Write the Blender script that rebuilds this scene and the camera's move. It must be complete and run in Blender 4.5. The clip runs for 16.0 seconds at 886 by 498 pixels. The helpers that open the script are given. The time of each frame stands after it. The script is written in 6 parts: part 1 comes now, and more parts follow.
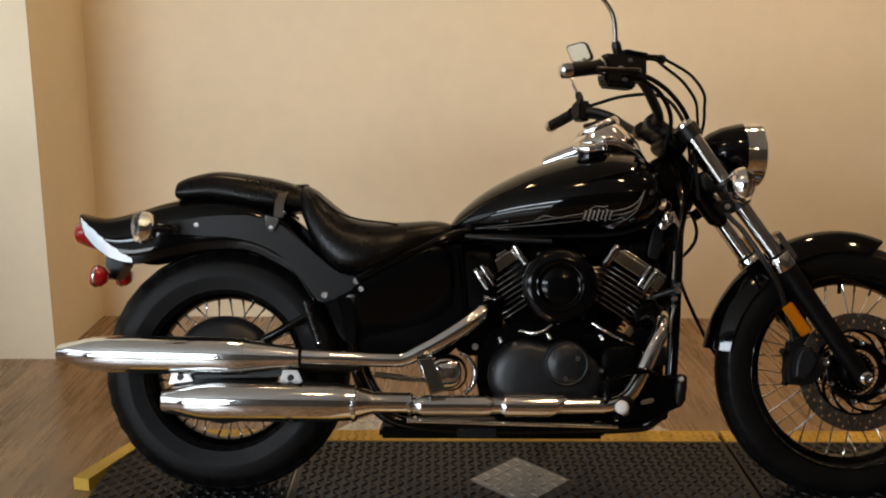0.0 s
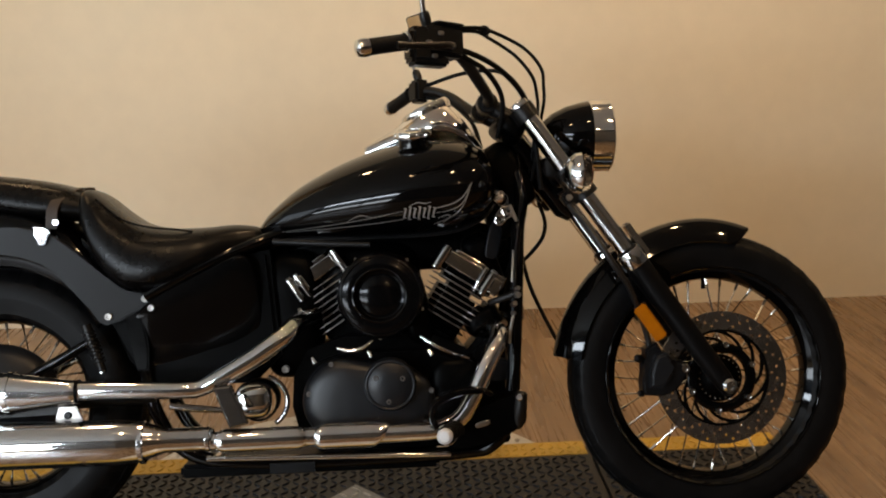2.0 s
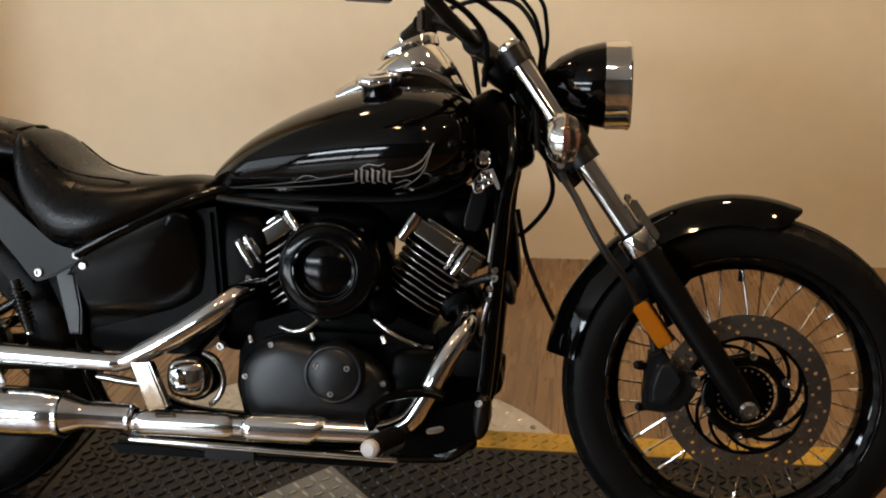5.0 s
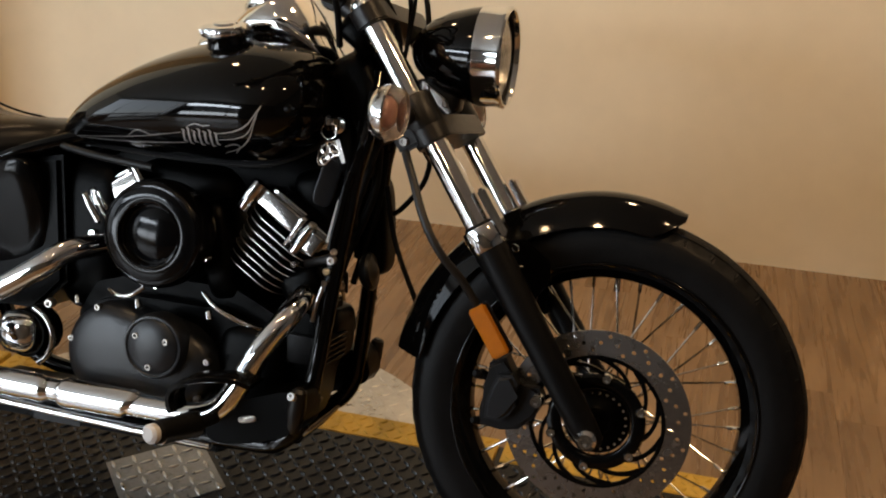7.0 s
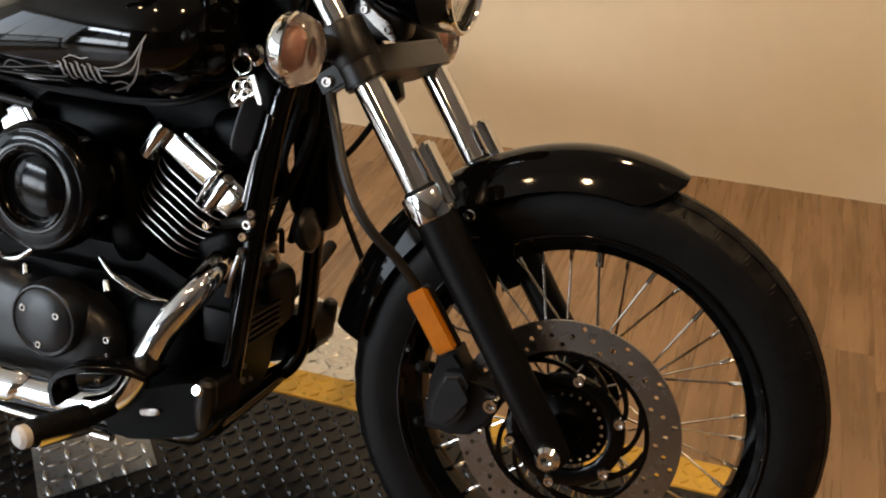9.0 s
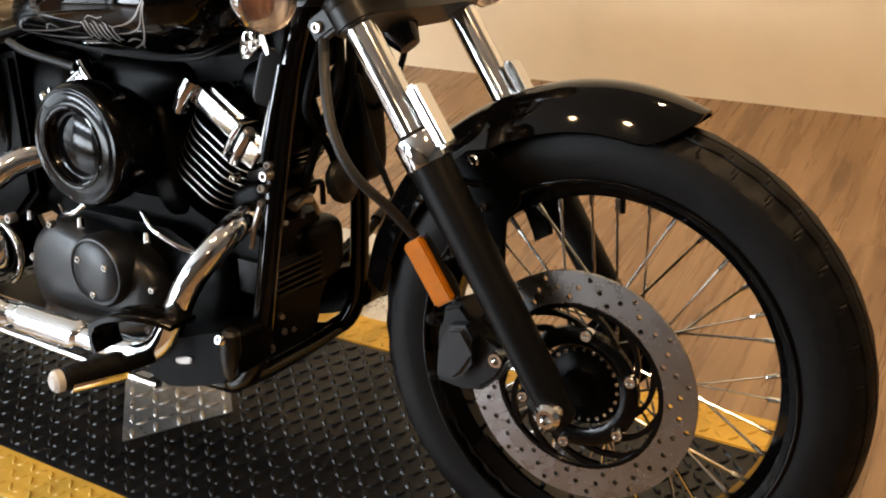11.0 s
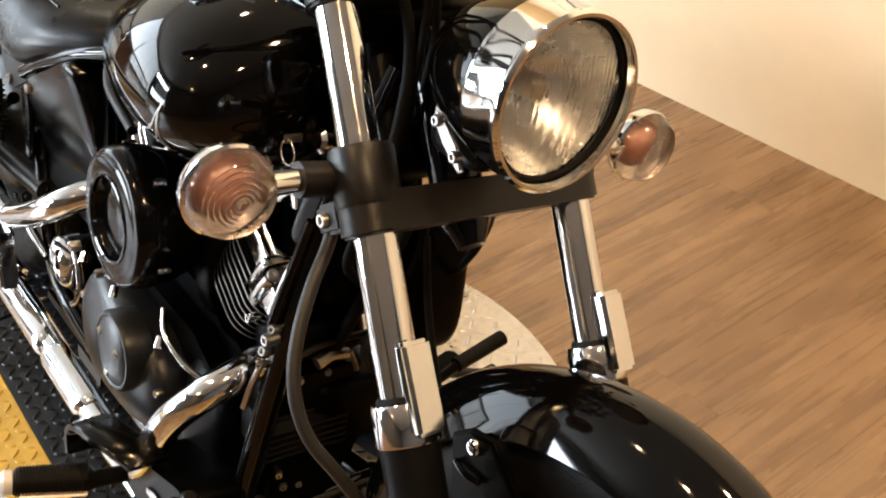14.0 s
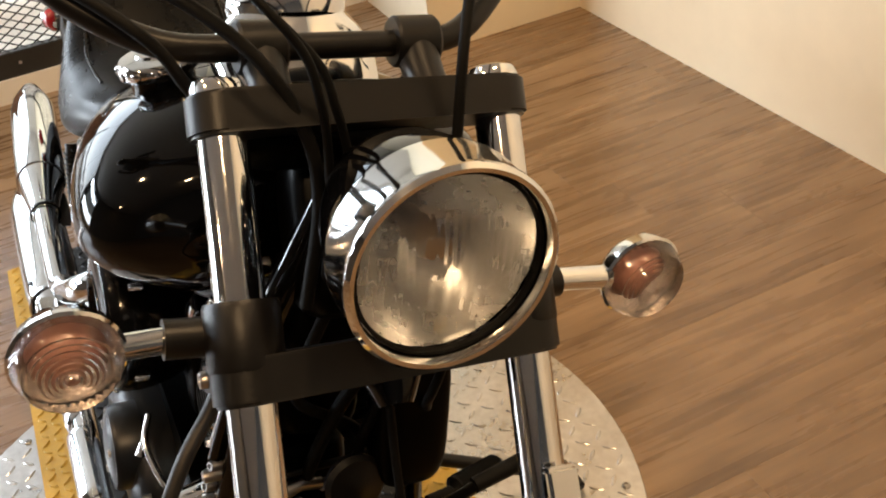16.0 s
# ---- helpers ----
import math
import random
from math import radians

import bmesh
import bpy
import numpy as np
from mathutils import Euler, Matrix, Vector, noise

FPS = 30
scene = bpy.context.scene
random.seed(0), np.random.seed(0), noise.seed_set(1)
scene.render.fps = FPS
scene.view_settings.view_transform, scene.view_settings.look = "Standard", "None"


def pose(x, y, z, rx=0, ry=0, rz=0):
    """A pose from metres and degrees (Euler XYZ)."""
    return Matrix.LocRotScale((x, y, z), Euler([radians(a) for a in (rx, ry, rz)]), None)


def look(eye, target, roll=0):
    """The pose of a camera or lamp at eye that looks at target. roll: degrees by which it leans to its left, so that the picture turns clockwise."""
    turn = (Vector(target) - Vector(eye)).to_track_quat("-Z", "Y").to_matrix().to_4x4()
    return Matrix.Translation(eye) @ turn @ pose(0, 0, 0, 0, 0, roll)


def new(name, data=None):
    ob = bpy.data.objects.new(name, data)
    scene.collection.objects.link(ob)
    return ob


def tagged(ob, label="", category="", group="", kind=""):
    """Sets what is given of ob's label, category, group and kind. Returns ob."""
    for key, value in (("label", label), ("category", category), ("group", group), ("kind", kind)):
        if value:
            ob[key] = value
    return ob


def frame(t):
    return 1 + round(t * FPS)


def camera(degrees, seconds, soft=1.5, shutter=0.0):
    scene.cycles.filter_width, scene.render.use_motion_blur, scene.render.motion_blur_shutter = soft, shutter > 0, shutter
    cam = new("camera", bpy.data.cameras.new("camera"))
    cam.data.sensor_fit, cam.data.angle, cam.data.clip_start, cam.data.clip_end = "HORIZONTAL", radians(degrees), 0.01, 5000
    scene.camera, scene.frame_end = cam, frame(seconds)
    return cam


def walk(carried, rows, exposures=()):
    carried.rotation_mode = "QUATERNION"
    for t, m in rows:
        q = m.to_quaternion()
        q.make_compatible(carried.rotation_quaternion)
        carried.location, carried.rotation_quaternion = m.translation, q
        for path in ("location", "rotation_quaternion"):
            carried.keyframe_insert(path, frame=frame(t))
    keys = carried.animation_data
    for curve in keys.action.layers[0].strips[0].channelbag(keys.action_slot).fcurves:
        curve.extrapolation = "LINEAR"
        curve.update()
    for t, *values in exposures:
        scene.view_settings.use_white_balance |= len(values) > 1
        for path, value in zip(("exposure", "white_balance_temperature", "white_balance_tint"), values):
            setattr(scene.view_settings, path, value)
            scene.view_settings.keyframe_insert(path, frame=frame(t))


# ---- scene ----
cam = camera(47.7, 16.0, soft=2.0)
PATH = [
    (0, (0.558, -2.48, 1.237), (0.569, -0.532, 0.787), 0.3),
    (0.5, (0.612, -2.434, 1.244), (0.644, -0.482, 0.809), -2.2),
    (1, (0.717, -2.318, 1.24), (0.748, -0.378, 0.756), -2.2),
    (1.5, (0.807, -2.209, 1.237), (0.892, -0.274, 0.74), -1.7),
    (2, (0.882, -2.147, 1.225), (0.998, -0.214, 0.725), -1.1),
    (2.5, (0.979, -2.096, 1.217), (0.906, -0.168, 0.69), -0.1),
    (3, (1.125, -2.06, 1.225), (0.956, -0.159, 0.629), 0.1),
    (3.5, (1.21, -2.024, 1.231), (0.953, -0.135, 0.625), -3.2),
    (4, (1.268, -1.953, 1.227), (1.025, -0.07, 0.598), -4.2),
    (4.2, (1.288, -1.896, 1.237), (1.055, -0.014, 0.602), -1.6),
    (6.3, (1.54, -1.561, 1.256), (1.244, 0.26, 0.485), -1.2),
    (6.5, (1.618, -1.518, 1.257), (1.28, 0.306, 0.511), 0.3),
    (7, (1.775, -1.45, 1.234), (1.289, 0.331, 0.465), 1.6),
    (7.5, (1.836, -1.362, 1.218), (1.328, 0.39, 0.398), -3.6),
    (8, (1.839, -1.215, 1.249), (1.315, 0.513, 0.387), -0.1),
    (8.5, (1.823, -1.121, 1.221), (1.307, 0.571, 0.288), 2.0),
    (8.7, (1.818, -1.099, 1.217), (1.299, 0.575, 0.254), 1.8),
    (10.8, (2.067, -0.914, 1.175), (1.118, 0.528, 0.165), -7.2),
    (11, (2.074, -0.91, 1.168), (1.127, 0.511, 0.127), -7.4),
    (11.5, (2.093, -0.868, 1.186), (1.138, 0.528, 0.118), -5.4),
    (12, (2.099, -0.793, 1.204), (1.097, 0.549, 0.111), -4.0),
    (12.5, (2.101, -0.654, 1.225), (1.113, 0.657, 0.083), -1.4),
    (13, (2.049, -0.515, 1.257), (1.009, 0.671, 0.028), 1.6),
    (13.5, (2.009, -0.44, 1.294), (0.873, 0.684, 0.092), -1.2),
    (14, (2.002, -0.331, 1.295), (0.682, 0.618, 0.13), -1.8),
    (14.5, (1.976, -0.216, 1.314), (0.493, 0.485, 0.17), -3.5),
    (15, (1.984, -0.138, 1.324), (0.429, 0.453, 0.213), -4.4),
    (15.5, (1.987, -0.08, 1.318), (0.432, 0.484, 0.193), -8.9),
    (16, (1.977, 0.018, 1.307), (0.429, 0.58, 0.172), -8.9),
]
EXPOSURES = [(0.0, -0.70), (4.0, -0.60), (7.5, -0.50), (8.6, -0.26), (10.8, 0.30), (11.2, 0.42), (12.0, 0.76), (12.5, 0.72), (13.5, 0.70), (14.0, 0.58), (14.5, 0.12), (15.3, 0.0), (16.0, 0.14)]
walk(cam, [(t, look(eye, target, roll)) for t, eye, target, roll in PATH], EXPOSURES)

# ---- light ----
FLOOR, CEIL = -0.03, 3.0
world = bpy.data.worlds.new("world")
scene.world = world
world.use_nodes = True
wn = world.node_tree.nodes
sky = wn.new("ShaderNodeTexSky")
sky.sky_type, sky.sun_disc = "NISHITA", False
sky.sun_elevation, sky.sun_rotation = radians(35), radians(200)
wn["Background"].inputs["Strength"].default_value = 0.10
world.node_tree.links.new(sky.outputs["Color"], wn["Background"].inputs["Color"])


def area_lamp(name, m, sx, sy, power, color):
    data = bpy.data.lights.new(name, "AREA")
    data.shape, data.size, data.size_y, data.energy, data.color = "RECTANGLE", sx, sy, power, color
    ob = new(name, data)
    ob.matrix_world = m
    return ob


# daylight through the shop window behind the camera
area_lamp("window_sky", look((-2.55, -4.36, 2.38), (-0.9, -1.0, 0.0)), 2.9, 0.40, 200, (0.80, 0.90, 1.0))
area_lamp("window_pavement", look((-2.55, -4.36, 0.86), (-1.2, 0, 0.45)), 2.9, 0.66, 145, (0.82, 0.91, 1.0))
area_lamp("side_window_daylight", look((-5.16, -2.20, 1.48), (-1.0, -1.2, 0.0)), 3.7, 2.75, 150, (0.82, 0.91, 1.0))

# ---- materials ----


def node_mat(name, color, rough=0.5, metal=0.0, spread=0.25, scale=8.0, bump=0.0, bump_scale=60.0, rough_spread=0.1, coat=0.0,
             random_tint=0.0, spec=0.5, stretch=(1, 1, 1)):
    """A principled material with two scales of variation in colour and roughness, and a fine relief."""
    m = bpy.data.materials.new(name)
    m.use_nodes = True
    nt = m.node_tree
    n, link = nt.nodes, nt.links.new
    p = n["Principled BSDF"]
    p.inputs["Metallic"].default_value = metal
    p.inputs["Coat Weight"].default_value = coat
    p.inputs["Coat Roughness"].default_value = 0.03
    p.inputs["Specular IOR Level"].default_value = spec
    tc = n.new("ShaderNodeTexCoord")
    mp = n.new("ShaderNodeMapping")
    mp.inputs["Scale"].default_value = stretch
    link(tc.outputs["Object"], mp.inputs["Vector"])
    big, fine = n.new("ShaderNodeTexNoise"), n.new("ShaderNodeTexNoise")
    big.inputs["Scale"].default_value, fine.inputs["Scale"].default_value = scale, scale * 9
    big.inputs["Detail"].default_value, fine.inputs["Detail"].default_value = 4, 3
    for q in (big, fine):
        link(mp.outputs["Vector"], q.inputs["Vector"])
    mix = n.new("ShaderNodeMath")
    mix.operation = "MULTIPLY_ADD"
    mix.inputs[1].default_value = 0.45
    link(fine.outputs["Fac"], mix.inputs[0])
    half = n.new("ShaderNodeMath")
    half.operation = "MULTIPLY"
    half.inputs[1].default_value = 0.55
    link(big.outputs["Fac"], half.inputs[0])
    link(half.outputs[0], mix.inputs[2])
    ramp = n.new("ShaderNodeValToRGB")
    ramp.color_ramp.elements[0].position, ramp.color_ramp.elements[1].position = 0.32, 0.68
    ramp.color_ramp.elements[0].color = (*[c * (1 - spread) for c in color], 1)
    ramp.color_ramp.elements[1].color = (*[min(1, c * (1 + spread)) for c in color], 1)
    link(mix.outputs[0], ramp.inputs["Fac"])
    out = ramp.outputs["Color"]
    if random_tint:
        info, hsv, mr = n.new("ShaderNodeObjectInfo"), n.new("ShaderNodeHueSaturation"), n.new("ShaderNodeMapRange")
        mr.inputs["To Min"].default_value, mr.inputs["To Max"].default_value = 1 - random_tint, 1 + random_tint
        link(info.outputs["Random"], mr.inputs["Value"])
        link(mr.outputs["Result"], hsv.inputs["Value"])
        link(out, hsv.inputs["Color"])
        out = hsv.outputs["Color"]
    link(out, p.inputs["Base Color"])
    rr = n.new("ShaderNodeMapRange")
    rr.inputs["From Min"].default_value, rr.inputs["From Max"].default_value = 0.3, 0.7
    rr.inputs["To Min"].default_value = max(0.02, rough - rough_spread * rough)
    rr.inputs["To Max"].default_value = min(1, rough + rough_spread * rough)
    link(mix.outputs[0], rr.inputs["Value"])
    link(rr.outputs["Result"], p.inputs["Roughness"])
    if bump:
        rel, bp = n.new("ShaderNodeTexNoise"), n.new("ShaderNodeBump")
        rel.inputs["Scale"].default_value, rel.inputs["Detail"].default_value = bump_scale, 3
        bp.inputs["Strength"].default_value, bp.inputs["Distance"].default_value = bump, 0.002
        link(mp.outputs["Vector"], rel.inputs["Vector"])
        link(rel.outputs["Fac"], bp.inputs["Height"])
        link(bp.outputs["Normal"], p.inputs["Normal"])
    return m


def glass_mat(name, color, rough=0.02):
    m = bpy.data.materials.new(name)
    m.use_nodes = True
    p = m.node_tree.nodes["Principled BSDF"]
    p.inputs["Base Color"].default_value = (*color, 1)
    p.inputs["Transmission Weight"].default_value = 1
    p.inputs["Roughness"].default_value = rough
    p.inputs["IOR"].default_value = 1.45
    return m


PAINT = node_mat("gloss_black_paint", (0.0012, 0.0011, 0.0011), 0.055, spread=0.2, rough_spread=0.5, scale=5, coat=0.0, spec=0.25)
CHROME = node_mat("chrome", (0.73, 0.735, 0.735), 0.075, 1.0, spread=0.05, rough_spread=0.5, scale=10)
HEADCHROME = node_mat("polished_head_alloy", (0.42, 0.41, 0.40), 0.10, 1.0, spread=0.08, rough_spread=0.3, scale=14)
STEEL = node_mat("brushed_steel", (0.42, 0.40, 0.38), 0.32, 1.0, spread=0.12, scale=20)
DISC = node_mat("brake_steel", (0.32, 0.32, 0.32), 0.27, 1.0, spread=0.03, scale=6, rough_spread=0.12)
ACPAINT = node_mat("black_air_cleaner_paint", (0.0014, 0.0014, 0.0016), 0.12, spread=0.2, rough_spread=0.3, scale=9, spec=0.17)
SEMIGLOSS = node_mat("semi_gloss_black", (0.0013, 0.0013, 0.0014), 0.16, spread=0.2, rough_spread=0.4, scale=9, spec=0.16)
SATIN = node_mat("satin_black", (0.0034, 0.0030, 0.0028), 0.38, spread=0.2, bump=0.08, bump_scale=300, spec=0.28)
FORKBLACK = node_mat("satin_fork_paint", (0.0022, 0.0021, 0.0022), 0.40, spread=0.15, bump=0.05, bump_scale=300, spec=0.12)
ENGINE = node_mat("crinkle_engine_black", (0.0006, 0.0006, 0.0006), 0.35, spread=0.3, bump=0.15, bump_scale=400, spec=0.05)
COVER = node_mat("dark_grey_engine_cover", (0.0062, 0.0072, 0.0090), 0.36, spread=0.12, bump=0.06, bump_scale=500, spec=0.36)
STRUT = node_mat("dark_grey_satin_strut", (0.0046, 0.0046, 0.0050), 0.40, spread=0.12, bump=0.05, bump_scale=400, spec=0.2)
FIN = node_mat("machined_fin_edge", (0.34, 0.32, 0.30), 0.32, 1.0, spread=0.2, scale=30)
RUBBER = node_mat("tyre_rubber", (0.0032, 0.0031, 0.0032), 0.46, spread=0.35, bump=0.2, bump_scale=350, scale=12, spec=0.12, rough_spread=0.2)
GRIP = node_mat("grip_rubber", (0.002, 0.002, 0.002), 0.6, spread=0.2, bump=0.3, bump_scale=500, spec=0.12)
LEATHER = node_mat("black_seat_vinyl", (0.0022, 0.0019, 0.0017), 0.29, spread=0.25, bump_scale=420, rough_spread=0.25, bump=0.06, spec=0.17)
SPOKE = node_mat("spoke_zinc", (0.62, 0.60, 0.56), 0.18, 1.0, spread=0.1)
AMBER = node_mat("amber_reflector", (0.34, 0.105, 0.002), 0.2, spread=0.15, bump=0.6, bump_scale=500, spec=0.1)
RED = node_mat("red_lens", (0.28, 0.006, 0.008), 0.12, spread=0.15, coat=0.6)
CLEAR = glass_mat("clear_lens", (0.97, 0.97, 0.96))
BULB = node_mat("orange_bulb", (0.21, 0.100, 0.078), 0.35, spread=0.2, scale=40)
REFLECTOR = node_mat("lamp_reflector", (0.66, 0.67, 0.68), 0.27, 0.92, spread=0.06, bump_scale=40, bump=0.2)
DULLREFLECTOR = node_mat("lamp_cup_reflector", (0.44, 0.38, 0.35), 0.22, 0.85, spread=0.35, bump=0.4, bump_scale=220)
FROST = glass_mat("ribbed_lens", (0.94, 0.92, 0.91), 0.09)
SILVER = node_mat("silver_decal", (0.36, 0.35, 0.34), 0.35, 0.6, spread=0.1)
LEATHERBROWN = node_mat("brown_strap", (0.022, 0.013, 0.008), 0.5, spread=0.25, bump=0.3, bump_scale=300)
PINK = node_mat("pink_tape", (0.55, 0.09, 0.14), 0.5, spread=0.1)
PATCH = node_mat("pale_blue_white", (0.66, 0.74, 0.82), 0.22, spread=0.06, scale=30, bump=0.05, bump_scale=60, spec=0.6)
PEARL = node_mat("pale_plastic", (0.47, 0.46, 0.45), 0.3, spread=0.08)
MATBLACK = node_mat("black_rubber_mat", (0.0045, 0.0049, 0.0060), 0.36, spread=0.35, scale=9, bump=0.2, bump_scale=300, spec=0.30)
MATYELLOW = node_mat("yellow_rubber_mat", (0.50, 0.315, 0.040), 0.5, spread=0.16, scale=10, bump=0.2, bump_scale=300)
TREAD = node_mat("tread_plate_steel", (0.56, 0.55, 0.535), 0.33, 0.95, spread=0.20, scale=7, rough_spread=0.4)
PLATE = node_mat("worn_plate_steel", (0.24, 0.245, 0.25), 0.36, 0.55, spread=0.3, scale=12, rough_spread=0.4)
HOSE = node_mat("brown_black_hose", (0.011, 0.010, 0.009), 0.45, spread=0.2, bump=0.2, bump_scale=300, spec=0.3)
WALL = node_mat("cream_wall_paint", (0.76, 0.652, 0.468), 0.7, spread=0.035, scale=1.6, bump=0.12, bump_scale=160)
WHITEWALL = node_mat("white_wall_paint", (0.78, 0.76, 0.72), 0.65, spread=0.04, scale=2, bump=0.1, bump_scale=160)
CEILMAT = node_mat("ceiling_paint", (0.45, 0.435, 0.41), 0.8, spread=0.04, scale=2)
DARKWALL = node_mat("dark_grey_wall_paint", (0.075, 0.072, 0.07), 0.7, spread=0.06, scale=2, bump=0.1, bump_scale=160)
JOINT = node_mat("floor_joint", (0.19, 0.115, 0.06), 0.8)
BARRIER = node_mat("black_barrier_steel", (0.02, 0.02, 0.02), 0.45, spread=0.2, scale=15)
BOXBROWN = node_mat("brown_panel", (0.25, 0.12, 0.06), 0.5, spread=0.2, scale=6)


def wood_mat():
    """Vinyl oak planks: long grain, knots and a tint of its own for each plank."""
    m = bpy.data.materials.new("oak_plank")
    m.use_nodes = True
    n, link = m.node_tree.nodes, m.node_tree.links.new
    p = n["Principled BSDF"]
    tc, info = n.new("ShaderNodeTexCoord"), n.new("ShaderNodeObjectInfo")
    shift = n.new("ShaderNodeVectorMath")
    shift.operation = "MULTIPLY_ADD"
    shift.inputs[1].default_value = (1, 1, 1)
    comb, mul = n.new("ShaderNodeCombineXYZ"), n.new("ShaderNodeMath")
    mul.operation, mul.inputs[1].default_value = "MULTIPLY", 37.0
    link(info.outputs["Random"], mul.inputs[0])
    for k in (0, 1, 2):
        link(mul.outputs[0], comb.inputs[k])
    link(tc.outputs["Object"], shift.inputs[0])
    link(comb.outputs[0], shift.inputs[2])

    def noise_at(sx, sy, scale, detail, dist):
        mp, q = n.new("ShaderNodeMapping"), n.new("ShaderNodeTexNoise")
        mp.inputs["Scale"].default_value = (sx, sy, 1)
        q.inputs["Scale"].default_value, q.inputs["Detail"].default_value, q.inputs["Distortion"].default_value = scale, detail, dist
        link(shift.outputs[0], mp.inputs["Vector"])
        link(mp.outputs["Vector"], q.inputs["Vector"])
        return q.outputs["Fac"]
    broad, grain, pores = noise_at(0.9, 5.0, 2.2, 4, 0.9), noise_at(0.9, 15.0, 3.0, 3, 0.9), noise_at(2, 80, 3, 2, 0)

    def blend(a, b, f):
        q = n.new("ShaderNodeMix")
        q.inputs[0].default_value = f
        link(a, q.inputs[2])
        link(b, q.inputs[3])
        return q.outputs[0]
    both = blend(blend(broad, grain, 0.40), pores, 0.06)
    ramp = n.new("ShaderNodeValToRGB")
    e = ramp.color_ramp.elements
    e[0].position, e[0].color = 0.30, (0.090, 0.048, 0.021, 1)
    e[1].position, e[1].color = 0.70, (0.30, 0.195, 0.106, 1)
    mid = e.new(0.48)
    mid.color = (0.175, 0.104, 0.050, 1)
    link(both, ramp.inputs["Fac"])
    hsv, mr = n.new("ShaderNodeHueSaturation"), n.new("ShaderNodeMapRange")
    mr.inputs["To Min"].default_value, mr.inputs["To Max"].default_value = 0.94, 1.06
    link(info.outputs["Random"], mr.inputs["Value"])
    link(mr.outputs["Result"], hsv.inputs["Value"])
    link(ramp.outputs["Color"], hsv.inputs["Color"])
    link(hsv.outputs["Color"], p.inputs["Base Color"])
    rr = n.new("ShaderNodeMapRange")
    rr.inputs["To Min"].default_value, rr.inputs["To Max"].default_value = 0.20, 0.36
    link(grain, rr.inputs["Value"])
    link(rr.outputs["Result"], p.inputs["Roughness"])
    p.inputs["Specular IOR Level"].default_value = 0.8
    bp = n.new("ShaderNodeBump")
    bp.inputs["Strength"].default_value, bp.inputs["Distance"].default_value = 0.03, 0.001
    link(broad, bp.inputs["Height"])
    link(bp.outputs["Normal"], p.inputs["Normal"])
    return m


WOOD = wood_mat()

# ---- mesh tools ----


def finish(bm, name, material, parent=None, label="", smooth=True, sharp=38):
    bmesh.ops.recalc_face_normals(bm, faces=bm.faces)
    if smooth:
        for f in bm.faces:
            f.smooth = True
        for e in bm.edges:
            if len(e.link_faces) == 2 and e.calc_face_angle(0) > radians(sharp):
                e.smooth = False
    me = bpy.data.meshes.new(name)
    bm.to_mesh(me)
    bm.free()
    me.materials.append(material)
    ob = new(name, me)
    if parent:
        ob.parent = parent
    if label:
        ob["label"] = label
    return ob


def part(name, bm, material, parent, label="", smooth=True, sharp=38):
    return finish(bm, name, material, parent, label, smooth, sharp)


def grid_faces(bm, rows, close_u=False, close_v=False):
    """Quads between rows of vertices."""
    nr = len(rows)
    for i in range(nr if close_u else nr - 1):
        a, b = rows[i], rows[(i + 1) % nr]
        k = len(a)
        for j in range(k if close_v else k - 1):
            try:
                bm.faces.new((a[j], a[(j + 1) % k], b[(j + 1) % k], b[j]))
            except ValueError:
                pass


def spline(points, steps=8):
    """A Catmull-Rom curve through the points (any number of columns)."""
    p = [np.array(q, float) for q in points]
    p = [2 * p[0] - p[1]] + p + [2 * p[-1] - p[-2]]
    out = []
    for i in range(1, len(p) - 2):
        for k in range(steps):
            t = k / steps
            out.append(0.5 * (2 * p[i] + (p[i + 1] - p[i - 1]) * t + (2 * p[i - 1] - 5 * p[i] + 4 * p[i + 1] - p[i + 2]) * t * t
                              + (3 * p[i] - p[i - 1] - 3 * p[i + 1] + p[i + 2]) * t ** 3))
    out.append(p[-2])
    return out


def tube(bm, points, radius, seg=14, smooth_steps=0, caps=True):
    """A round tube along points; radius is one number or one for each point."""
    rad = list(radius) if isinstance(radius, (list, tuple)) else [radius] * len(points)
    if smooth_steps:
        four = spline([(*q, r) for q, r in zip(points, rad)], smooth_steps)
        points, rad = [q[:3] for q in four], [q[3] for q in four]
    pts = [Vector(q) for q in points]
    rows, side = [], None
    for i, q in enumerate(pts):
        d = (pts[min(i + 1, len(pts) - 1)] - pts[max(i - 1, 0)]).normalized()
        if side is None:
            side = d.orthogonal().normalized()
        side = (side - d * side.dot(d)).normalized()
        up = d.cross(side)
        rows.append([bm.verts.new(q + (side * math.cos(a) + up * math.sin(a)) * rad[i]) for a in
                     [2 * math.pi * k / seg for k in range(seg)]])
    grid_faces(bm, rows, close_v=True)
    if caps:
        bm.faces.new(rows[0])
        bm.faces.new(list(reversed(rows[-1])))


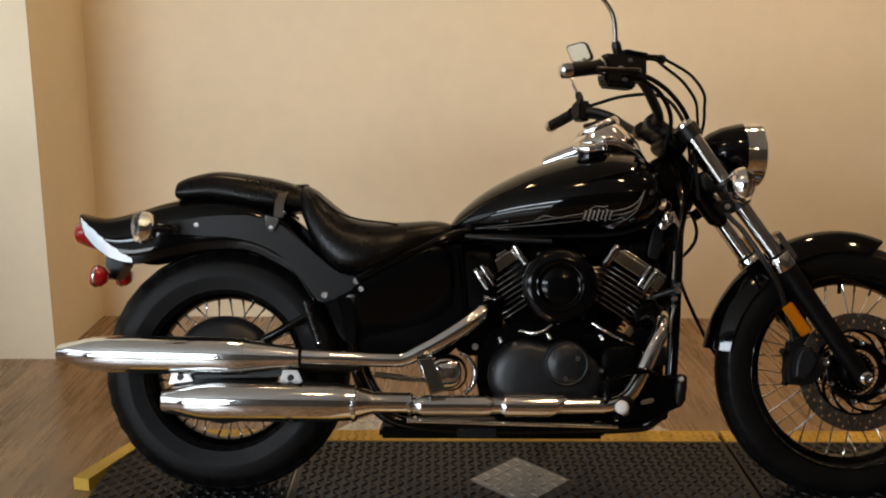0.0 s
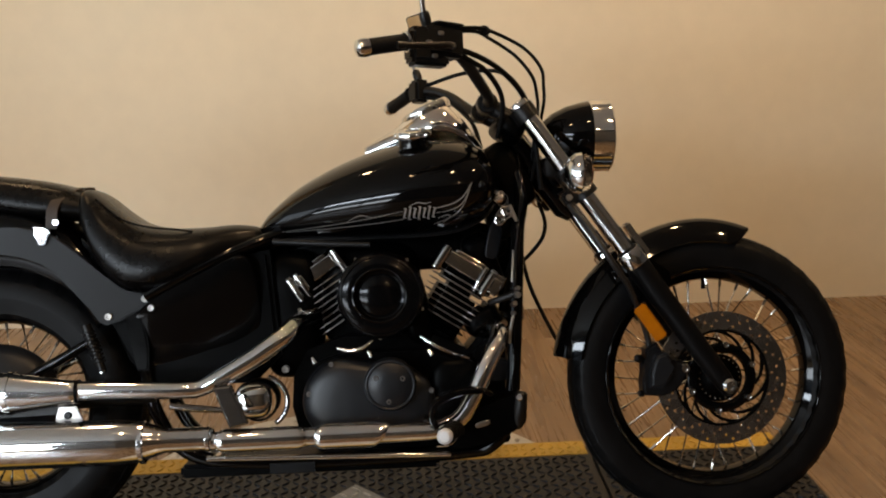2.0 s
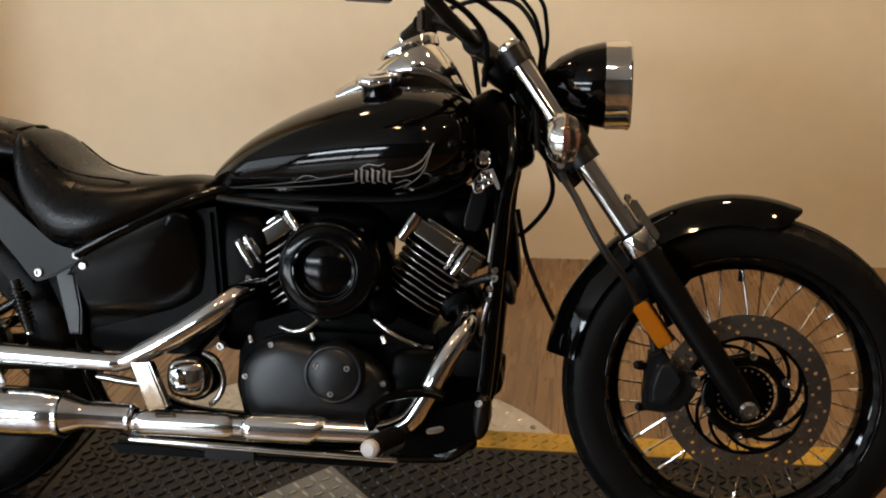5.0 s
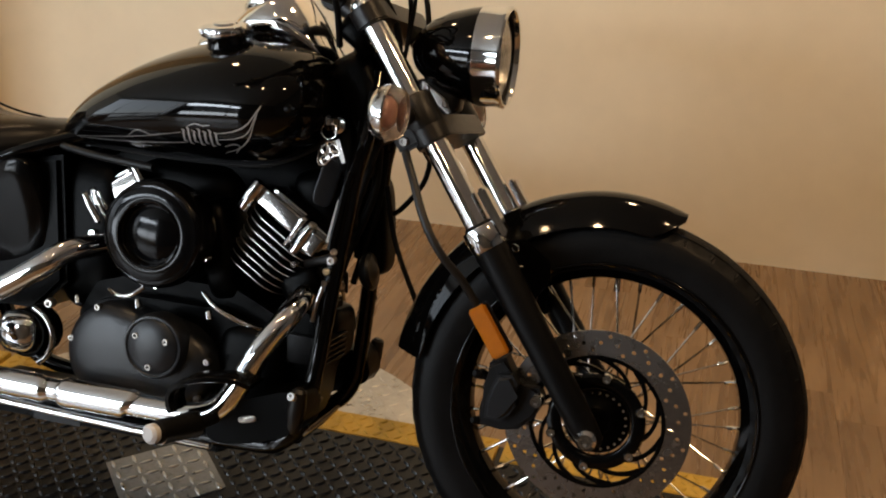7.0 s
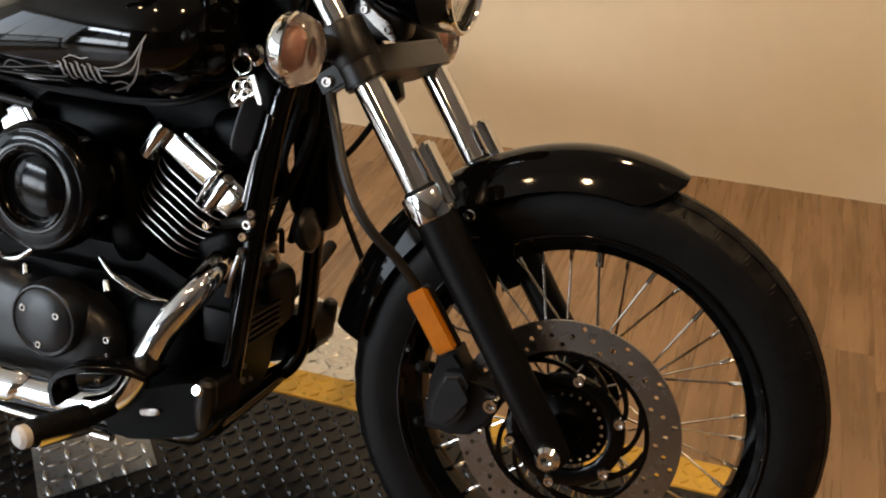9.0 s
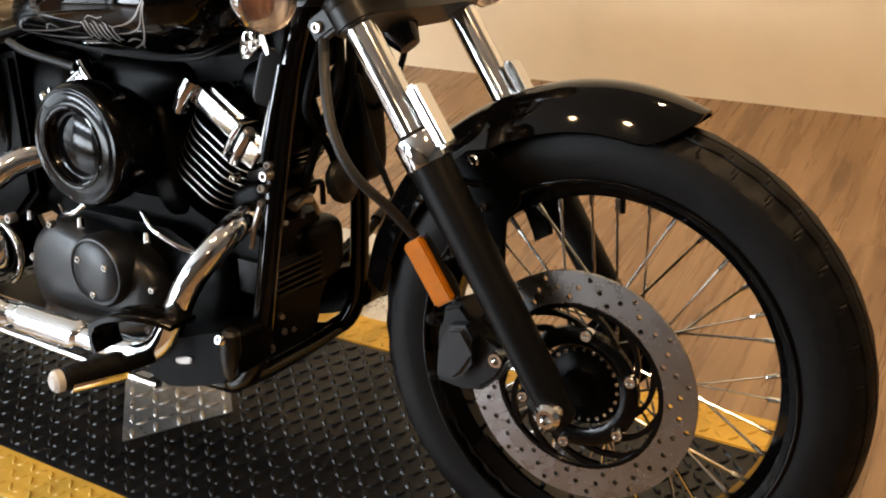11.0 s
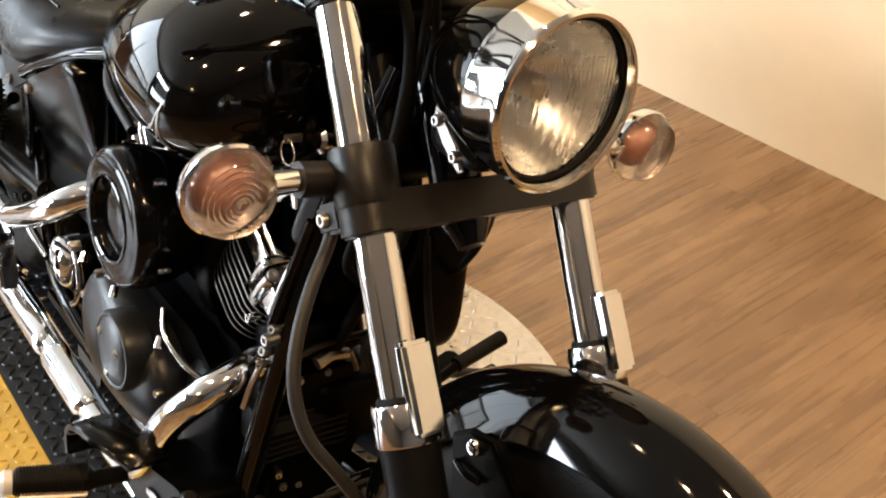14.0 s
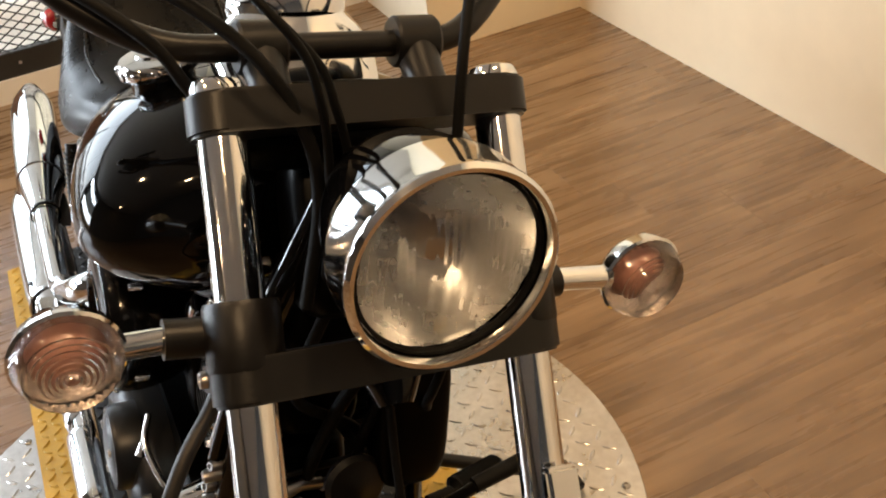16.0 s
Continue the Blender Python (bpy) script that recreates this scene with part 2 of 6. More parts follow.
def lathe(bm, profile, origin, axis, seg=32, start=0.0, turn=360.0):
    """A body of revolution: profile rows (radius, distance along the axis)."""
    a = Vector(axis).normalized()
    u = a.orthogonal().normalized()
    if abs(a.y) > 0.99:
        u = Vector((1, 0, 0))
    v = a.cross(u)
    o = Vector(origin)
    full = turn >= 360
    cnt = seg if full else seg + 1
    rows = []
    for r, h in profile:
        if r < 1e-6:
            c = bm.verts.new(o + a * h)
            rows.append([c] * cnt)
        else:
            rows.append([bm.verts.new(o + a * h + (u * math.cos(t) + v * math.sin(t)) * r) for t in
                         [radians(start) + radians(turn) * k / seg for k in range(cnt)]])
    for i in range(len(rows) - 1):
        p, q = rows[i], rows[i + 1]
        for j in range(cnt if full else cnt - 1):
            k = (j + 1) % cnt
            vs = []
            for w in (p[j], p[k], q[k], q[j]):
                if w not in vs:
                    vs.append(w)
            if len(vs) > 2:
                try:
                    bm.faces.new(vs)
                except ValueError:
                    pass


def box(bm, centre, size, m=None, bevel=0.0):
    r = bmesh.ops.create_cube(bm, size=1.0)
    vs = r["verts"]
    t = Matrix.Translation(centre) @ (m or Matrix()) @ Matrix.Diagonal((*size, 1))
    bmesh.ops.transform(bm, matrix=t, verts=vs)
    if bevel:
        es = list({e for v in vs for e in v.link_edges})
        bmesh.ops.bevel(bm, geom=es, offset=bevel, segments=2, affect="EDGES")


def plate(bm, outline, y0, y1, bevel=0.0, segs=2):
    """A plate in the x-z plane between y0 and y1, with bevelled rims."""
    a = [bm.verts.new((x, y0, z)) for x, z in outline]
    b = [bm.verts.new((x, y1, z)) for x, z in outline]
    fs = [bm.faces.new(a), bm.faces.new(list(reversed(b)))]
    k = len(outline)
    for i in range(k):
        fs.append(bm.faces.new((a[i], b[i], b[(i + 1) % k], a[(i + 1) % k])))
    if bevel:
        es = [e for f in fs[:2] for e in f.edges]
        bmesh.ops.bevel(bm, geom=es, offset=bevel, segments=segs, affect="EDGES")


def bolt(bm, centre, axis=(0, -1, 0), r=0.006, h=0.006):
    lathe(bm, [(0, -0.004), (r, -0.004), (r, h * 0.7), (r * 0.82, h), (r * 0.5, h), (r * 0.42, h * 0.45), (0, h * 0.45)], centre, axis, 12)


def loft(bm, sections, caps=True):
    rows = [[bm.verts.new(p) for p in sec] for sec in sections]
    grid_faces(bm, rows, close_v=True)
    if caps:
        bm.faces.new(rows[0])
        bm.faces.new(list(reversed(rows[-1])))


def ring(xc, zb, zt, hw, x_shift=0.0, n=28, power=2.6, tumble=0.0):
    """A rounded closed section across the bike at xc."""
    out = []
    zc, hh = (zb + zt) / 2, (zt - zb) / 2
    for k in range(n):
        a = 2 * math.pi * k / n
        c, s = math.cos(a), math.sin(a)
        y = hw * math.copysign(abs(c) ** (2 / power), c)
        z = hh * math.copysign(abs(s) ** (2 / power), s)
        y *= 1 - tumble * z / hh
        out.append((xc + x_shift * z / hh, y, zc + z))
    return out


def pillow(bm, centre, size, m=None, power=4.5, n=10):
    """A block with softly crowned faces and rounded edges."""
    def cs(a):
        c, s = math.cos(a), math.sin(a)
        return math.copysign(abs(c) ** (2 / power), c), math.copysign(abs(s) ** (2 / power), s)
    t = Matrix.Translation(centre) @ (m or Matrix()) @ Matrix.Diagonal((*[q / 2 for q in size], 1))
    rows = []
    for i in range(1, 2 * n):
        cv, sv = cs(-math.pi / 2 + math.pi * i / (2 * n))
        rows.append([bm.verts.new(t @ Vector((cv * cu, cv * su, sv))) for cu, su in [cs(2 * math.pi * k / (4 * n)) for k in range(4 * n)]])
    grid_faces(bm, rows, close_v=True)
    bm.faces.new(rows[0])
    bm.faces.new(list(reversed(rows[-1])))


def strap(bm, points, width, thick, steps=5):
    """A flat bent bar along x-z points, its width across y."""
    pts = spline(points, steps)
    rows = []
    for i, q in enumerate(pts):
        d = Vector((pts[min(i + 1, len(pts) - 1)] - pts[max(i - 1, 0)]))
        up = Vector((-d.z, 0, d.x)).normalized() * (thick / 2)
        p = Vector(q)
        side = Vector((0, width / 2, 0))
        rows.append([bm.verts.new(p + a * side * (0.86 if abs(b) > 0.9 else 1) + up * b) for a, b in
                     ((-1, -1), (1, -1), (1, -0.6), (1, 0.6), (1, 1), (-1, 1), (-1, 0.6), (-1, -0.6))])
    grid_faces(bm, rows, close_v=True)
    bm.faces.new(rows[0])
    bm.faces.new(list(reversed(rows[-1])))

# ---- the room ----
X0, X1, Y0, Y1 = -5.2, 5.2, -4.4, 1.69
BX, BY = -0.885, 1.13  # the wall's step: it stands forward behind the rear wheel


def slab(name, x0, x1, y0, y1, z0, z1, material, label, category, kind="structure", bevel=0.0):
    bm = bmesh.new()
    box(bm, ((x0 + x1) / 2, (y0 + y1) / 2, (z0 + z1) / 2), (x1 - x0, y1 - y0, z1 - z0), bevel=bevel)
    ob = finish(bm, name, material, smooth=False)
    return tagged(ob, label, category, kind=kind)


floor = slab("floor", X0 - 0.2, X1 + 0.2, Y0 - 0.2, Y1 + 0.2, FLOOR - 0.2, FLOOR - 0.006, JOINT,
             "brown oak-look vinyl plank floor of the showroom", "floor")
slab("ceiling", X0 - 0.2, X1 + 0.2, Y0 - 0.2, Y1 + 0.2, CEIL, CEIL + 0.15, CEILMAT, "plain off-white painted showroom ceiling", "ceiling")
slab("wall_north", BX + 0.0, X1, Y1, Y1 + 0.2, FLOOR - 0.1, CEIL, WALL, "cream painted wall behind the motorcycle", "wall")
slab("wall_step", X0, BX, BY, Y1 + 0.2, FLOOR - 0.1, CEIL, WALL, "cream painted wall standing forward of the other", "wall")
bm = bmesh.new()
for ya, yb, za, zb in ((Y0, -4.10, FLOOR - 0.1, CEIL), (-0.30, Y1 + 0.2, FLOOR - 0.1, CEIL), (-4.10, -0.30, FLOOR - 0.1, 0.06), (-4.10, -0.30, 2.90, CEIL)):
    box(bm, (X0 - 0.1, (ya + yb) / 2, (za + zb) / 2), (0.2, yb - ya, zb - za))
tagged(finish(bm, "wall_west", WHITEWALL, smooth=False), "white painted end wall with a window", "wall", kind="structure")
bm = bmesh.new()
for y in (-4.075, -2.83, -1.57, -0.325):
    box(bm, (X0 - 0.03, y, 1.48), (0.06, 0.05, 2.84), bevel=0.004)
for z in (0.085, 2.875):
    box(bm, (X0 - 0.03, -2.20, z), (0.05, 3.788, 0.05), bevel=0.004)
tagged(finish(bm, "window_2", BARRIER), "dark framed shop front window with three bays", "window", kind="structure")
slab("wall_east", X1, X1 + 0.2, Y0, Y1 + 0.2, FLOOR - 0.1, CEIL, DARKWALL, "dark grey painted end wall of the showroom", "wall")


def window_wall():
    """The wall on the street side, with a window opening, frames and mullions."""
    opens = [(-4.1, -1.0)]
    zlo, zhi = 0.06, 2.70
    bm = bmesh.new()
    xs = [X0]
    for a, b in opens:
        box(bm, ((xs[-1] + a) / 2, Y0 - 0.1, CEIL / 2 - 0.06), (a - xs[-1], 0.2, CEIL + 0.08))
        for z0, z1 in ((FLOOR - 0.1, zlo), (zhi, CEIL)):
            box(bm, ((a + b) / 2, Y0 - 0.1, (z0 + z1) / 2), (b - a, 0.2, z1 - z0))
        xs.append(b)
    box(bm, ((xs[-1] + X1) / 2, Y0 - 0.1, CEIL / 2 - 0.06), (X1 - xs[-1], 0.2, CEIL + 0.08))
    tagged(finish(bm, "wall_south", DARKWALL, smooth=False), "dark grey painted wall with a wide shop window", "wall", kind="structure")
    for k, (a, b) in enumerate(opens):
        bm = bmesh.new()
        w = 0.05
        for x in (a + w / 2, (a * 2 + b) / 3, (a + b * 2) / 3, b - w / 2):
            box(bm, (x, Y0 - 0.03, (zlo + zhi) / 2), (w, 0.06, zhi - zlo), bevel=0.004)
        for z in (zlo + w / 2, 1.25, 2.07, zhi - w / 2):
            box(bm, ((a + b) / 2, Y0 - 0.03, z), (b - a - 0.012, 0.05, w), bevel=0.004)
        tagged(finish(bm, "window_%d" % (k + 1), BARRIER), "dark framed shop window with three bays", "window", kind="structure")


window_wall()


def clip(poly, inside, cross):
    out = []
    for i, p in enumerate(poly):
        q = poly[(i + 1) % len(poly)]
        if inside(p):
            out.append(p)
        if inside(p) != inside(q):
            out.append(cross(p, q))
    return out


def clip_rect(poly, x0, x1, y0, y1):
    for axis, lim, sign in ((0, x0, 1), (0, x1, -1), (1, y0, 1), (1, y1, -1)):
        def inside(p):
            return (p[axis] - lim) * sign >= 0

        def cross(p, q):
            t = (lim - p[axis]) / (q[axis] - p[axis])
            return (p[0] + (q[0] - p[0]) * t, p[1] + (q[1] - p[1]) * t)
        poly = clip(poly, inside, cross)
        if len(poly) < 3:
            return []
    return poly


def plank_mesh(poly, h=0.006):
    bm = bmesh.new()
    lo = [bm.verts.new((x, y, -h)) for x, y in poly]
    hi = [bm.verts.new((x, y, 0)) for x, y in poly]
    top = bm.faces.new(hi)
    k = len(poly)
    for i in range(k):
        bm.faces.new((lo[i], lo[(i + 1) % k], hi[(i + 1) % k], hi[i]))
    bmesh.ops.bevel(bm, geom=list(top.edges), offset=0.0002, segments=1, affect="EDGES")
    bmesh.ops.recalc_face_normals(bm, faces=bm.faces)
    me = bpy.data.meshes.new("plank")
    bm.to_mesh(me)
    bm.free()
    me.materials.append(WOOD)
    return me


def build_planks():
    """Oak-look planks laid across to the long wall."""
    w, ln, ang = 0.182, 1.22, radians(90)
    c, s = math.cos(ang), math.sin(ang)
    g = 0.00012
    whole = [(-ln / 2 + g, -w / 2 + g), (ln / 2 - g, -w / 2 + g), (ln / 2 - g, w / 2 - g), (-ln / 2 + g, w / 2 - g)]
    shared = plank_mesh(whole)
    rng = random.Random(4)
    for j in range(-30, 31):
        shift = rng.random() * ln
        for i in range(-8, 9):
            a, b = i * ln + shift, j * w
            cx, cy = 0.6 + a * c - b * s, -0.6 + a * s + b * c
            if not (X0 - 0.2 < cx < X1 + 0.2 and Y0 - 0.7 < cy < Y1 + 0.7):
                continue
            pts = [(cx + x * c - y * s, cy + x * s + y * c) for x, y in whole]
            cut = clip_rect(pts, X0, X1, Y0, Y1)
            if not cut:
                continue
            if len(cut) == 4 and all(abs(p[0] - q[0]) + abs(p[1] - q[1]) < 1e-9 for p, q in zip(cut, pts)):
                me = shared
            else:
                me = plank_mesh([((x - cx) * c + (y - cy) * s, -(x - cx) * s + (y - cy) * c) for x, y in cut])
            ob = new("plank", me)
            ob.matrix_world = pose(cx, cy, FLOOR, 0, 0, 90)
            ob.parent = floor


def downlight(x, y, power):
    bm = bmesh.new()
    lathe(bm, [(0.075, 0), (0.095, 0.0), (0.098, 0.008), (0.08, 0.012), (0.074, 0.03)], (x, y, CEIL - 0.012), (0, 0, 1), 24)
    ob = finish(bm, "downlight", WHITEWALL)
    tagged(ob, "unseen round white recessed ceiling downlight, switched on", "lamp", "ceiling downlights")
    data = bpy.data.lights.new("downlight_bulb", "AREA")
    data.shape, data.size, data.energy, data.color = "DISK", 0.14, power, (1.0, 0.655, 0.345)
    lamp = new("downlight_bulb", data)
    lamp.matrix_world = pose(x, y, CEIL - 0.005)


# the two at y 0.72 are unseen, added to warm the rear wall and floor
for lx, ly, pw in ((0.15, -1.15, 10), (1.15, -1.15, 20), (1.75, 0.72, 33), (2.9, -0.35, 38), (-0.3, 0.72, 16), (1.9, -3.6, 18)):
    downlight(lx, ly, pw)

# ---- the turntable and its mats ----
TX, TY, TR = 0.765, 0.080, 0.629


def lozenges(name, spots, parent, material, length=0.022, width=0.0055, height=0.0016, z=0.0, label=""):
    """Raised tread bars, joined: each a little ridged lozenge."""
    verts, faces = [], []
    for x, y, a in spots:
        c, s = math.cos(a), math.sin(a)
        b = len(verts)
        for u, v, h in ((-0.5, 0, 0), (-0.2, -0.5, 0), (0.2, -0.5, 0), (0.5, 0, 0), (0.2, 0.5, 0), (-0.2, 0.5, 0),
                        (-0.3, 0, 1), (-0.15, -0.25, 1), (0.15, -0.25, 1), (0.3, 0, 1), (0.15, 0.25, 1), (-0.15, 0.25, 1)):
            px, py = u * length, v * width
            verts.append((x + px * c - py * s, y + px * s + py * c, z + h * height))
        for k in range(6):
            faces.append((b + k, b + (k + 1) % 6, b + 6 + (k + 1) % 6, b + 6 + k))
        faces.append(tuple(b + 6 + k for k in range(6)))
    me = bpy.data.meshes.new(name)
    me.from_pydata(verts, [], faces)
    me.materials.append(material)
    ob = new(name, me)
    ob.parent = parent
    tagged(ob, label, kind="stuff")
    return ob


def tread_spots(x0, x1, y0, y1, step, keep=None):
    out = []
    nx, ny = int((x1 - x0) / step), int((y1 - y0) / step)
    ox, oy = (x1 - x0 - (nx - 1) * step) / 2, (y1 - y0 - (ny - 1) * step) / 2
    for i in range(nx):
        for j in range(ny):
            x, y = x0 + ox + i * step, y0 + oy + j * step
            if keep is None or keep(x, y):
                out.append((x, y, radians(45 if (i + j) % 2 else -45)))
    return out


def turntable():
    bm = bmesh.new()
    lathe(bm, [(0, -0.030), (TR, -0.030), (TR, -0.0155), (TR - 0.0015, -0.014), (0, -0.014)], (TX, TY, 0), (0, 0, 1), 96)
    ob = finish(bm, "turntable", TREAD)
    tagged(ob, "round steel tread plate turntable lying on the floor", "turntable")

    def keep(x, y):
        r = math.hypot(x - TX, y - TY)
        return r < TR - 0.02 and not (-0.262 < y < 0.392)
    lozenges("tread", tread_spots(TX - TR, TX + TR, TY - TR, TY + TR, 0.034, keep), ob, TREAD, 0.030, 0.007, 0.0018, -0.014)
    for k in range(12):
        a = radians(30 * k + 8)
        x, y = TX + (TR - 0.03) * math.cos(a), TY + (TR - 0.03) * math.sin(a)
        if -0.28 < y < 0.41:
            continue
        bm = bmesh.new()
        bolt(bm, (x, y, -0.014), (0, 0, 1), 0.007, 0.004)
        part("bolt", bm, STEEL, ob)
    bm = bmesh.new()
    lathe(bm, [(TR + 0.006, -0.0150), (TR + 0.022, -0.0150), (TR + 0.022, -0.0296), (TR + 0.006, -0.0296), (TR + 0.006, -0.0150)], (TX, TY, 0), (0, 0, 1), 10, 221, 9)
    part("tape", bm, PINK, ob, "strip of pink tape at the rim")
    return ob


turntable()

ML, MR, MF0, MF1, MN0, MN1 = -0.365, 1.955, 0.318, 0.402, -0.272, -0.186


def in_inlay(x, y, grow=0.0):
    return abs(x - 0.787) / (0.137 + grow) + abs(y - 0.056) / (0.145 + grow) < 1


def floor_mat(x0, x1, inlay, label):
    bm = bmesh.new()
    g = 0.0028
    box(bm, ((x0 + x1) / 2, (MN1 + MF0) / 2, -0.007), (x1 - x0 - 2 * g, MF0 - MN1 - 0.001, 0.014), bevel=0.0015)
    ob = finish(bm, "floor_mat", MATBLACK)
    tagged(ob, label, "mat", "mats under the motorcycle")
    lozenges("tread", tread_spots(x0 + 0.004, x1 - 0.004, MN1, MF0, 0.0245, (lambda x, y: not in_inlay(x, y, 0.014)) if inlay else None),
             ob, MATBLACK, 0.028, 0.0092, 0.0040)
    for a, b in ((MN0, MN1), (MF0, MF1)):
        bm = bmesh.new()
        box(bm, ((x0 + x1) / 2, (a + b) / 2, -0.007), (x1 - x0 - 2 * g - 0.006, b - a - 0.001, 0.014), bevel=0.002)
        border = part("yellow_border", bm, MATYELLOW, ob, "yellow ribbed rubber safety border")
        lozenges("border_tread", tread_spots(x0 + 0.004, x1 - 0.004, a + 0.004, b - 0.004, 0.0245), border, MATYELLOW, 0.024, 0.0075, 0.0028)
    if inlay:
        bm = bmesh.new()
        pts = [(0.787 + 0.137, 0.056), (0.787, 0.056 + 0.145), (0.787 - 0.137, 0.056), (0.787, 0.056 - 0.145)]
        lo = [bm.verts.new((x, y, -0.002)) for x, y in pts]
        hi = [bm.verts.new((x, y, 0.0025)) for x, y in pts]
        bm.faces.new(hi)
        for k in range(4):
            bm.faces.new((lo[k], lo[(k + 1) % 4], hi[(k + 1) % 4], hi[k]))
        dia = part("diamond_plate", bm, PLATE, ob, "diamond-shaped bright tread plate inlay", smooth=False)
        lozenges("plate_tread", tread_spots(0.65, 0.925, -0.09, 0.2, 0.030, lambda x, y: in_inlay(x, y, -0.014)), dia, TREAD, 0.032, 0.0075, 0.0024, 0.0025)
    return ob


rear_mat = floor_mat(ML, 0.16, False, "short black rubber tread mat with yellow edges, under the rear wheel")
floor_mat(0.163, 1.42, True, "long black rubber tread mat with yellow edges and a steel diamond")
floor_mat(1.423, MR, False, "short black rubber tread mat with yellow edges, under the front wheel")
bm = bmesh.new()
quad = [(-0.345, 0.312), (-0.437, 0.057), (-0.392, 0.047), (-0.305, 0.300)]
lo, hi = [bm.verts.new((x, y, FLOOR)) for x, y in quad], [bm.verts.new((x, y, 0.0052)) for x, y in quad]
bm.faces.new(hi)
for k in range(4):
    bm.faces.new((lo[k], lo[(k + 1) % 4], hi[(k + 1) % 4], hi[k]))
part("yellow_border", bm, MATYELLOW, rear_mat, "loose yellow rubber end strip", smooth=False)
for nm, a, b in (("deck_rear", ML + 0.01, 0.12), ("deck_front", 1.40, MR - 0.01)):
    slab("mat_deck", a, b, MN0 + 0.01, MF1 - 0.01, FLOOR, -0.0142, BARRIER, "thin dark steel deck carrying the end of a rubber mat", "deck", kind="thing")


# ---- the mesh barrier ----
def mesh_barrier():
    root = tagged(new("mesh_barrier"), "low black steel barrier with an expanded mesh panel", "barrier")
    x, y0, y1, z0, z1 = -1.52, -1.6, 1.10, 0.05, 0.80
    bm = bmesh.new()
    box(bm, (x, (y0 + y1) / 2, z0 + 0.042), (0.04, y1 - y0, 0.085), bevel=0.003)
    rail = part("bottom_rail", bm, BARRIER, root)
    for k in range(14):
        bm = bmesh.new()
        bolt(bm, (x + 0.02, y0 + 0.1 + k * 0.2, z0 + 0.045), (1, 0, 0), 0.006, 0.003)
        part("rivet", bm, STEEL, rail)
    bm = bmesh.new()
    box(bm, (x, (y0 + y1) / 2, z1), (0.04, y1 - y0, 0.05), bevel=0.003)
    part("top_rail", bm, BARRIER, root)
    for y in (y0 + 0.02, (y0 + y1) / 2 + 0.45, y1 - 0.02):
        bm = bmesh.new()
        box(bm, (x, y, (z0 + z1) / 2), (0.036, 0.04, z1 - z0 - 0.01), bevel=0.003)
        part("post", bm, BARRIER, root)
    bm = bmesh.new()
    zl, zh, w, h = z0 + 0.08, z1 - 0.02, 0.056, 0.030
    slope = h / w
    span = zh - zl
    n0, n1 = int((y0 - span / slope) / w) - 1, int(y1 / w) + 1
    for sgn in (1, -1):
        for k in range(n0, n1 + (int(span / slope / w) + 2 if sgn < 0 else 0)):
            ya, za, yb, zb = k * w, zl, k * w + sgn * span / slope, zh
            seg = clip_segment(ya, za, yb, zb, y0, y1)
            if seg:
                a, b = seg
                d = Vector((0, b[0] - a[0], b[1] - a[1]))
                if d.length < 0.01:
                    continue
                t = math.atan2(d.z, d.y)
                box(bm, (x, (a[0] + b[0]) / 2, (a[1] + b[1]) / 2), (0.003, d.length, 0.0042), Matrix.Rotation(t, 4, "X"))
    part("mesh_panel", bm, BARRIER, root, "black expanded steel mesh", smooth=False)
    return root


def clip_segment(ya, za, yb, zb, y0, y1):
    if ya > yb:
        ya, za, yb, zb = yb, zb, ya, za
    if yb <= y0 or ya >= y1:
        return None
    f = (zb - za) / (yb - ya)
    if ya < y0:
        ya, za = y0, za + f * (y0 - ya)
    if yb > y1:
        yb, zb = y1, za + f * (y1 - ya)
    return (ya, za), (yb, zb)


slab("platform", -3.2, -1.49, -1.7, BY - 0.002, FLOOR - 0.005, 0.05, WHITEWALL, "low white painted platform behind the barrier", "platform")
mesh_barrier()
slab("panel_box", -2.35, -2.05, -0.75, -0.25, 0.05, 0.75, BOXBROWN, "brown wooden box standing behind the mesh barrier", "box", kind="thing", bevel=0.006)

# ---- the motorcycle: built upright, leaning on its side stand ----
LEAN = 14.6
bike = tagged(new("motorcycle"), "gloss black cruiser motorcycle with chrome exhausts leaning on its stand", "motorcycle")
bike.matrix_world = pose(0, 0, 0, -LEAN, 0, 0)
FX, RZ, FZ = 1.652, 0.325, 0.325  # front axle, axle heights
RIGHT, LEFT = -1, 1


def P(name, bm, material, parent=None, label="", smooth=True, sharp=38):
    return part(name, bm, material, parent or bike, label, smooth, sharp)


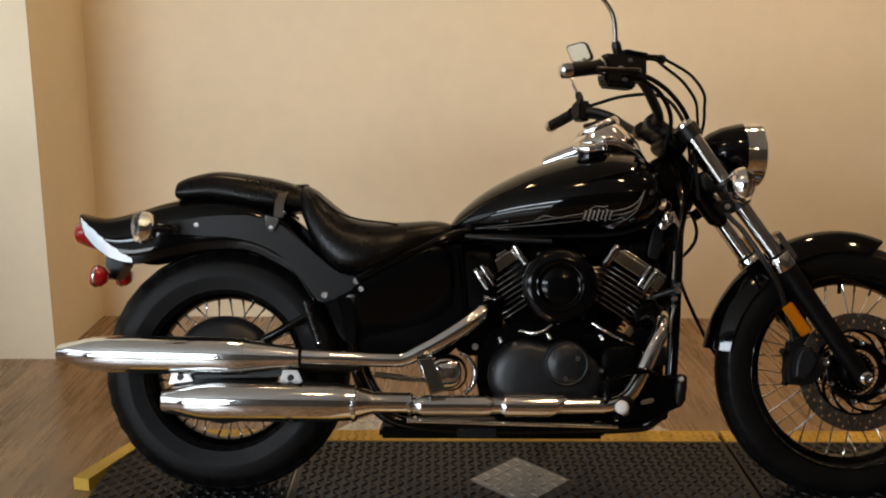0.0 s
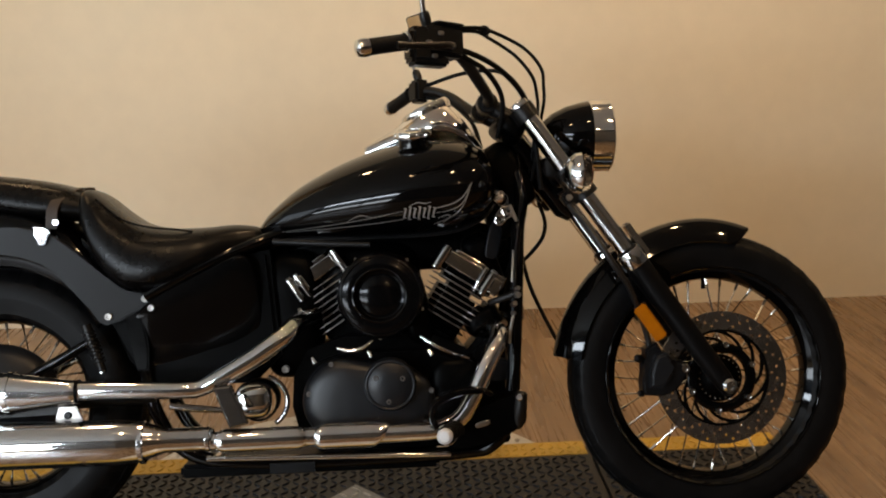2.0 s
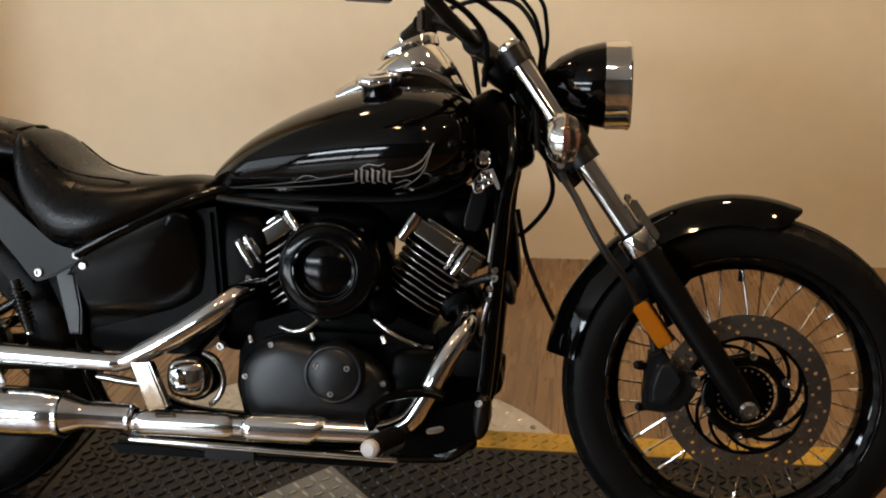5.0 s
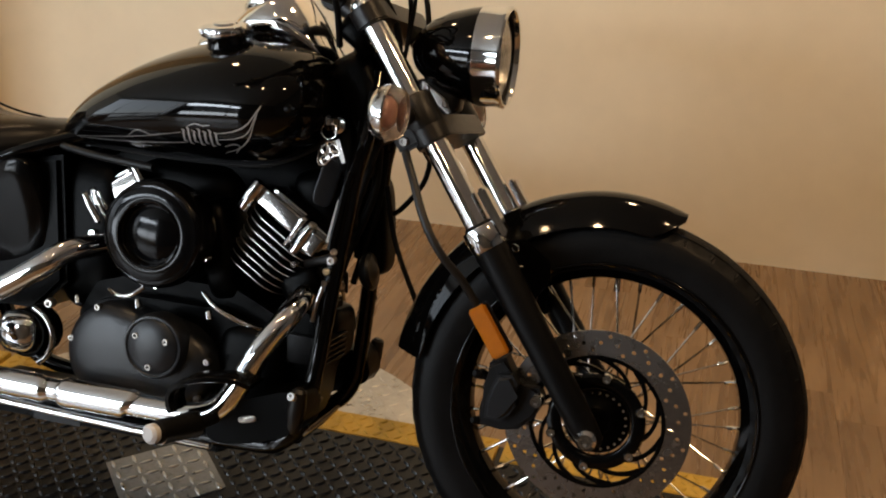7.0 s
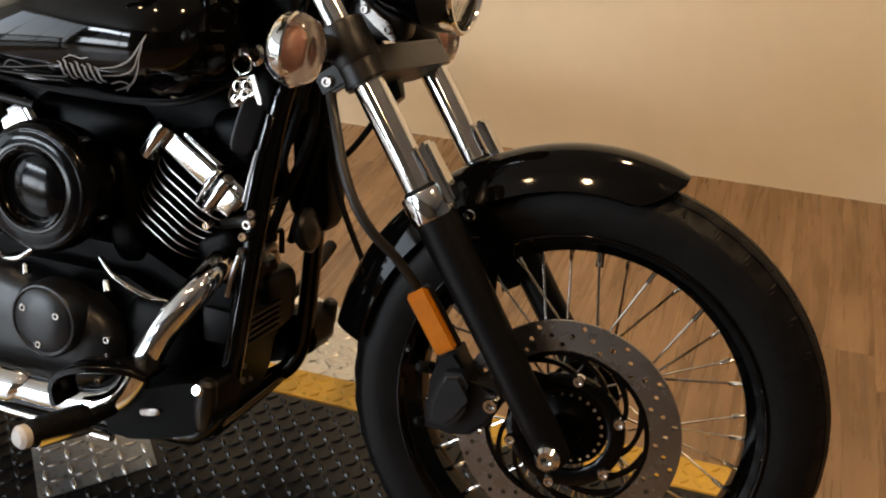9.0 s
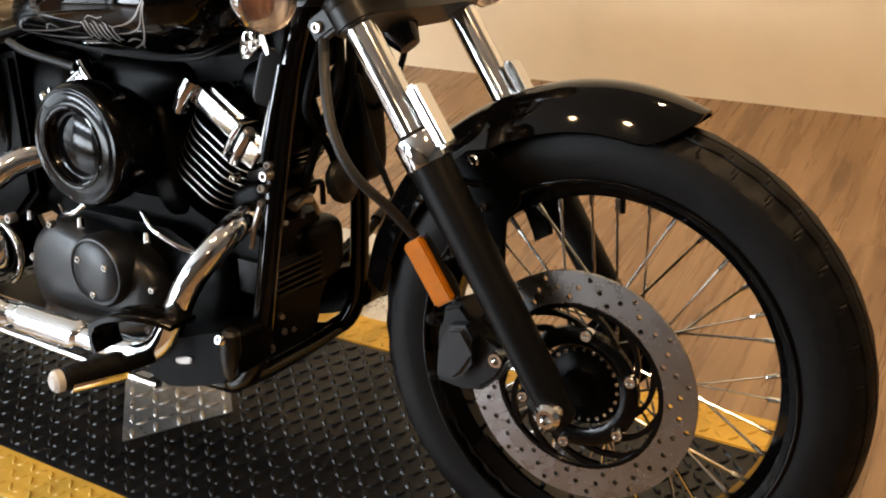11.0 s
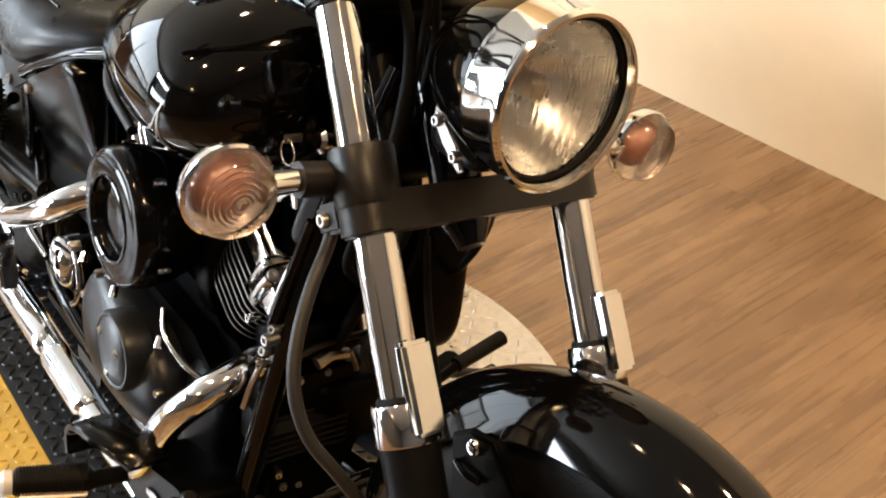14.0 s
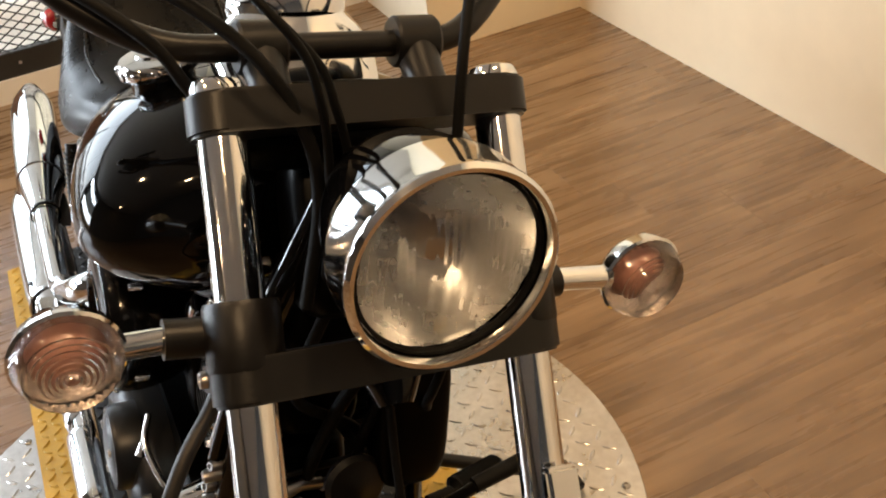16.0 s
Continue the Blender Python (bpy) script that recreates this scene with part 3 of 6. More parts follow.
def tyre(name, cx, cz, r_out, r_in, half, label, waves):
    """A tyre with a rounded crown, side walls, wavy grooves round the tread and sipes at the shoulders."""
    bm = bmesh.new()
    seg = 840
    crown = half * 0.62
    grooves = (0.21, 0.56)
    us = [0.0, 0.07]
    for g in grooves:
        us += [g - 0.036, g - 0.022, g + 0.022, g + 0.036]
    us += [0.34, 0.42, 0.68, 0.76, 0.84, 0.91]
    prof = []
    for u in sorted([-q for q in us if q > 0] + us):
        deep = any(abs(abs(u) - g) < 0.03 for g in grooves)
        prof.append((u, r_out - crown * abs(u) ** 2.3, 0.0050 if deep else 0.0))
    side = [(0.945, r_out - crown * 0.98), (0.995, r_out - crown * 1.45), (0.99, r_in + (r_out - r_in) * 0.36), (0.90, r_in + (r_out - r_in) * 0.16), (0.885, r_in + 0.012), (0.80, r_in + 0.008), (0.70, r_in)]
    prof = [(-u, r, 0.0) for u, r in reversed(side)] + prof + [(u, r, 0.0) for u, r in side]
    rows = []
    for i in range(seg):
        t = 2 * math.pi * i / seg
        row = []
        w = 0.050 * (2 / math.pi) * math.asin(math.sin(t * waves))
        for u, r, d in prof:
            a = abs(u)
            v = u + (w if u > 0 else -w) * max(0.0, 1 - (a / 0.9) ** 4) if 0.05 < a < 0.9 else u
            step = i + (5 if u > 0 else 0) + int(a * 22)
            if r < r_out - crown * 0.97:
                pass
            elif 0.65 < a < 0.80 and step % 20 == 0:
                d = 0.0025
            elif 0.30 < a < 0.45 and step % 20 == 0:
                d = 0.0022
            # the leaning tyre is flat where it stands on the mat
            z = max(cz + (r - d) * math.sin(t), 0.004 + v * half * math.tan(radians(LEAN)))
            row.append(bm.verts.new((cx + (r - d) * math.cos(t), v * half, z)))
        rows.append(row)
    grid_faces(bm, rows, close_u=True)
    return P(name, bm, RUBBER, None, label, sharp=24)


def rim(name, cx, cz, r, half):
    bm = bmesh.new()
    lathe(bm, [(r + 0.010, -half), (r + 0.012, -half + 0.003), (r + 0.002, -half + 0.010), (r - 0.008, -half * 0.5), (r - 0.012, 0), (r - 0.008, half * 0.5),
               (r + 0.002, half - 0.010), (r + 0.012, half - 0.003), (r + 0.010, half), (r + 0.02, half), (r + 0.02, -half), (r + 0.010, -half)],
          (cx, 0, cz), (0, 1, 0), 96)
    for sy in (-1, 1):
        lathe(bm, [(r + 0.0185 + 0.0024 * math.cos(t), sy * (half + 0.0135) + 0.0024 * math.sin(t)) for t in [2 * math.pi * k / 10 for k in range(11)]], (cx, 0, cz), (0, 1, 0), 96)
        lathe(bm, [(r + 0.010, sy * (half - 0.002)), (r + 0.0145, sy * (half + 0.006)), (r + 0.0180, sy * (half + 0.0125))], (cx, 0, cz), (0, 1, 0), 96)
    return P(name, bm, PAINT, None, "gloss black wheel rim")


def spokes(parent, cx, cz, r_hub, r_rim, hub_half, count, cross):
    bm = bmesh.new()
    ln = 1.0
    tube(bm, [(0, 0, 0), (0, 0, ln)], 0.0020, 6)
    base = finish(bm, "spoke", SPOKE, parent)
    bm = bmesh.new()
    tube(bm, [(0, 0, 0), (0, 0, 0.016), (0, 0, 0.018)], [0.0034, 0.0034, 0.0022], 8)
    nip = finish(bm, "spoke_nipple", SPOKE, parent)
    first = True
    for k in range(count):
        a = 2 * math.pi * k / count
        side = -1 if k % 2 else 1
        twist = (1 if (k // 2) % 2 else -1) * cross
        h = Vector((cx + r_hub * math.cos(a + twist), side * hub_half, cz + r_hub * math.sin(a + twist)))
        e = Vector((cx + r_rim * math.cos(a), side * 0.006, cz + r_rim * math.sin(a)))
        d = e - h
        m = Matrix.Translation(h) @ d.to_track_quat("Z", "Y").to_matrix().to_4x4() @ Matrix.Diagonal((1, 1, d.length, 1))
        m2 = Matrix.Translation(e) @ (-d).to_track_quat("Z", "Y").to_matrix().to_4x4()
        if first:
            s, q = base, nip
            first = False
        else:
            s, q = base.copy(), nip.copy()
            scene.collection.objects.link(s)
            scene.collection.objects.link(q)
        s.matrix_basis, q.matrix_basis = m, m2


# front wheel
tyre("front_tyre", FX - 0.002, FZ, 0.341, 0.248, 0.0500, "black front tyre with wavy tread grooves", 42)
frim = rim("front_rim", FX, FZ, 0.240, 0.034)
spokes(frim, FX, FZ, 0.046, 0.229, 0.038, 36, 0.62)
bm = bmesh.new()
tube(bm, [(FX, 0.012, FZ + 0.232), (FX, 0.012, FZ + 0.205)], [0.0045, 0.0055], 10)
P("valve_stem", bm, GRIP, frim)
bm = bmesh.new()
lathe(bm, [(0, -0.106), (0.021, -0.106), (0.024, -0.090), (0.032, -0.085), (0.054, -0.083), (0.056, -0.080), (0.056, -0.074), (0.036, -0.066), (0.028, -0.02), (0.028, 0.01), (0.034, 0.03), (0.054, 0.034), (0.052, 0.043),
           (0.03, 0.046), (0.028, 0.08), (0, 0.08)], (FX, 0, FZ), (0, 1, 0), 48)
fhub = P("front_hub", bm, ENGINE, None, "black front wheel hub")
for k in range(24):
    a = 2 * math.pi * k / 24
    bm = bmesh.new()
    bolt(bm, (FX + 0.048 * math.cos(a), -0.083, FZ + 0.048 * math.sin(a)), (0, -1, 0), 0.0030, 0.003)
    P("hub_rivet", bm, SPOKE, fhub)
# brake disc, drilled through
DY, DZ = -0.098, FZ + 0.003
bm = bmesh.new()
sides, cnt, hole = [], 60, 0.0037
r0, r1, rm = 0.1125, 0.1540, 0.1330


def at_disc(r, a, y):
    return (FX + r * math.cos(a), y, DZ + r * math.sin(a))


for y in (DY - 0.0025, DY + 0.0025):
    rays, mids, holes = [], [], []
    for k in range(cnt):
        a = 2 * math.pi * k / cnt
        rays.append([bm.verts.new(at_disc(r, a, y)) for r in (r0, rm, r1)])
        c = a + math.pi / cnt
        mids.append([bm.verts.new(at_disc(r, c, y)) for r in (r0, r1)])
        hr = (0.1205, 0.1330, 0.1455, 0.1330)[k % 4]
        h = Vector(at_disc(hr, c, y))
        out_r, out_t = Vector((math.cos(c), 0, math.sin(c))), Vector((-math.sin(c), 0, math.cos(c)))
        holes.append([bm.verts.new(h + hole * (out_r * math.cos(q) + out_t * math.sin(q))) for q in [math.pi * (1 + j / 4) for j in range(8)]])
    for k in range(cnt):
        p, q = rays[k], rays[(k + 1) % cnt]
        edge = [mids[k][0], p[0], p[1], p[2], mids[k][1], q[2], q[1], q[0]]
        for j in range(8):
            bm.faces.new((edge[j], edge[(j + 1) % 8], holes[k][(j + 1) % 8], holes[k][j]))
    sides.append((rays, mids, holes))
for k in range(cnt):
    for j in range(8):
        bm.faces.new((sides[0][2][k][j], sides[0][2][k][(j + 1) % 8], sides[1][2][k][(j + 1) % 8], sides[1][2][k][j]))
    for u, v in ((0, 0), (2, 1)):
        f, g = sides[0], sides[1]
        n = (k + 1) % cnt
        bm.faces.new((f[0][k][u], f[1][k][v], g[1][k][v], g[0][k][u]))
        bm.faces.new((f[1][k][v], f[0][n][u], g[0][n][u], g[1][k][v]))
bm.normal_update()
for f in bm.faces:
    if abs(f.normal.y) < 0.5 and r0 + 0.002 < math.hypot(f.calc_center_median().x - FX, f.calc_center_median().z - DZ) < r1 - 0.002:
        f.material_index = 1
disc = P("brake_disc", bm, DISC, None, "drilled steel front brake disc")
disc.data.materials.append(ENGINE)
bm = bmesh.new()
lathe(bm, [(0.058, DY + 0.005), (0.058, DY - 0.004), (0.062, DY - 0.006), (0.076, DY - 0.006), (0.081, DY - 0.003), (0.081, DY + 0.005), (0.058, DY + 0.005)], (FX, 0, DZ), (0, 1, 0), 60)
lathe(bm, [(0.1060, DY + 0.003), (0.1060, DY - 0.003), (0.1068, DY - 0.0038), (0.1120, DY - 0.0038), (0.1126, DY - 0.003), (0.1126, DY + 0.003), (0.1060, DY + 0.003)], (FX, 0, DZ), (0, 1, 0), 90)
P("disc_carrier", bm, SEMIGLOSS, disc, "black disc carrier")
for k in range(11):
    a = 2 * math.pi * k / 11 + 0.35
    bm = bmesh.new()
    cur = spline([(0.078, 0.0), (0.088, 0.17), (0.097, 0.38), (0.109, 0.70)], 6)
    rows = []
    for i, (r, w) in enumerate(cur):
        half = 0.0046 - 0.0016 * math.sin(math.pi * i / (len(cur) - 1))
        inn, out = (r - half, a + w + half * 4), (r + half, a + w - half * 4)
        rows.append([bm.verts.new((FX + q[0] * math.cos(q[1]), y, DZ + q[0] * math.sin(q[1]))) for q, y in ((inn, DY - 0.003), (out, DY - 0.003), (out, DY + 0.003), (inn, DY + 0.003))])
    grid_faces(bm, rows, close_v=True)
    bm.faces.new(rows[0])
    bm.faces.new(list(reversed(rows[-1])))
    P("carrier_arm", bm, SEMIGLOSS, disc)
for k in range(6):
    a = radians(60 * k + 22)
    bm = bmesh.new()
    bolt(bm, (FX + 0.0765 * math.cos(a), DY - 0.005, DZ + 0.0765 * math.sin(a)), (0, -1, 0), 0.0082, 0.008)
    P("disc_bolt", bm, CHROME, disc)

# fork: s runs up the leg from the axle
RAKE = radians(34.6)
UP = Vector((-math.sin(RAKE), 0, math.cos(RAKE)))
FWD = Vector((math.cos(RAKE), 0, math.sin(RAKE)))
AX = Vector((1.646, 0, 0.318))
FYR, FYL = -0.135, 0.122
UPT = (UP + Vector((0, 0.035, 0))).normalized()


def on_fork(s, y, f=0.0):
    return AX + UP * s + FWD * f + Vector((0, y + 0.035 * (s - 0.40), 0))


FORKROT = Matrix(((FWD.x, 0, UP.x, 0), (0, 1, 0, 0), (FWD.z, 0, UP.z, 0), (0, 0, 0, 1)))
for y in (FYR, FYL):
    out = -1 if y < 0 else 1
    bm = bmesh.new()
    tube(bm, [on_fork(0.34, y), on_fork(0.785, y)], 0.0212, 28)
    P("fork_tube", bm, CHROME, None, "chrome fork tube", sharp=50)
    bm = bmesh.new()
    pts = [on_fork(s, y) for s in (-0.022, -0.014, 0.02, 0.07, 0.16, 0.26, 0.345)]
    tube(bm, pts, [0.012, 0.020, 0.0235, 0.0245, 0.0255, 0.0275, 0.0290], 24)
    leg = P("fork_lower", bm, FORKBLACK, None, "satin black fork lower leg")
    bm = bmesh.new()
    lathe(bm, [(0, -0.002), (0.016, -0.002), (0.017, 0.018), (0.012, 0.024), (0.0075, 0.024), (0.0068, 0.014), (0, 0.014)],
          (AX.x, y - 0.014 + out * 0.010, AX.z), (0, out, 0), 20)
    P("axle_bolt", bm, CHROME, leg)
    bm = bmesh.new()
    lathe(bm, [(0.0215, 0.377), (0.0300, 0.377), (0.0312, 0.3745), (0.0316, 0.341), (0.0302, 0.338), (0.0215, 0.338)],
          on_fork(0, y), UPT, 28)
    P("fork_collar", bm, CHROME, leg, "polished chrome fork seal cover")
    bm = bmesh.new()
    lathe(bm, [(0.0213, 0.383), (0.0230, 0.3825), (0.0245, 0.380), (0.0248, 0.3765), (0.0215, 0.3765)], on_fork(0, y), UPT, 28)
    P("dust_seal", bm, GRIP, leg, "black rubber dust seal")
    # polished lug standing up from the collar
    bm = bmesh.new()
    box(bm, on_fork(0.389, y, 0.0335), (0.015, 0.032, 0.086), FORKROT, 0.004)
    P("fork_lug", bm, CHROME, leg)
    bm = bmesh.new()
    lathe(bm, [(0, 0.800), (0.014, 0.800), (0.021, 0.797), (0.0235, 0.791), (0.0235, 0.780)], on_fork(0, y), UPT, 24)
    P("fork_cap", bm, CHROME, None, "chrome fork top cap")


def yoke(name, s0, s1, depth, f0, half, label):
    bm = bmesh.new()
    n = 10
    sec = []
    for sgn in (-1, 1):
        for k in range(n + 1):
            a = math.pi * k / n - math.pi / 2
            if sgn < 0:
                a += math.pi
            yc = (FYR if sgn < 0 else FYL)
            sec.append((yc + depth * math.cos(a), depth * math.sin(a)))
    lo = [bm.verts.new(on_fork(s0, y, f0 + f)) for y, f in sec]
    hi = [bm.verts.new(on_fork(s1, y, f0 + f)) for y, f in sec]
    fs = [bm.faces.new(lo), bm.faces.new(list(reversed(hi)))]
    k = len(sec)
    for i in range(k):
        bm.faces.new((lo[i], hi[i], hi[(i + 1) % k], lo[(i + 1) % k]))
    bmesh.ops.bevel(bm, geom=[e for f in fs for e in f.edges], offset=0.003, segments=2, affect="EDGES")
    return P(name, bm, SATIN, None, label)


yoke("upper_yoke", 0.750, 0.786, 0.0285, 0.0, 0, "black upper fork yoke")
ly = yoke("lower_yoke", 0.532, 0.570, 0.031, 0.0, 0, "black lower fork yoke")
for y in (FYR, FYL):
    bm = bmesh.new()
    lathe(bm, [(0.0212, 0.560), (0.031, 0.560), (0.032, 0.563), (0.032, 0.612), (0.030, 0.616), (0.0212, 0.616)], on_fork(0, y), UPT, 28)
    P("clamp", bm, SATIN, ly)
    out = -1 if y < 0 else 1
    bm = bmesh.new()
    box(bm, on_fork(0.556, y + out * 0.014, -0.034), (0.040, 0.026, 0.030), FORKROT, 0.004)
    P("pinch_lug", bm, SATIN, ly)
    bm = bmesh.new()
    bolt(bm, on_fork(0.556, y + out * 0.027, -0.038), (0, out, 0), 0.0078, 0.006)
    P("pinch_bolt", bm, STEEL, ly)
bm = bmesh.new()
tube(bm, [on_fork(0.505, 0.0, -0.030), on_fork(0.53, 0.0, -0.034), on_fork(0.74, 0.0, -0.040)], [0.016, 0.028, 0.030], 24)
P("headstock", bm, PAINT, None, "black steering head")

# headlight
HX, HY, HZ = 1.378, -0.003, 0.9075
bm = bmesh.new()
lathe(bm, [(0, -0.125), (0.012, -0.124), (0.034, -0.112), (0.055, -0.088), (0.071, -0.055), (0.080, -0.02), (0.0835, 0.0), (0.0835, 0.004)], (HX, HY, HZ), (1, 0, 0), 48)
hl = P("headlight", bm, PAINT, None, "gloss black bullet headlight shell")
bm = bmesh.new()
lathe(bm, [(0.083, -0.001), (0.0853, 0.0), (0.0858, 0.005), (0.0852, 0.038), (0.0868, 0.042), (0.0866, 0.046), (0.0835, 0.0495), (0.0800, 0.0490), (0.0785, 0.045), (0.0775, 0.028)], (HX, HY, HZ), (1, 0, 0), 64)
P("headlight_rim", bm, CHROME, hl, "chrome headlight bezel")
bm = bmesh.new()
lathe(bm, [(0.011, -0.047), (0.016, -0.045), (0.04, -0.030), (0.06, -0.010), (0.0765, 0.026)], (HX, HY, HZ), (1, 0, 0), 56)
P("headlight_reflector", bm, REFLECTOR, hl, "silvered headlight reflector")
bm = bmesh.new()
lathe(bm, [(0.011, -0.048), (0.0115, -0.022), (0.0135, -0.020), (0.0135, 0.004), (0.010, 0.010), (0, 0.011)], (HX, HY, HZ), (1, 0, 0), 24)
P("bulb_shield", bm, STEEL, hl, "steel cap over the headlight bulb")
bm = bmesh.new()
lathe(bm, [(0.0775, 0.036), (0.0768, 0.0405), (0.0745, 0.0400), (0.0740, 0.034)], (HX, HY, HZ), (1, 0, 0), 48)
P("lens_gasket", bm, GRIP, hl, "black rubber lens gasket")


def lens_dome(r):
    return 0.047 - 0.013 * (r / 0.0765) ** 2


def lens_flute(y, z):
    """Depth of the prism ribs pressed into the back of the glass: fine upright ribs, coarser in the lower middle."""
    if abs(y) < 0.026 and z < 0.004:
        return 0.0004 * math.cos(2 * math.pi * y / 0.013)
    return 0.0005 * math.cos(2 * math.pi * y / 0.0068) + (0.0004 if z > 0.030 else 0.0)


bm = bmesh.new()
front, back = [], []
for i in range(1, 31):
    r = 0.0765 * i / 30
    ring_at = [(r * math.cos(2 * math.pi * k / 120), r * math.sin(2 * math.pi * k / 120)) for k in range(120)]
    front.append([bm.verts.new((HX + lens_dome(r), HY + y, HZ + z)) for y, z in ring_at])
    back.append([bm.verts.new((HX + lens_dome(r) - 0.0035 - (lens_flute(y, z) if i < 30 else 0), HY + y, HZ + z)) for y, z in ring_at])
grid_faces(bm, front, close_v=True)
grid_faces(bm, back, close_v=True)
grid_faces(bm, [front[-1], back[-1]], close_v=True)
bm.faces.new(front[0])
bm.faces.new(back[0])
lens = P("headlight_lens", bm, CLEAR, hl, "clear ribbed glass headlight lens", sharp=60)
lens.visible_shadow = False
bm = bmesh.new()
plate(bm, [(1.284, 0.855), (1.292, 0.852), (1.303, 0.842), (1.326, 0.830), (1.340, 0.808), (1.334, 0.804), (1.306, 0.824), (1.287, 0.839)], -0.036, -0.030, 0.002)
hb0 = P("headlight_bracket", bm, FIN, hl, "bright cast headlight bracket")
for q in ((1.293, 0.843), (1.328, 0.819)):
    bm = bmesh.new()
    bolt(bm, (q[0], -0.036, q[1]), (0, -1, 0), 0.0062, 0.005)
    P("bracket_bolt", bm, STEEL, hb0)
bm = bmesh.new()
pillow(bm, (1.306, 0, 0.832), (0.090, 0.050, 0.06), None, 4)
P("headlight_mount", bm, SATIN, hl)


def indicator(parent, c, axis, stem_to, r=0.044, lens_mat=FROST):
    """A round bullet indicator: chrome cup, ribbed clear lens, orange bulb inside, chrome stem."""
    bm = bmesh.new()
    lathe(bm, [(0, -0.030), (r * 0.35, -0.029), (r * 0.72, -0.022), (r * 0.95, -0.010), (r, 0.0), (r * 1.02, 0.003), (r * 0.96, 0.005)], c, axis, 36)
    cup = P("indicator", bm, CHROME, parent, "round chrome indicator with a clear lens")
    # the lens: a fluted skirt and concentric rings on the dome
    bm = bmesh.new()
    prof = [(0.975, 0.003, 1), (0.965, 0.007, 1), (0.93, 0.013, 1), (0.885, 0.0165, 0)]
    for k in range(8):
        q = 0.86 - 0.105 * k
        prof += [(q, 0.0175 + 0.012 * (1 - q * q), 0), (q - 0.05, 0.0198 + 0.012 * (1 - (q - 0.05) ** 2), 0)]
    a = Vector(axis).normalized()
    u = a.orthogonal().normalized()
    v = a.cross(u)
    rows = []
    for q, h, flute in prof:
        rows.append([bm.verts.new(Vector(c) + a * h + (u * math.cos(t) + v * math.sin(t)) * (r * (q - (0.030 * (k % 2) if flute else 0.0)))) for k, t in
                     [(k, 2 * math.pi * k / 72) for k in range(72)]])
    grid_faces(bm, rows, close_v=True)
    bm.faces.new(list(reversed(rows[-1])))
    ln = P("indicator_lens", bm, lens_mat, cup, sharp=25)
    ln.visible_shadow = False
    bm = bmesh.new()
    lathe(bm, [(r * 0.94, 0.0025), (r * 0.86, 0.0005), (r * 0.80, -0.003), (r * 0.66, -0.006), (0, -0.009)], c, axis, 36)
    P("indicator_reflector", bm, DULLREFLECTOR, cup)
    bm = bmesh.new()
    lathe(bm, [(r * 0.44, -0.007), (r * 0.43, -0.001), (r * 0.36, 0.0045), (r * 0.25, 0.0075), (r * 0.12, 0.009), (0, 0.0093)], c, axis, 28)
    P("indicator_bulb", bm, BULB, cup, "orange bulb cover")
    bm = bmesh.new()
    d = Vector(stem_to) - Vector(c)
    start = Vector(c) + d.normalized() * r * 0.8
    tube(bm, [start, Vector(stem_to)], 0.0115, 16)
    P("indicator_stem", bm, CHROME, cup)
    return cup


for out, y in ((-1, FYR), (1, FYL)):
    c = (1.301, out * 0.268 + 0.005, 0.800 if out < 0 else 0.792)
    fwd = Vector((1, out * 0.0, -0.05))
    indicator(None, c, fwd, (1.295, y + out * 0.050, 0.798))
    bm = bmesh.new()
    tube(bm, [(1.295, y + out * 0.055, 0.798), (1.297, y + out * 0.02, 0.796)], 0.017, 16)
    P("indicator_mount", bm, SATIN, None, "black indicator mount")

# front mudguard
bm = bmesh.new()
rows = []
na = 40
for i in range(na + 1):
    u = i / na
    ang = radians(171 - 97.5 * u)
    R = 0.381 - 0.004 * u - 0.010 * max(0.0, (u - 0.72) / 0.28) ** 2
    tipw = 1 - max(0, (u - 0.90) / 0.10) ** 2 * 0.85
    row = []
    n = 14
    for k in range(n + 1):
        v = -1 + 2 * k / n
        y = -0.004 + 0.0600 * math.copysign(abs(v) ** 0.9, v) * (0.35 + 0.65 * tipw)
        r = R - 0.056 * abs(v) ** 2.1 * tipw
        row.append((FX + r * math.cos(ang), y, FZ + r * math.sin(ang)))
    rows.append(row)
outer = [[bm.verts.new(p) for p in row] for row in rows]
inner = []
for i, row in enumerate(rows):
    inner.append([bm.verts.new((FX + (p[0] - FX) * 0.991, p[1] * 0.965, FZ + (p[2] - FZ) * 0.991)) for p in row])
grid_faces(bm, outer)
grid_faces(bm, inner)
for a, b in ((outer[0], inner[0]), (outer[-1], inner[-1]), ([r[0] for r in outer], [r[0] for r in inner]), ([r[-1] for r in outer], [r[-1] for r in inner])):
    grid_faces(bm, [a, b])
fg = P("front_mudguard", bm, PAINT, None, "gloss black front mudguard", sharp=50)
for out, y in ((-1, FYR), (1, FYL)):
    bm = bmesh.new()
    edge = [(1.448, 0.585), (1.470, 0.604), (1.500, 0.610), (1.545, 0.578), (1.549, 0.546), (1.526, 0.518), (1.530, 0.462), (1.505, 0.447), (1.492, 0.490), (1.462, 0.530)]
    plate(bm, edge, out * 0.068, out * 0.080, 0.003)
    P("mudguard_bracket", bm, ENGINE, fg)
    for q, r in (((1.484, 0.594), 0.0085), ((1.500, 0.535), 0.006)):
        bm = bmesh.new()
        bolt(bm, (q[0], out * 0.080, q[1]), (0, out, 0), r, 0.006)
        P("bracket_bolt", bm, CHROME, fg)
    bm = bmesh.new()
    tube(bm, [(1.466, out * 0.084, 0.566), (1.484, out * 0.086, 0.563), (1.502, out * 0.084, 0.566)], 0.0035, 10, 3)
    P("bracket_lip", bm, PAINT, fg)

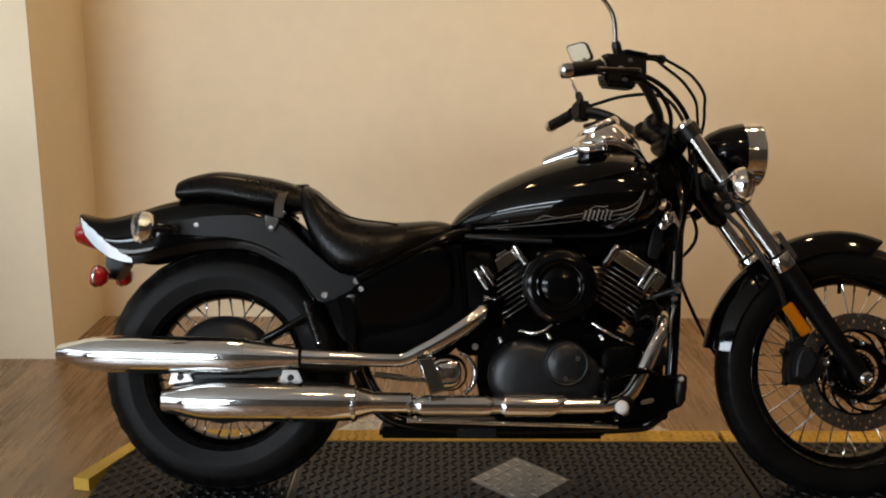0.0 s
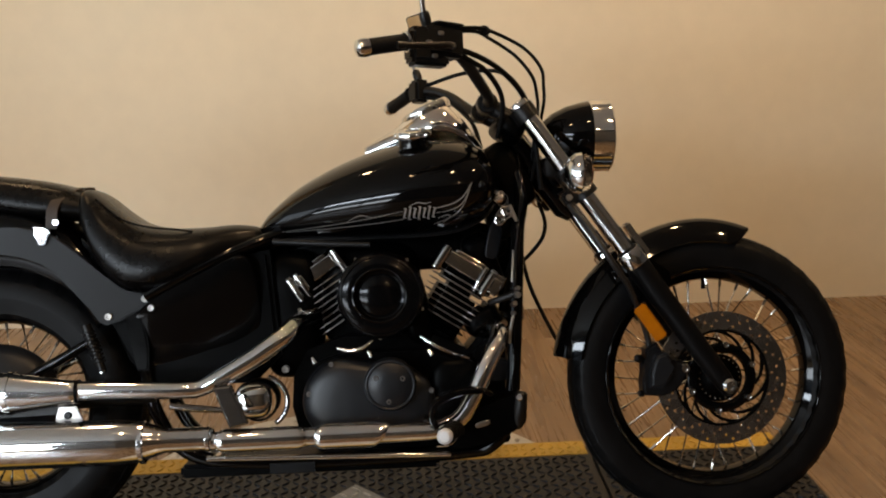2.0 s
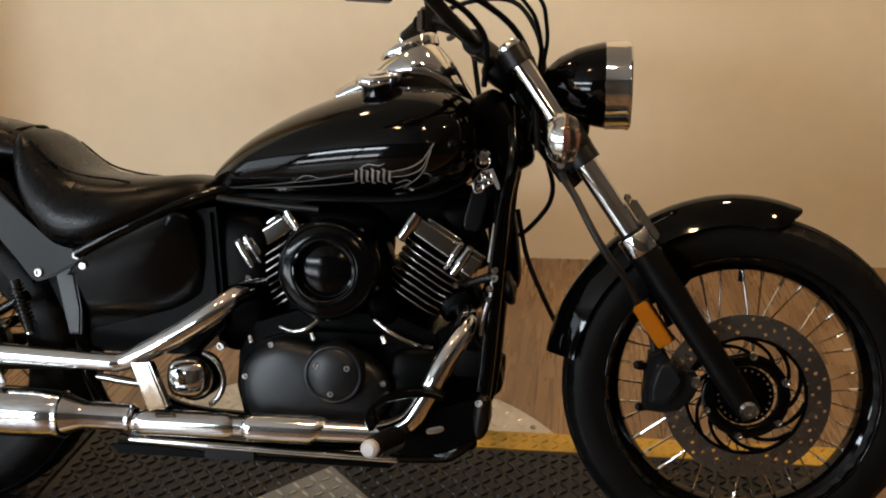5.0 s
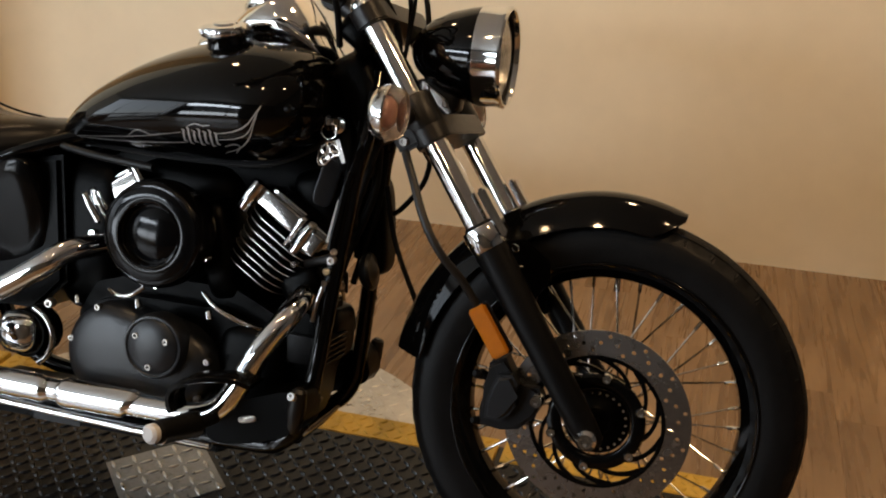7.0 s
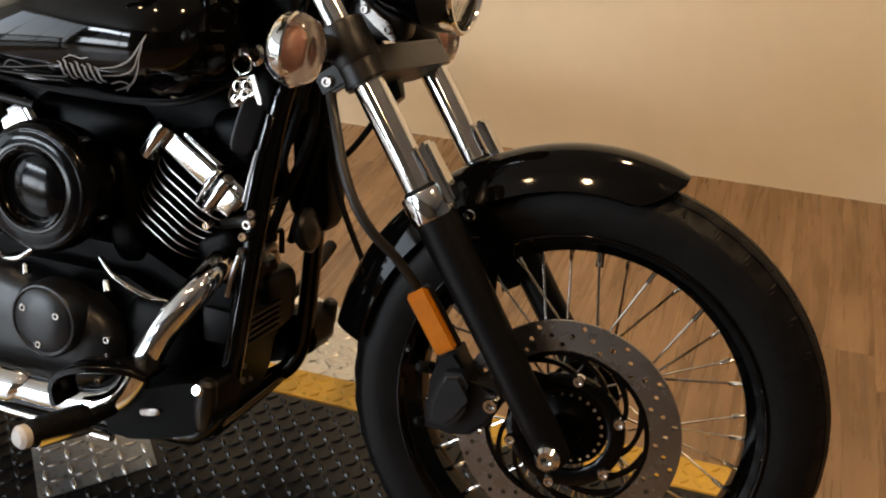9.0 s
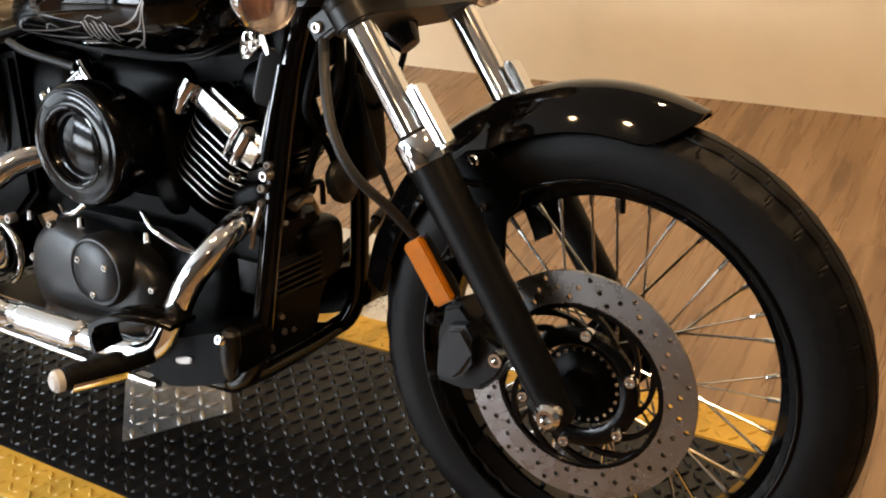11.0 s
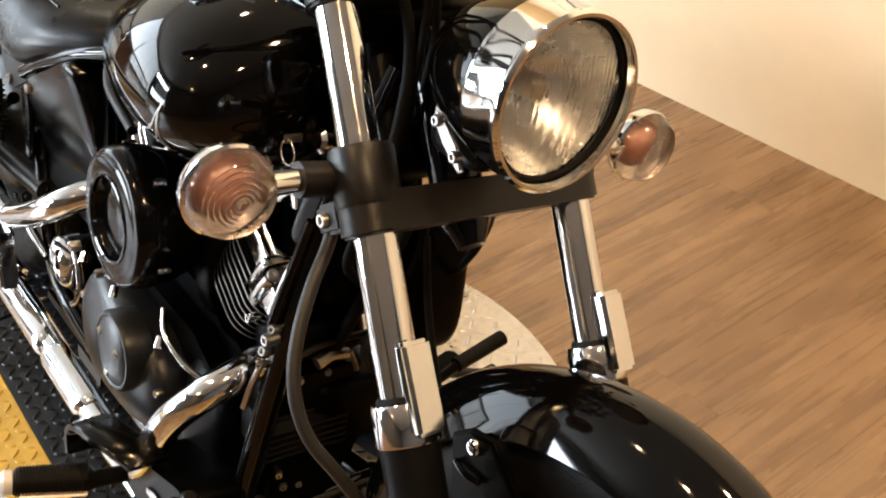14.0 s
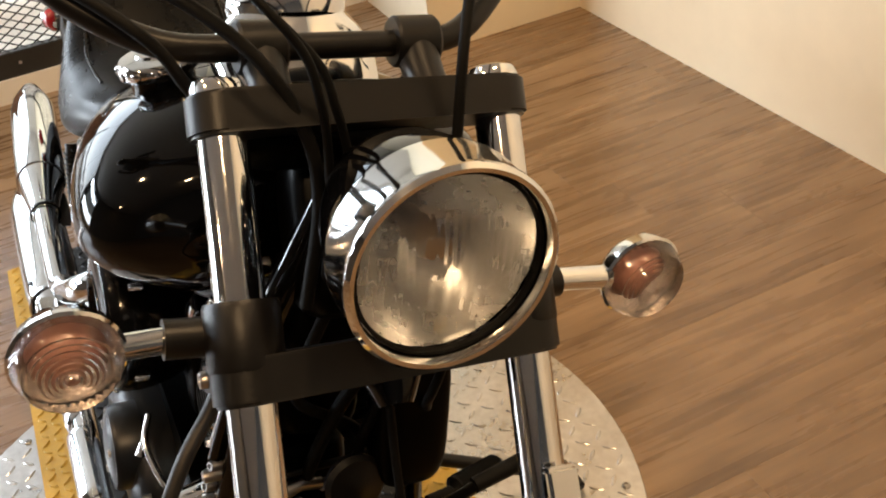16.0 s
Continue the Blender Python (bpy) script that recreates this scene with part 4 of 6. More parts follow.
# brake caliper, hose and reflector
bm = bmesh.new()
plate(bm, [(1.470, 0.405), (1.496, 0.418), (1.512, 0.390), (1.524, 0.372), (1.556, 0.374), (1.566, 0.350), (1.552, 0.322), (1.528, 0.300), (1.499, 0.294), (1.462, 0.298), (1.460, 0.329), (1.470, 0.368)], -0.128, -0.078, 0.006, 3)
cal = P("brake_caliper", bm, STRUT, None, "black front brake caliper")
bm = bmesh.new()
plate(bm, [(1.490, 0.392), (1.513, 0.396), (1.524, 0.380), (1.520, 0.362), (1.524, 0.345), (1.515, 0.329), (1.500, 0.315), (1.473, 0.317), (1.474, 0.349), (1.482, 0.376)], -0.152, -0.120, 0.007, 3)
P("caliper_face", bm, COVER, cal, "dark grey cast caliper face")
for q, r in (((1.458, 0.380), 0.0085), ((1.462, 0.300), 0.007)):
    bm = bmesh.new()
    lathe(bm, [(0, -0.004), (r, -0.004), (r * 1.1, 0.006), (r * 0.8, 0.012), (r * 1.05, 0.016), (r * 0.6, 0.022), (0, 0.022)], (q[0], -0.110, q[1]), (-0.5, -0.8, 0.2), 14)
    P("slide_boot", bm, GRIP, cal)
bm = bmesh.new()
tube(bm, [(1.478, -0.110, 0.405), (1.484, -0.118, 0.392), (1.489, -0.120, 0.380)], [0.0065, 0.008, 0.0095], 14)
P("hose_union", bm, STEEL, cal)
bm = bmesh.new()
tube(bm, [(1.470, -0.112, 0.372), (1.462, -0.118, 0.380), (1.456, -0.122, 0.388)], [0.006, 0.0045, 0.0055], 12)
P("bleed_nipple", bm, GRIP, cal)
for q in ((1.556, 0.357),):
    bm = bmesh.new()
    bolt(bm, (q[0], -0.128, q[1]), (0, -1, 0), 0.0115, 0.016)
    P("caliper_bolt", bm, CHROME, cal)
bm = bmesh.new()
tube(bm, [(1.294, -0.142, 0.752), (1.306, -0.155, 0.727), (1.327, -0.182, 0.697), (1.350, -0.205, 0.655), (1.372, -0.214, 0.617), (1.396, -0.208, 0.582), (1.422, -0.185, 0.548), (1.452, -0.146, 0.490), (1.474, -0.116, 0.44), (1.482, -0.110, 0.405)], 0.0068, 12, 5)
P("brake_hose", bm, HOSE, None, "black rubber brake hose")
bm = bmesh.new()
box(bm, on_fork(0.222, -0.160, -0.059), (0.030, 0.012, 0.089), FORKROT, 0.003)
rf = P("side_reflector", bm, AMBER, None, "amber rectangular side reflector")
bm = bmesh.new()
box(bm, on_fork(0.222, -0.1525, -0.055), (0.033, 0.006, 0.092), FORKROT, 0.002)
P("reflector_backing", bm, SATIN, rf)

# rear wheel
tyre("rear_tyre", 0.0, RZ, 0.326, 0.200, 0.084, "wide black rear tyre", 35)
rrim = rim("rear_rim", 0.0, RZ, 0.196, 0.052)
spokes(rrim, 0.0, RZ, 0.085, 0.186, 0.045, 36, 0.30)
bm = bmesh.new()
lathe(bm, [(0, -0.105), (0.03, -0.104), (0.07, -0.097), (0.115, -0.082), (0.138, -0.066), (0.142, -0.055), (0.138, -0.048), (0.06, -0.035), (0.05, -0.02), (0.05, 0.03), (0.09, 0.05), (0.09, 0.07), (0.03, 0.09), (0, 0.09)],
      (0, 0, RZ), (0, 1, 0), 48)
P("rear_hub", bm, COVER, None, "dark grey rear drum hub")


# tank: stations of x, underside, top, half width
TANK = [(0.594, 0.690, 0.716, 0.047), (0.62, 0.684, 0.748, 0.083), (0.68, 0.680, 0.798, 0.127), (0.76, 0.677, 0.843, 0.164), (0.84, 0.674, 0.876, 0.191), (0.92, 0.674, 0.900, 0.211),
        (0.99, 0.676, 0.912, 0.222), (1.05, 0.684, 0.908, 0.225), (1.09, 0.700, 0.896, 0.214), (1.12, 0.720, 0.878, 0.185), (1.139, 0.745, 0.850, 0.135)]
TSPL = spline(TANK, 6)
bm = bmesh.new()
secs = [ring(q[0], q[1], q[2], q[3], n=40, power=2.25, tumble=0.10) for q in TSPL]
loft(bm, secs)
tank = P("fuel_tank", bm, PAINT, None, "gloss black teardrop fuel tank with silver pinstripes", sharp=70)


def tank_side(x, z, lift=0.0012):
    """The y of the tank's right flank at x, z."""
    for a, b in zip(TSPL, TSPL[1:]):
        if a[0] <= x <= b[0]:
            t = (x - a[0]) / (b[0] - a[0])
            zb, zt, hw = [a[i] + (b[i] - a[i]) * t for i in (1, 2, 3)]
            zc, hh = (zb + zt) / 2, (zt - zb) / 2
            v = max(-0.98, min(0.98, (z - zc) / hh))
            s = abs(v) ** (2.25 / 2)
            c = math.sqrt(max(0.0, 1 - s * s)) ** (2 / 2.25)
            return -(hw * c * (1 - 0.10 * v)) - lift
    return -0.1


def stripe(pts, width, taper=True):
    """A painted band on the flank along x, z points."""
    cur = spline(pts, 10)
    bm = bmesh.new()
    rows = []
    for i, q in enumerate(cur):
        a, b = cur[max(0, i - 1)], cur[min(len(cur) - 1, i + 1)]
        d = np.array([b[0] - a[0], b[1] - a[1]])
        d /= np.linalg.norm(d) + 1e-9
        w = width * (0.35 + 0.65 * math.sin(math.pi * (0.08 + 0.84 * i / (len(cur) - 1)))) if taper else width
        p, r = (q[0] - d[1] * w / 2, q[1] + d[0] * w / 2), (q[0] + d[1] * w / 2, q[1] - d[0] * w / 2)
        rows.append([bm.verts.new((p[0], tank_side(*p), p[1])), bm.verts.new((r[0], tank_side(*r), r[1]))])
    grid_faces(bm, rows)
    return P("pinstripe", bm, SILVER, tank)


stripe([(0.652, 0.699), (0.73, 0.706), (0.83, 0.717), (0.924, 0.733)], 0.0016)
stripe([(0.66, 0.698), (0.77, 0.7025), (0.86, 0.709), (0.926, 0.716)], 0.0019)
stripe([(0.80, 0.714), (0.829, 0.727), (0.86, 0.721)], 0.0016)
stripe([(0.995, 0.737), (1.03, 0.745), (1.055, 0.760), (1.075, 0.790)], 0.0023)
stripe([(0.995, 0.727), (1.03, 0.733), (1.055, 0.748), (1.075, 0.790)], 0.0019)
stripe([(1.070, 0.775), (1.055, 0.740), (1.03, 0.718), (0.992, 0.704)], 0.0019)
stripe([(1.000, 0.716), (1.02, 0.722), (1.028, 0.718), (1.012, 0.706)], 0.0022)
# the tank emblem, as a row of plain silver lozenges
for k in range(7):
    x = 0.9275 + 0.0105 * k
    h = 0.0105 + 0.0035 * (k % 2)
    stripe([(x - 0.0015, 0.7285 - h), (x + 0.001, 0.7285), (x + 0.0035, 0.7285 + h)], 0.0042)
    stripe([(x - 0.003, 0.7285 - h * 0.72), (x + 0.004, 0.7285 - h * 0.98)], 0.0022, False)
    stripe([(x - 0.001, 0.7285 + h * 0.98), (x + 0.006, 0.7285 + h * 0.72)], 0.0022, False)
stripe([(0.940, 0.7440), (0.955, 0.7500), (0.972, 0.7480), (0.985, 0.7510)], 0.0017)

# chrome console with speedometer, and the filler cap
CON = [(0.842, 0.872, 0.895, 0.012), (0.88, 0.880, 0.917, 0.026), (0.92, 0.888, 0.940, 0.044), (0.96, 0.892, 0.975, 0.066), (1.00, 0.892, 0.996, 0.080), (1.035, 0.890, 0.994, 0.082),
       (1.07, 0.880, 0.964, 0.076), (1.10, 0.868, 0.922, 0.064), (1.128, 0.850, 0.878, 0.044)]
bm = bmesh.new()
loft(bm, [ring(q[0], q[1], q[2], q[3], n=32, power=2.1, tumble=0.25) for q in spline(CON, 6)])
con = P("tank_console", bm, CHROME, tank, "chrome tank console", sharp=70)
bm = bmesh.new()
lathe(bm, [(0.0535, -0.002), (0.0535, 0.0045), (0, 0.0045)], (0.990, 0, 0.978), (-0.42, 0, 0.9), 36)
speedo = P("speedometer", bm, SATIN, tank, "round speedometer dial")
bm = bmesh.new()
lathe(bm, [(0.060, -0.016), (0.0625, -0.004), (0.0615, 0.004), (0.058, 0.008), (0.0545, 0.0065), (0.0530, 0.002)], (0.990, 0, 0.978), (-0.42, 0, 0.9), 40)
P("speedometer_rim", bm, CHROME, speedo, "chrome speedometer rim")
bm = bmesh.new()
lathe(bm, [(0.030, -0.002), (0.031, 0.0), (0.0405, 0.003), (0.0425, 0.006), (0.0425, 0.015), (0.0395, 0.0195), (0.022, 0.0215), (0.020, 0.024), (0, 0.0245)], (0.954, -0.120, 0.899), (-0.06, -0.26, 1), 40)
fcap = P("filler_cap", bm, CHROME, tank, "chrome fuel filler cap")
bm = bmesh.new()
lathe(bm, [(0.040, -0.050), (0.035, -0.016), (0.0335, -0.004), (0.0335, 0.001)], (0.954, -0.120, 0.899), (-0.06, -0.26, 1), 32)
P("filler_neck", bm, PAINT, fcap, "gloss black filler neck")
capm = Matrix.Translation((0.954, -0.120, 0.899)) @ Vector((-0.06, -0.26, 1)).to_track_quat("Z", "Y").to_matrix().to_4x4()
for k in range(12):
    a = 2 * math.pi * k / 12
    bm = bmesh.new()
    pillow(bm, capm @ Vector((0.0415 * math.cos(a), 0.0415 * math.sin(a), 0.0105)), (0.006, 0.011, 0.012), capm.to_3x3().to_4x4() @ Matrix.Rotation(a, 4, "Z"), 3, 3)
    P("cap_rib", bm, CHROME, fcap)
# pressed seam round the foot of the tank
for sy in (-1, 1):
    bm = bmesh.new()
    pts = []
    for q in TSPL[3::3]:
        zc, hh = (q[1] + q[2]) / 2, (q[2] - q[1]) / 2
        pts.append((q[0], -sy * (tank_side(q[0], zc - 0.93 * hh, 0.003)), zc - 0.95 * hh))
    tube(bm, pts, 0.0042, 8, 2)
    P("tank_seam", bm, STRUT, tank)
bm = bmesh.new()
tube(bm, [(0.632, -0.105, 0.678), (0.72, -0.138, 0.671), (0.85, -0.158, 0.663)], 0.007, 10, 4)
P("tank_edge_trim", bm, STRUT, tank, "grey trim bar below the tank")


# seats
def cushion(name, rows, label, power=3.2):
    bm = bmesh.new()
    loft(bm, [ring(q[0], q[1], q[2], q[3], n=36, power=power, tumble=0.12) for q in spline(rows, 7)])
    return P(name, bm, LEATHER, None, label, sharp=75)


seat = cushion("rider_seat", [(0.196, 0.745, 0.806, 0.090), (0.212, 0.705, 0.813, 0.118), (0.240, 0.640, 0.800, 0.142), (0.285, 0.585, 0.762, 0.158), (0.335, 0.570, 0.730, 0.166), (0.40, 0.582, 0.718, 0.166),
                              (0.47, 0.618, 0.717, 0.150), (0.54, 0.646, 0.721, 0.115), (0.585, 0.664, 0.716, 0.085), (0.607, 0.676, 0.704, 0.060)],
               "black stitched vinyl rider seat with a deep bucket")
pill = cushion("pillion_seat", [(-0.130, 0.778, 0.812, 0.086), (-0.124, 0.772, 0.825, 0.094), (-0.085, 0.770, 0.840, 0.100), (-0.016, 0.768, 0.851, 0.103), (0.09, 0.748, 0.839, 0.105), (0.16, 0.742, 0.824, 0.104),
                                (0.202, 0.742, 0.806, 0.100)], "black vinyl pillion pad")
for y in (-0.104, 0.104):
    bm = bmesh.new()
    tube(bm, [(0.24, y, 0.786), (0.30, y * 1.12, 0.738), (0.36, y * 1.2, 0.7190), (0.42, y * 1.18, 0.7120), (0.455, y * 1.12, 0.7060)], 0.0025, 8, 6)
    P("seat_piping", bm, LEATHER, seat)
# strap across the seat joint with a metal clip
bm = bmesh.new()
sec = []
for k in range(15):
    a = math.pi * k / 14
    sec.append((0.198 - 0.052 * abs(math.cos(a)) ** 1.5, -0.118 * math.cos(a), 0.722 + 0.095 * math.sin(a) ** 0.6))
rows = [[bm.verts.new((x + dx, y, z)) for x, y, z in sec] for dx in (-0.012, 0.012)]
rows += [[bm.verts.new((x + dx, y * 1.03, z + 0.003)) for x, y, z in sec] for dx in (0.012, -0.012)]
grid_faces(bm, rows, close_u=True)
P("seat_strap", bm, LEATHERBROWN, pill, "brown leather seat strap")
for sy in (-1, 1):
    bm = bmesh.new()
    plate(bm, [(0.116, 0.728), (0.117, 0.708), (0.126, 0.687), (0.137, 0.686), (0.150, 0.714), (0.148, 0.720), (0.134, 0.724)], sy * 0.140, sy * 0.146, 0.0015)
    P("strap_clip", bm, CHROME, pill, "bright metal strap clip")
    bm = bmesh.new()
    bolt(bm, (0.160, sy * 0.128, 0.735), (0, sy, 0), 0.007, 0.006)
    P("strap_stud", bm, CHROME, pill)
    bm = bmesh.new()
    bolt(bm, (0.131, sy * 0.146, 0.697), (0, sy, 0), 0.005, 0.004)
    P("strap_stud", bm, STEEL, pill)

# rear mudguard
GUARD = [(0.285, 0.555, 0.235, 0.500), (0.245, 0.655, 0.190, 0.575), (0.165, 0.735, 0.110, 0.625), (0.06, 0.775, 0.045, 0.645), (-0.06, 0.784, -0.055, 0.642), (-0.16, 0.768, -0.14, 0.625),
         (-0.25, 0.740, -0.222, 0.606), (-0.31, 0.727, -0.280, 0.614), (-0.352, 0.729, -0.325, 0.640), (-0.388, 0.737, -0.372, 0.682)]
rows = []
for q in spline(GUARD, 6):
    row = []
    n = 22
    tail = max(0.0, (-0.325 - q[0]) / 0.063) ** 2
    for k in range(n + 1):
        v = -1 + 2 * k / n
        a = abs(v)
        drop = a ** 2.6
        flare = -(0.002 if q[0] < -0.2 else 0.002 + 0.006 * min(1, (q[0] + 0.2) / 0.1)) * max(0, a - 0.6) / 0.4
        flare -= (0.0025 + 0.0024 * min(1.0, max(0.0, (-0.15 - q[0]) / 0.07))) * max(0.0, (a - 0.84) / 0.16)
        y = math.copysign((0.112 - 0.030 * tail) * (1 - (1 - min(1, a * 1.12 if a < 0.89 else 1)) ** 2.2) + flare, v)
        row.append((q[0] + (q[2] - q[0]) * drop, y, q[1] + (q[3] - q[1]) * drop))
    rows.append(row)
bm = bmesh.new()
outer = [[bm.verts.new(p) for p in row] for row in rows]
inner = [[bm.verts.new((p[0], p[1] * 0.962, p[2] - 0.004)) for p in row] for row in rows]
grid_faces(bm, outer)
grid_faces(bm, inner)
for a, b in ((outer[0], inner[0]), (outer[-1], inner[-1]), ([r[0] for r in outer], [r[0] for r in inner]), ([r[-1] for r in outer], [r[-1] for r in inner])):
    grid_faces(bm, [a, b])
rg = P("rear_mudguard", bm, PAINT, None, "gloss black flared rear mudguard", sharp=60)
# pale patch along the lower edge of the tail, its upper edge uneven
bm = bmesh.new()
patch_rows = []
for i in range(25):
    u = i / 24
    q = spline(GUARD, 6)[-2 - round(u * 16)]
    top = 0.50 + 0.47 * u ** 0.75 + 0.018 * math.sin(9 * u + 1) * (1 - u) + 0.008 * math.sin(31 * u)
    row = []
    for k in range(7):
        a = top + (0.998 - top) * k / 6
        drop = a ** 2.6
        tail = max(0.0, (-0.325 - q[0]) / 0.063) ** 2
        y = (0.112 - 0.030 * tail) * (1 - (1 - min(1, a * 1.12 if a < 0.89 else 1)) ** 2.2) - 0.002 * max(0, a - 0.6) / 0.4 - 0.0049 * max(0.0, (a - 0.84) / 0.16)
        row.append(bm.verts.new((q[0] + (q[2] - q[0]) * drop, -y - 0.0018, q[1] + (q[3] - q[1]) * drop)))
    if not patch_rows or (patch_rows[-1][0].co - row[0].co).length > 0.002:
        patch_rows.append(row)
grid_faces(bm, patch_rows)
P("tail_patch", bm, PATCH, rg, "pale blue-white patch on the tail with an uneven upper edge")
ST = [(-0.135, 0.711), (-0.06, 0.722), (0.01, 0.728), (0.07, 0.728), (0.113, 0.722), (0.152, 0.705), (0.186, 0.684), (0.245, 0.629), (0.285, 0.590), (0.305, 0.577), (0.362, 0.571), (0.366, 0.552),
      (0.290, 0.512), (0.262, 0.505), (0.250, 0.510), (0.216, 0.556), (0.157, 0.629), (0.125, 0.650), (0.084, 0.665), (0.011, 0.674), (-0.06, 0.677), (-0.135, 0.681)]
for sy in (-1, 1):
    bm = bmesh.new()
    plate(bm, ST, sy * 0.112, sy * 0.134, 0.004)
    st = P("mudguard_strut", bm, STRUT, None, "dark grey satin mudguard strut")
    for q, r in (((0.269, 0.524), 0.009), ((0.350, 0.561), 0.009), ((-0.062, 0.703), 0.006)):
        bm = bmesh.new()
        bolt(bm, (q[0], sy * 0.134, q[1]), (0, sy, 0), r, 0.006)
        P("strut_bolt", bm, FIN, st)
    c = (-0.162, sy * 0.245, 0.690)
    indicator(None, c, (-1, 0, 0), (-0.118, sy * 0.13, 0.692), 0.040)
    bm = bmesh.new()
    tube(bm, [(-0.118, sy * 0.110, 0.692), (-0.118, sy * 0.150, 0.692)], 0.013, 14)
    P("indicator_mount", bm, SATIN, None, "black indicator mount")
# tail lamp and plate holder
bm = bmesh.new()
loft(bm, [[(-0.325 - 0.078 * u, 0.088 * math.cos(a) * (1 - 0.35 * u ** 2), 0.676 + 0.010 * u + 0.044 * math.sin(a) * (1 - 0.3 * u ** 2)) for a in
           [2 * math.pi * k / 24 for k in range(24)]] for u in (0, 0.3, 0.6, 0.85, 1.0)])
P("tail_lamp", bm, RED, rg, "red tail lamp lens")
bm = bmesh.new()
plate(bm, [(-0.325, 0.655), (-0.28, 0.640), (-0.275, 0.600), (-0.300, 0.560), (-0.325, 0.600)], -0.045, 0.045, 0.004)
ph = P("plate_holder", bm, SATIN, rg, "black plate holder below the tail")
for sy in (-1, 1):
    bm = bmesh.new()
    lathe(bm, [(0, -0.028), (0.014, -0.026), (0.025, -0.015), (0.0285, 0.0), (0.026, 0.010), (0.012, 0.019), (0, 0.020)], (-0.325, sy * 0.105, 0.570), (-1, 0, 0.1), 24)
    P("rear_reflector_lamp", bm, RED, rg, "small round red rear lamp")
    bm = bmesh.new()
    lathe(bm, [(0.0285, -0.003), (0.030, 0.0), (0.0285, 0.004)], (-0.325, sy * 0.105, 0.570), (-1, 0, 0.1), 24)
    P("lamp_ring", bm, CHROME, rg)
bm = bmesh.new()
tube(bm, [(-0.320, -0.105, 0.570), (-0.320, 0.105, 0.570)], 0.009, 12)
P("lamp_bar", bm, SATIN, rg)

# side covers and frame
for sy in (-1, 1):
    bm = bmesh.new()
    out = [(0.318, 0.520), (0.36, 0.560), (0.45, 0.605), (0.535, 0.645), (0.565, 0.650), (0.585, 0.630), (0.598, 0.55), (0.594, 0.43), (0.570, 0.395), (0.37, 0.383), (0.325, 0.405)]
    out = [tuple(q) for q in spline(out + out[:1], 4)][:-1]
    cx, cz = 0.460, 0.52
    loft(bm, [[(cx + (x - cx) * f, sy * (y + 0.26 * (z - cz) * f - 0.08 * (x - cx) * f), cz + (z - cz) * f) for x, z in out] for f, y in ((1, 0.08), (1, 0.108), (0.985, 0.114), (0.95, 0.1175), (0.75, 0.1200), (0.5, 0.1215), (0.25, 0.1222), (0.06, 0.1225))])
    sc = P("side_cover", bm, SEMIGLOSS, None, "gloss black side cover")
    bm = bmesh.new()
    bolt(bm, (0.362, sy * 0.133, 0.540), (0, sy, 0), 0.008, 0.006)
    P("cover_bolt", bm, STEEL, sc)
    bm = bmesh.new()
    plate(bm, [(0.296, 0.535), (0.334, 0.552), (0.352, 0.452), (0.350, 0.400), (0.326, 0.400)], sy * 0.118, sy * 0.128, 0.004, 3)
    P("side_plate", bm, SEMIGLOSS, sc, "black bracket plate behind the side cover")
    bm = bmesh.new()
    tube(bm, [(0.35, sy * 0.135, 0.565), (0.45, sy * 0.132, 0.617), (0.56, sy * 0.115, 0.664), (0.66, sy * 0.08, 0.70)], 0.013, 14, 5)
    P("seat_rail", bm, PAINT, None, "black frame rail under the seat")
    bm = bmesh.new()
    tube(bm, [on_fork(0.70, sy * 0.03, -0.06), (1.203, sy * 0.066, 0.76), (1.191, sy * 0.078, 0.69), (1.184, sy * 0.092, 0.60), (1.177, sy * 0.104, 0.51), (1.170, sy * 0.114, 0.42), (1.162, sy * 0.122, 0.33), (1.150, sy * 0.127, 0.255),
              (1.112, sy * 0.128, 0.205), (1.04, sy * 0.115, 0.186), (0.70, sy * 0.110, 0.178), (0.45, sy * 0.105, 0.20), (0.36, sy * 0.10, 0.30), (0.33, sy * 0.10, 0.45)], 0.0160, 16, 6)
    P("frame_cradle", bm, PAINT, None, "gloss black tubular frame cradle")
    bm = bmesh.new()
    tube(bm, [(0.36, sy * 0.10, 0.345), (0.18, sy * 0.118, 0.34), (0.0, sy * 0.118, RZ)], [0.022, 0.020, 0.018], 14, 4)
    P("swingarm", bm, SATIN, None, "black swingarm")
    bm = bmesh.new()
    tube(bm, [(0.222, sy * 0.146, 0.508), (0.240, sy * 0.149, 0.455), (0.2565, sy * 0.152, 0.406)], [0.011, 0.010, 0.009], 12)
    spr = P("brake_spring", bm, SATIN, None, "black coil spring with a steel end")
    bm = bmesh.new()
    tube(bm, [(0.2255 + 0.0248 * k / 90 + 0.0125 * math.cos(k * 0.628), sy * 0.1475 + 0.0125 * math.sin(k * 0.628), 0.498 - 0.0736 * k / 90 + 0.004 * math.cos(k * 0.628)) for k in range(91)], 0.0021, 6)
    P("coil", bm, SATIN, spr)
    bm = bmesh.new()
    tube(bm, [(0.2505, sy * 0.151, 0.423), (0.258, sy * 0.1525, 0.401)], 0.0085, 12)
    P("spring_end", bm, CHROME, None, "bright spring end")
    bm = bmesh.new()
    tube(bm, [(0.02, sy * 0.118, 0.352), (0.106, sy * 0.122, 0.405), (0.235, sy * 0.120, 0.475)], 0.011, 14)
    P("swingarm_brace", bm, PAINT, None, "gloss black swingarm brace")
bm = bmesh.new()
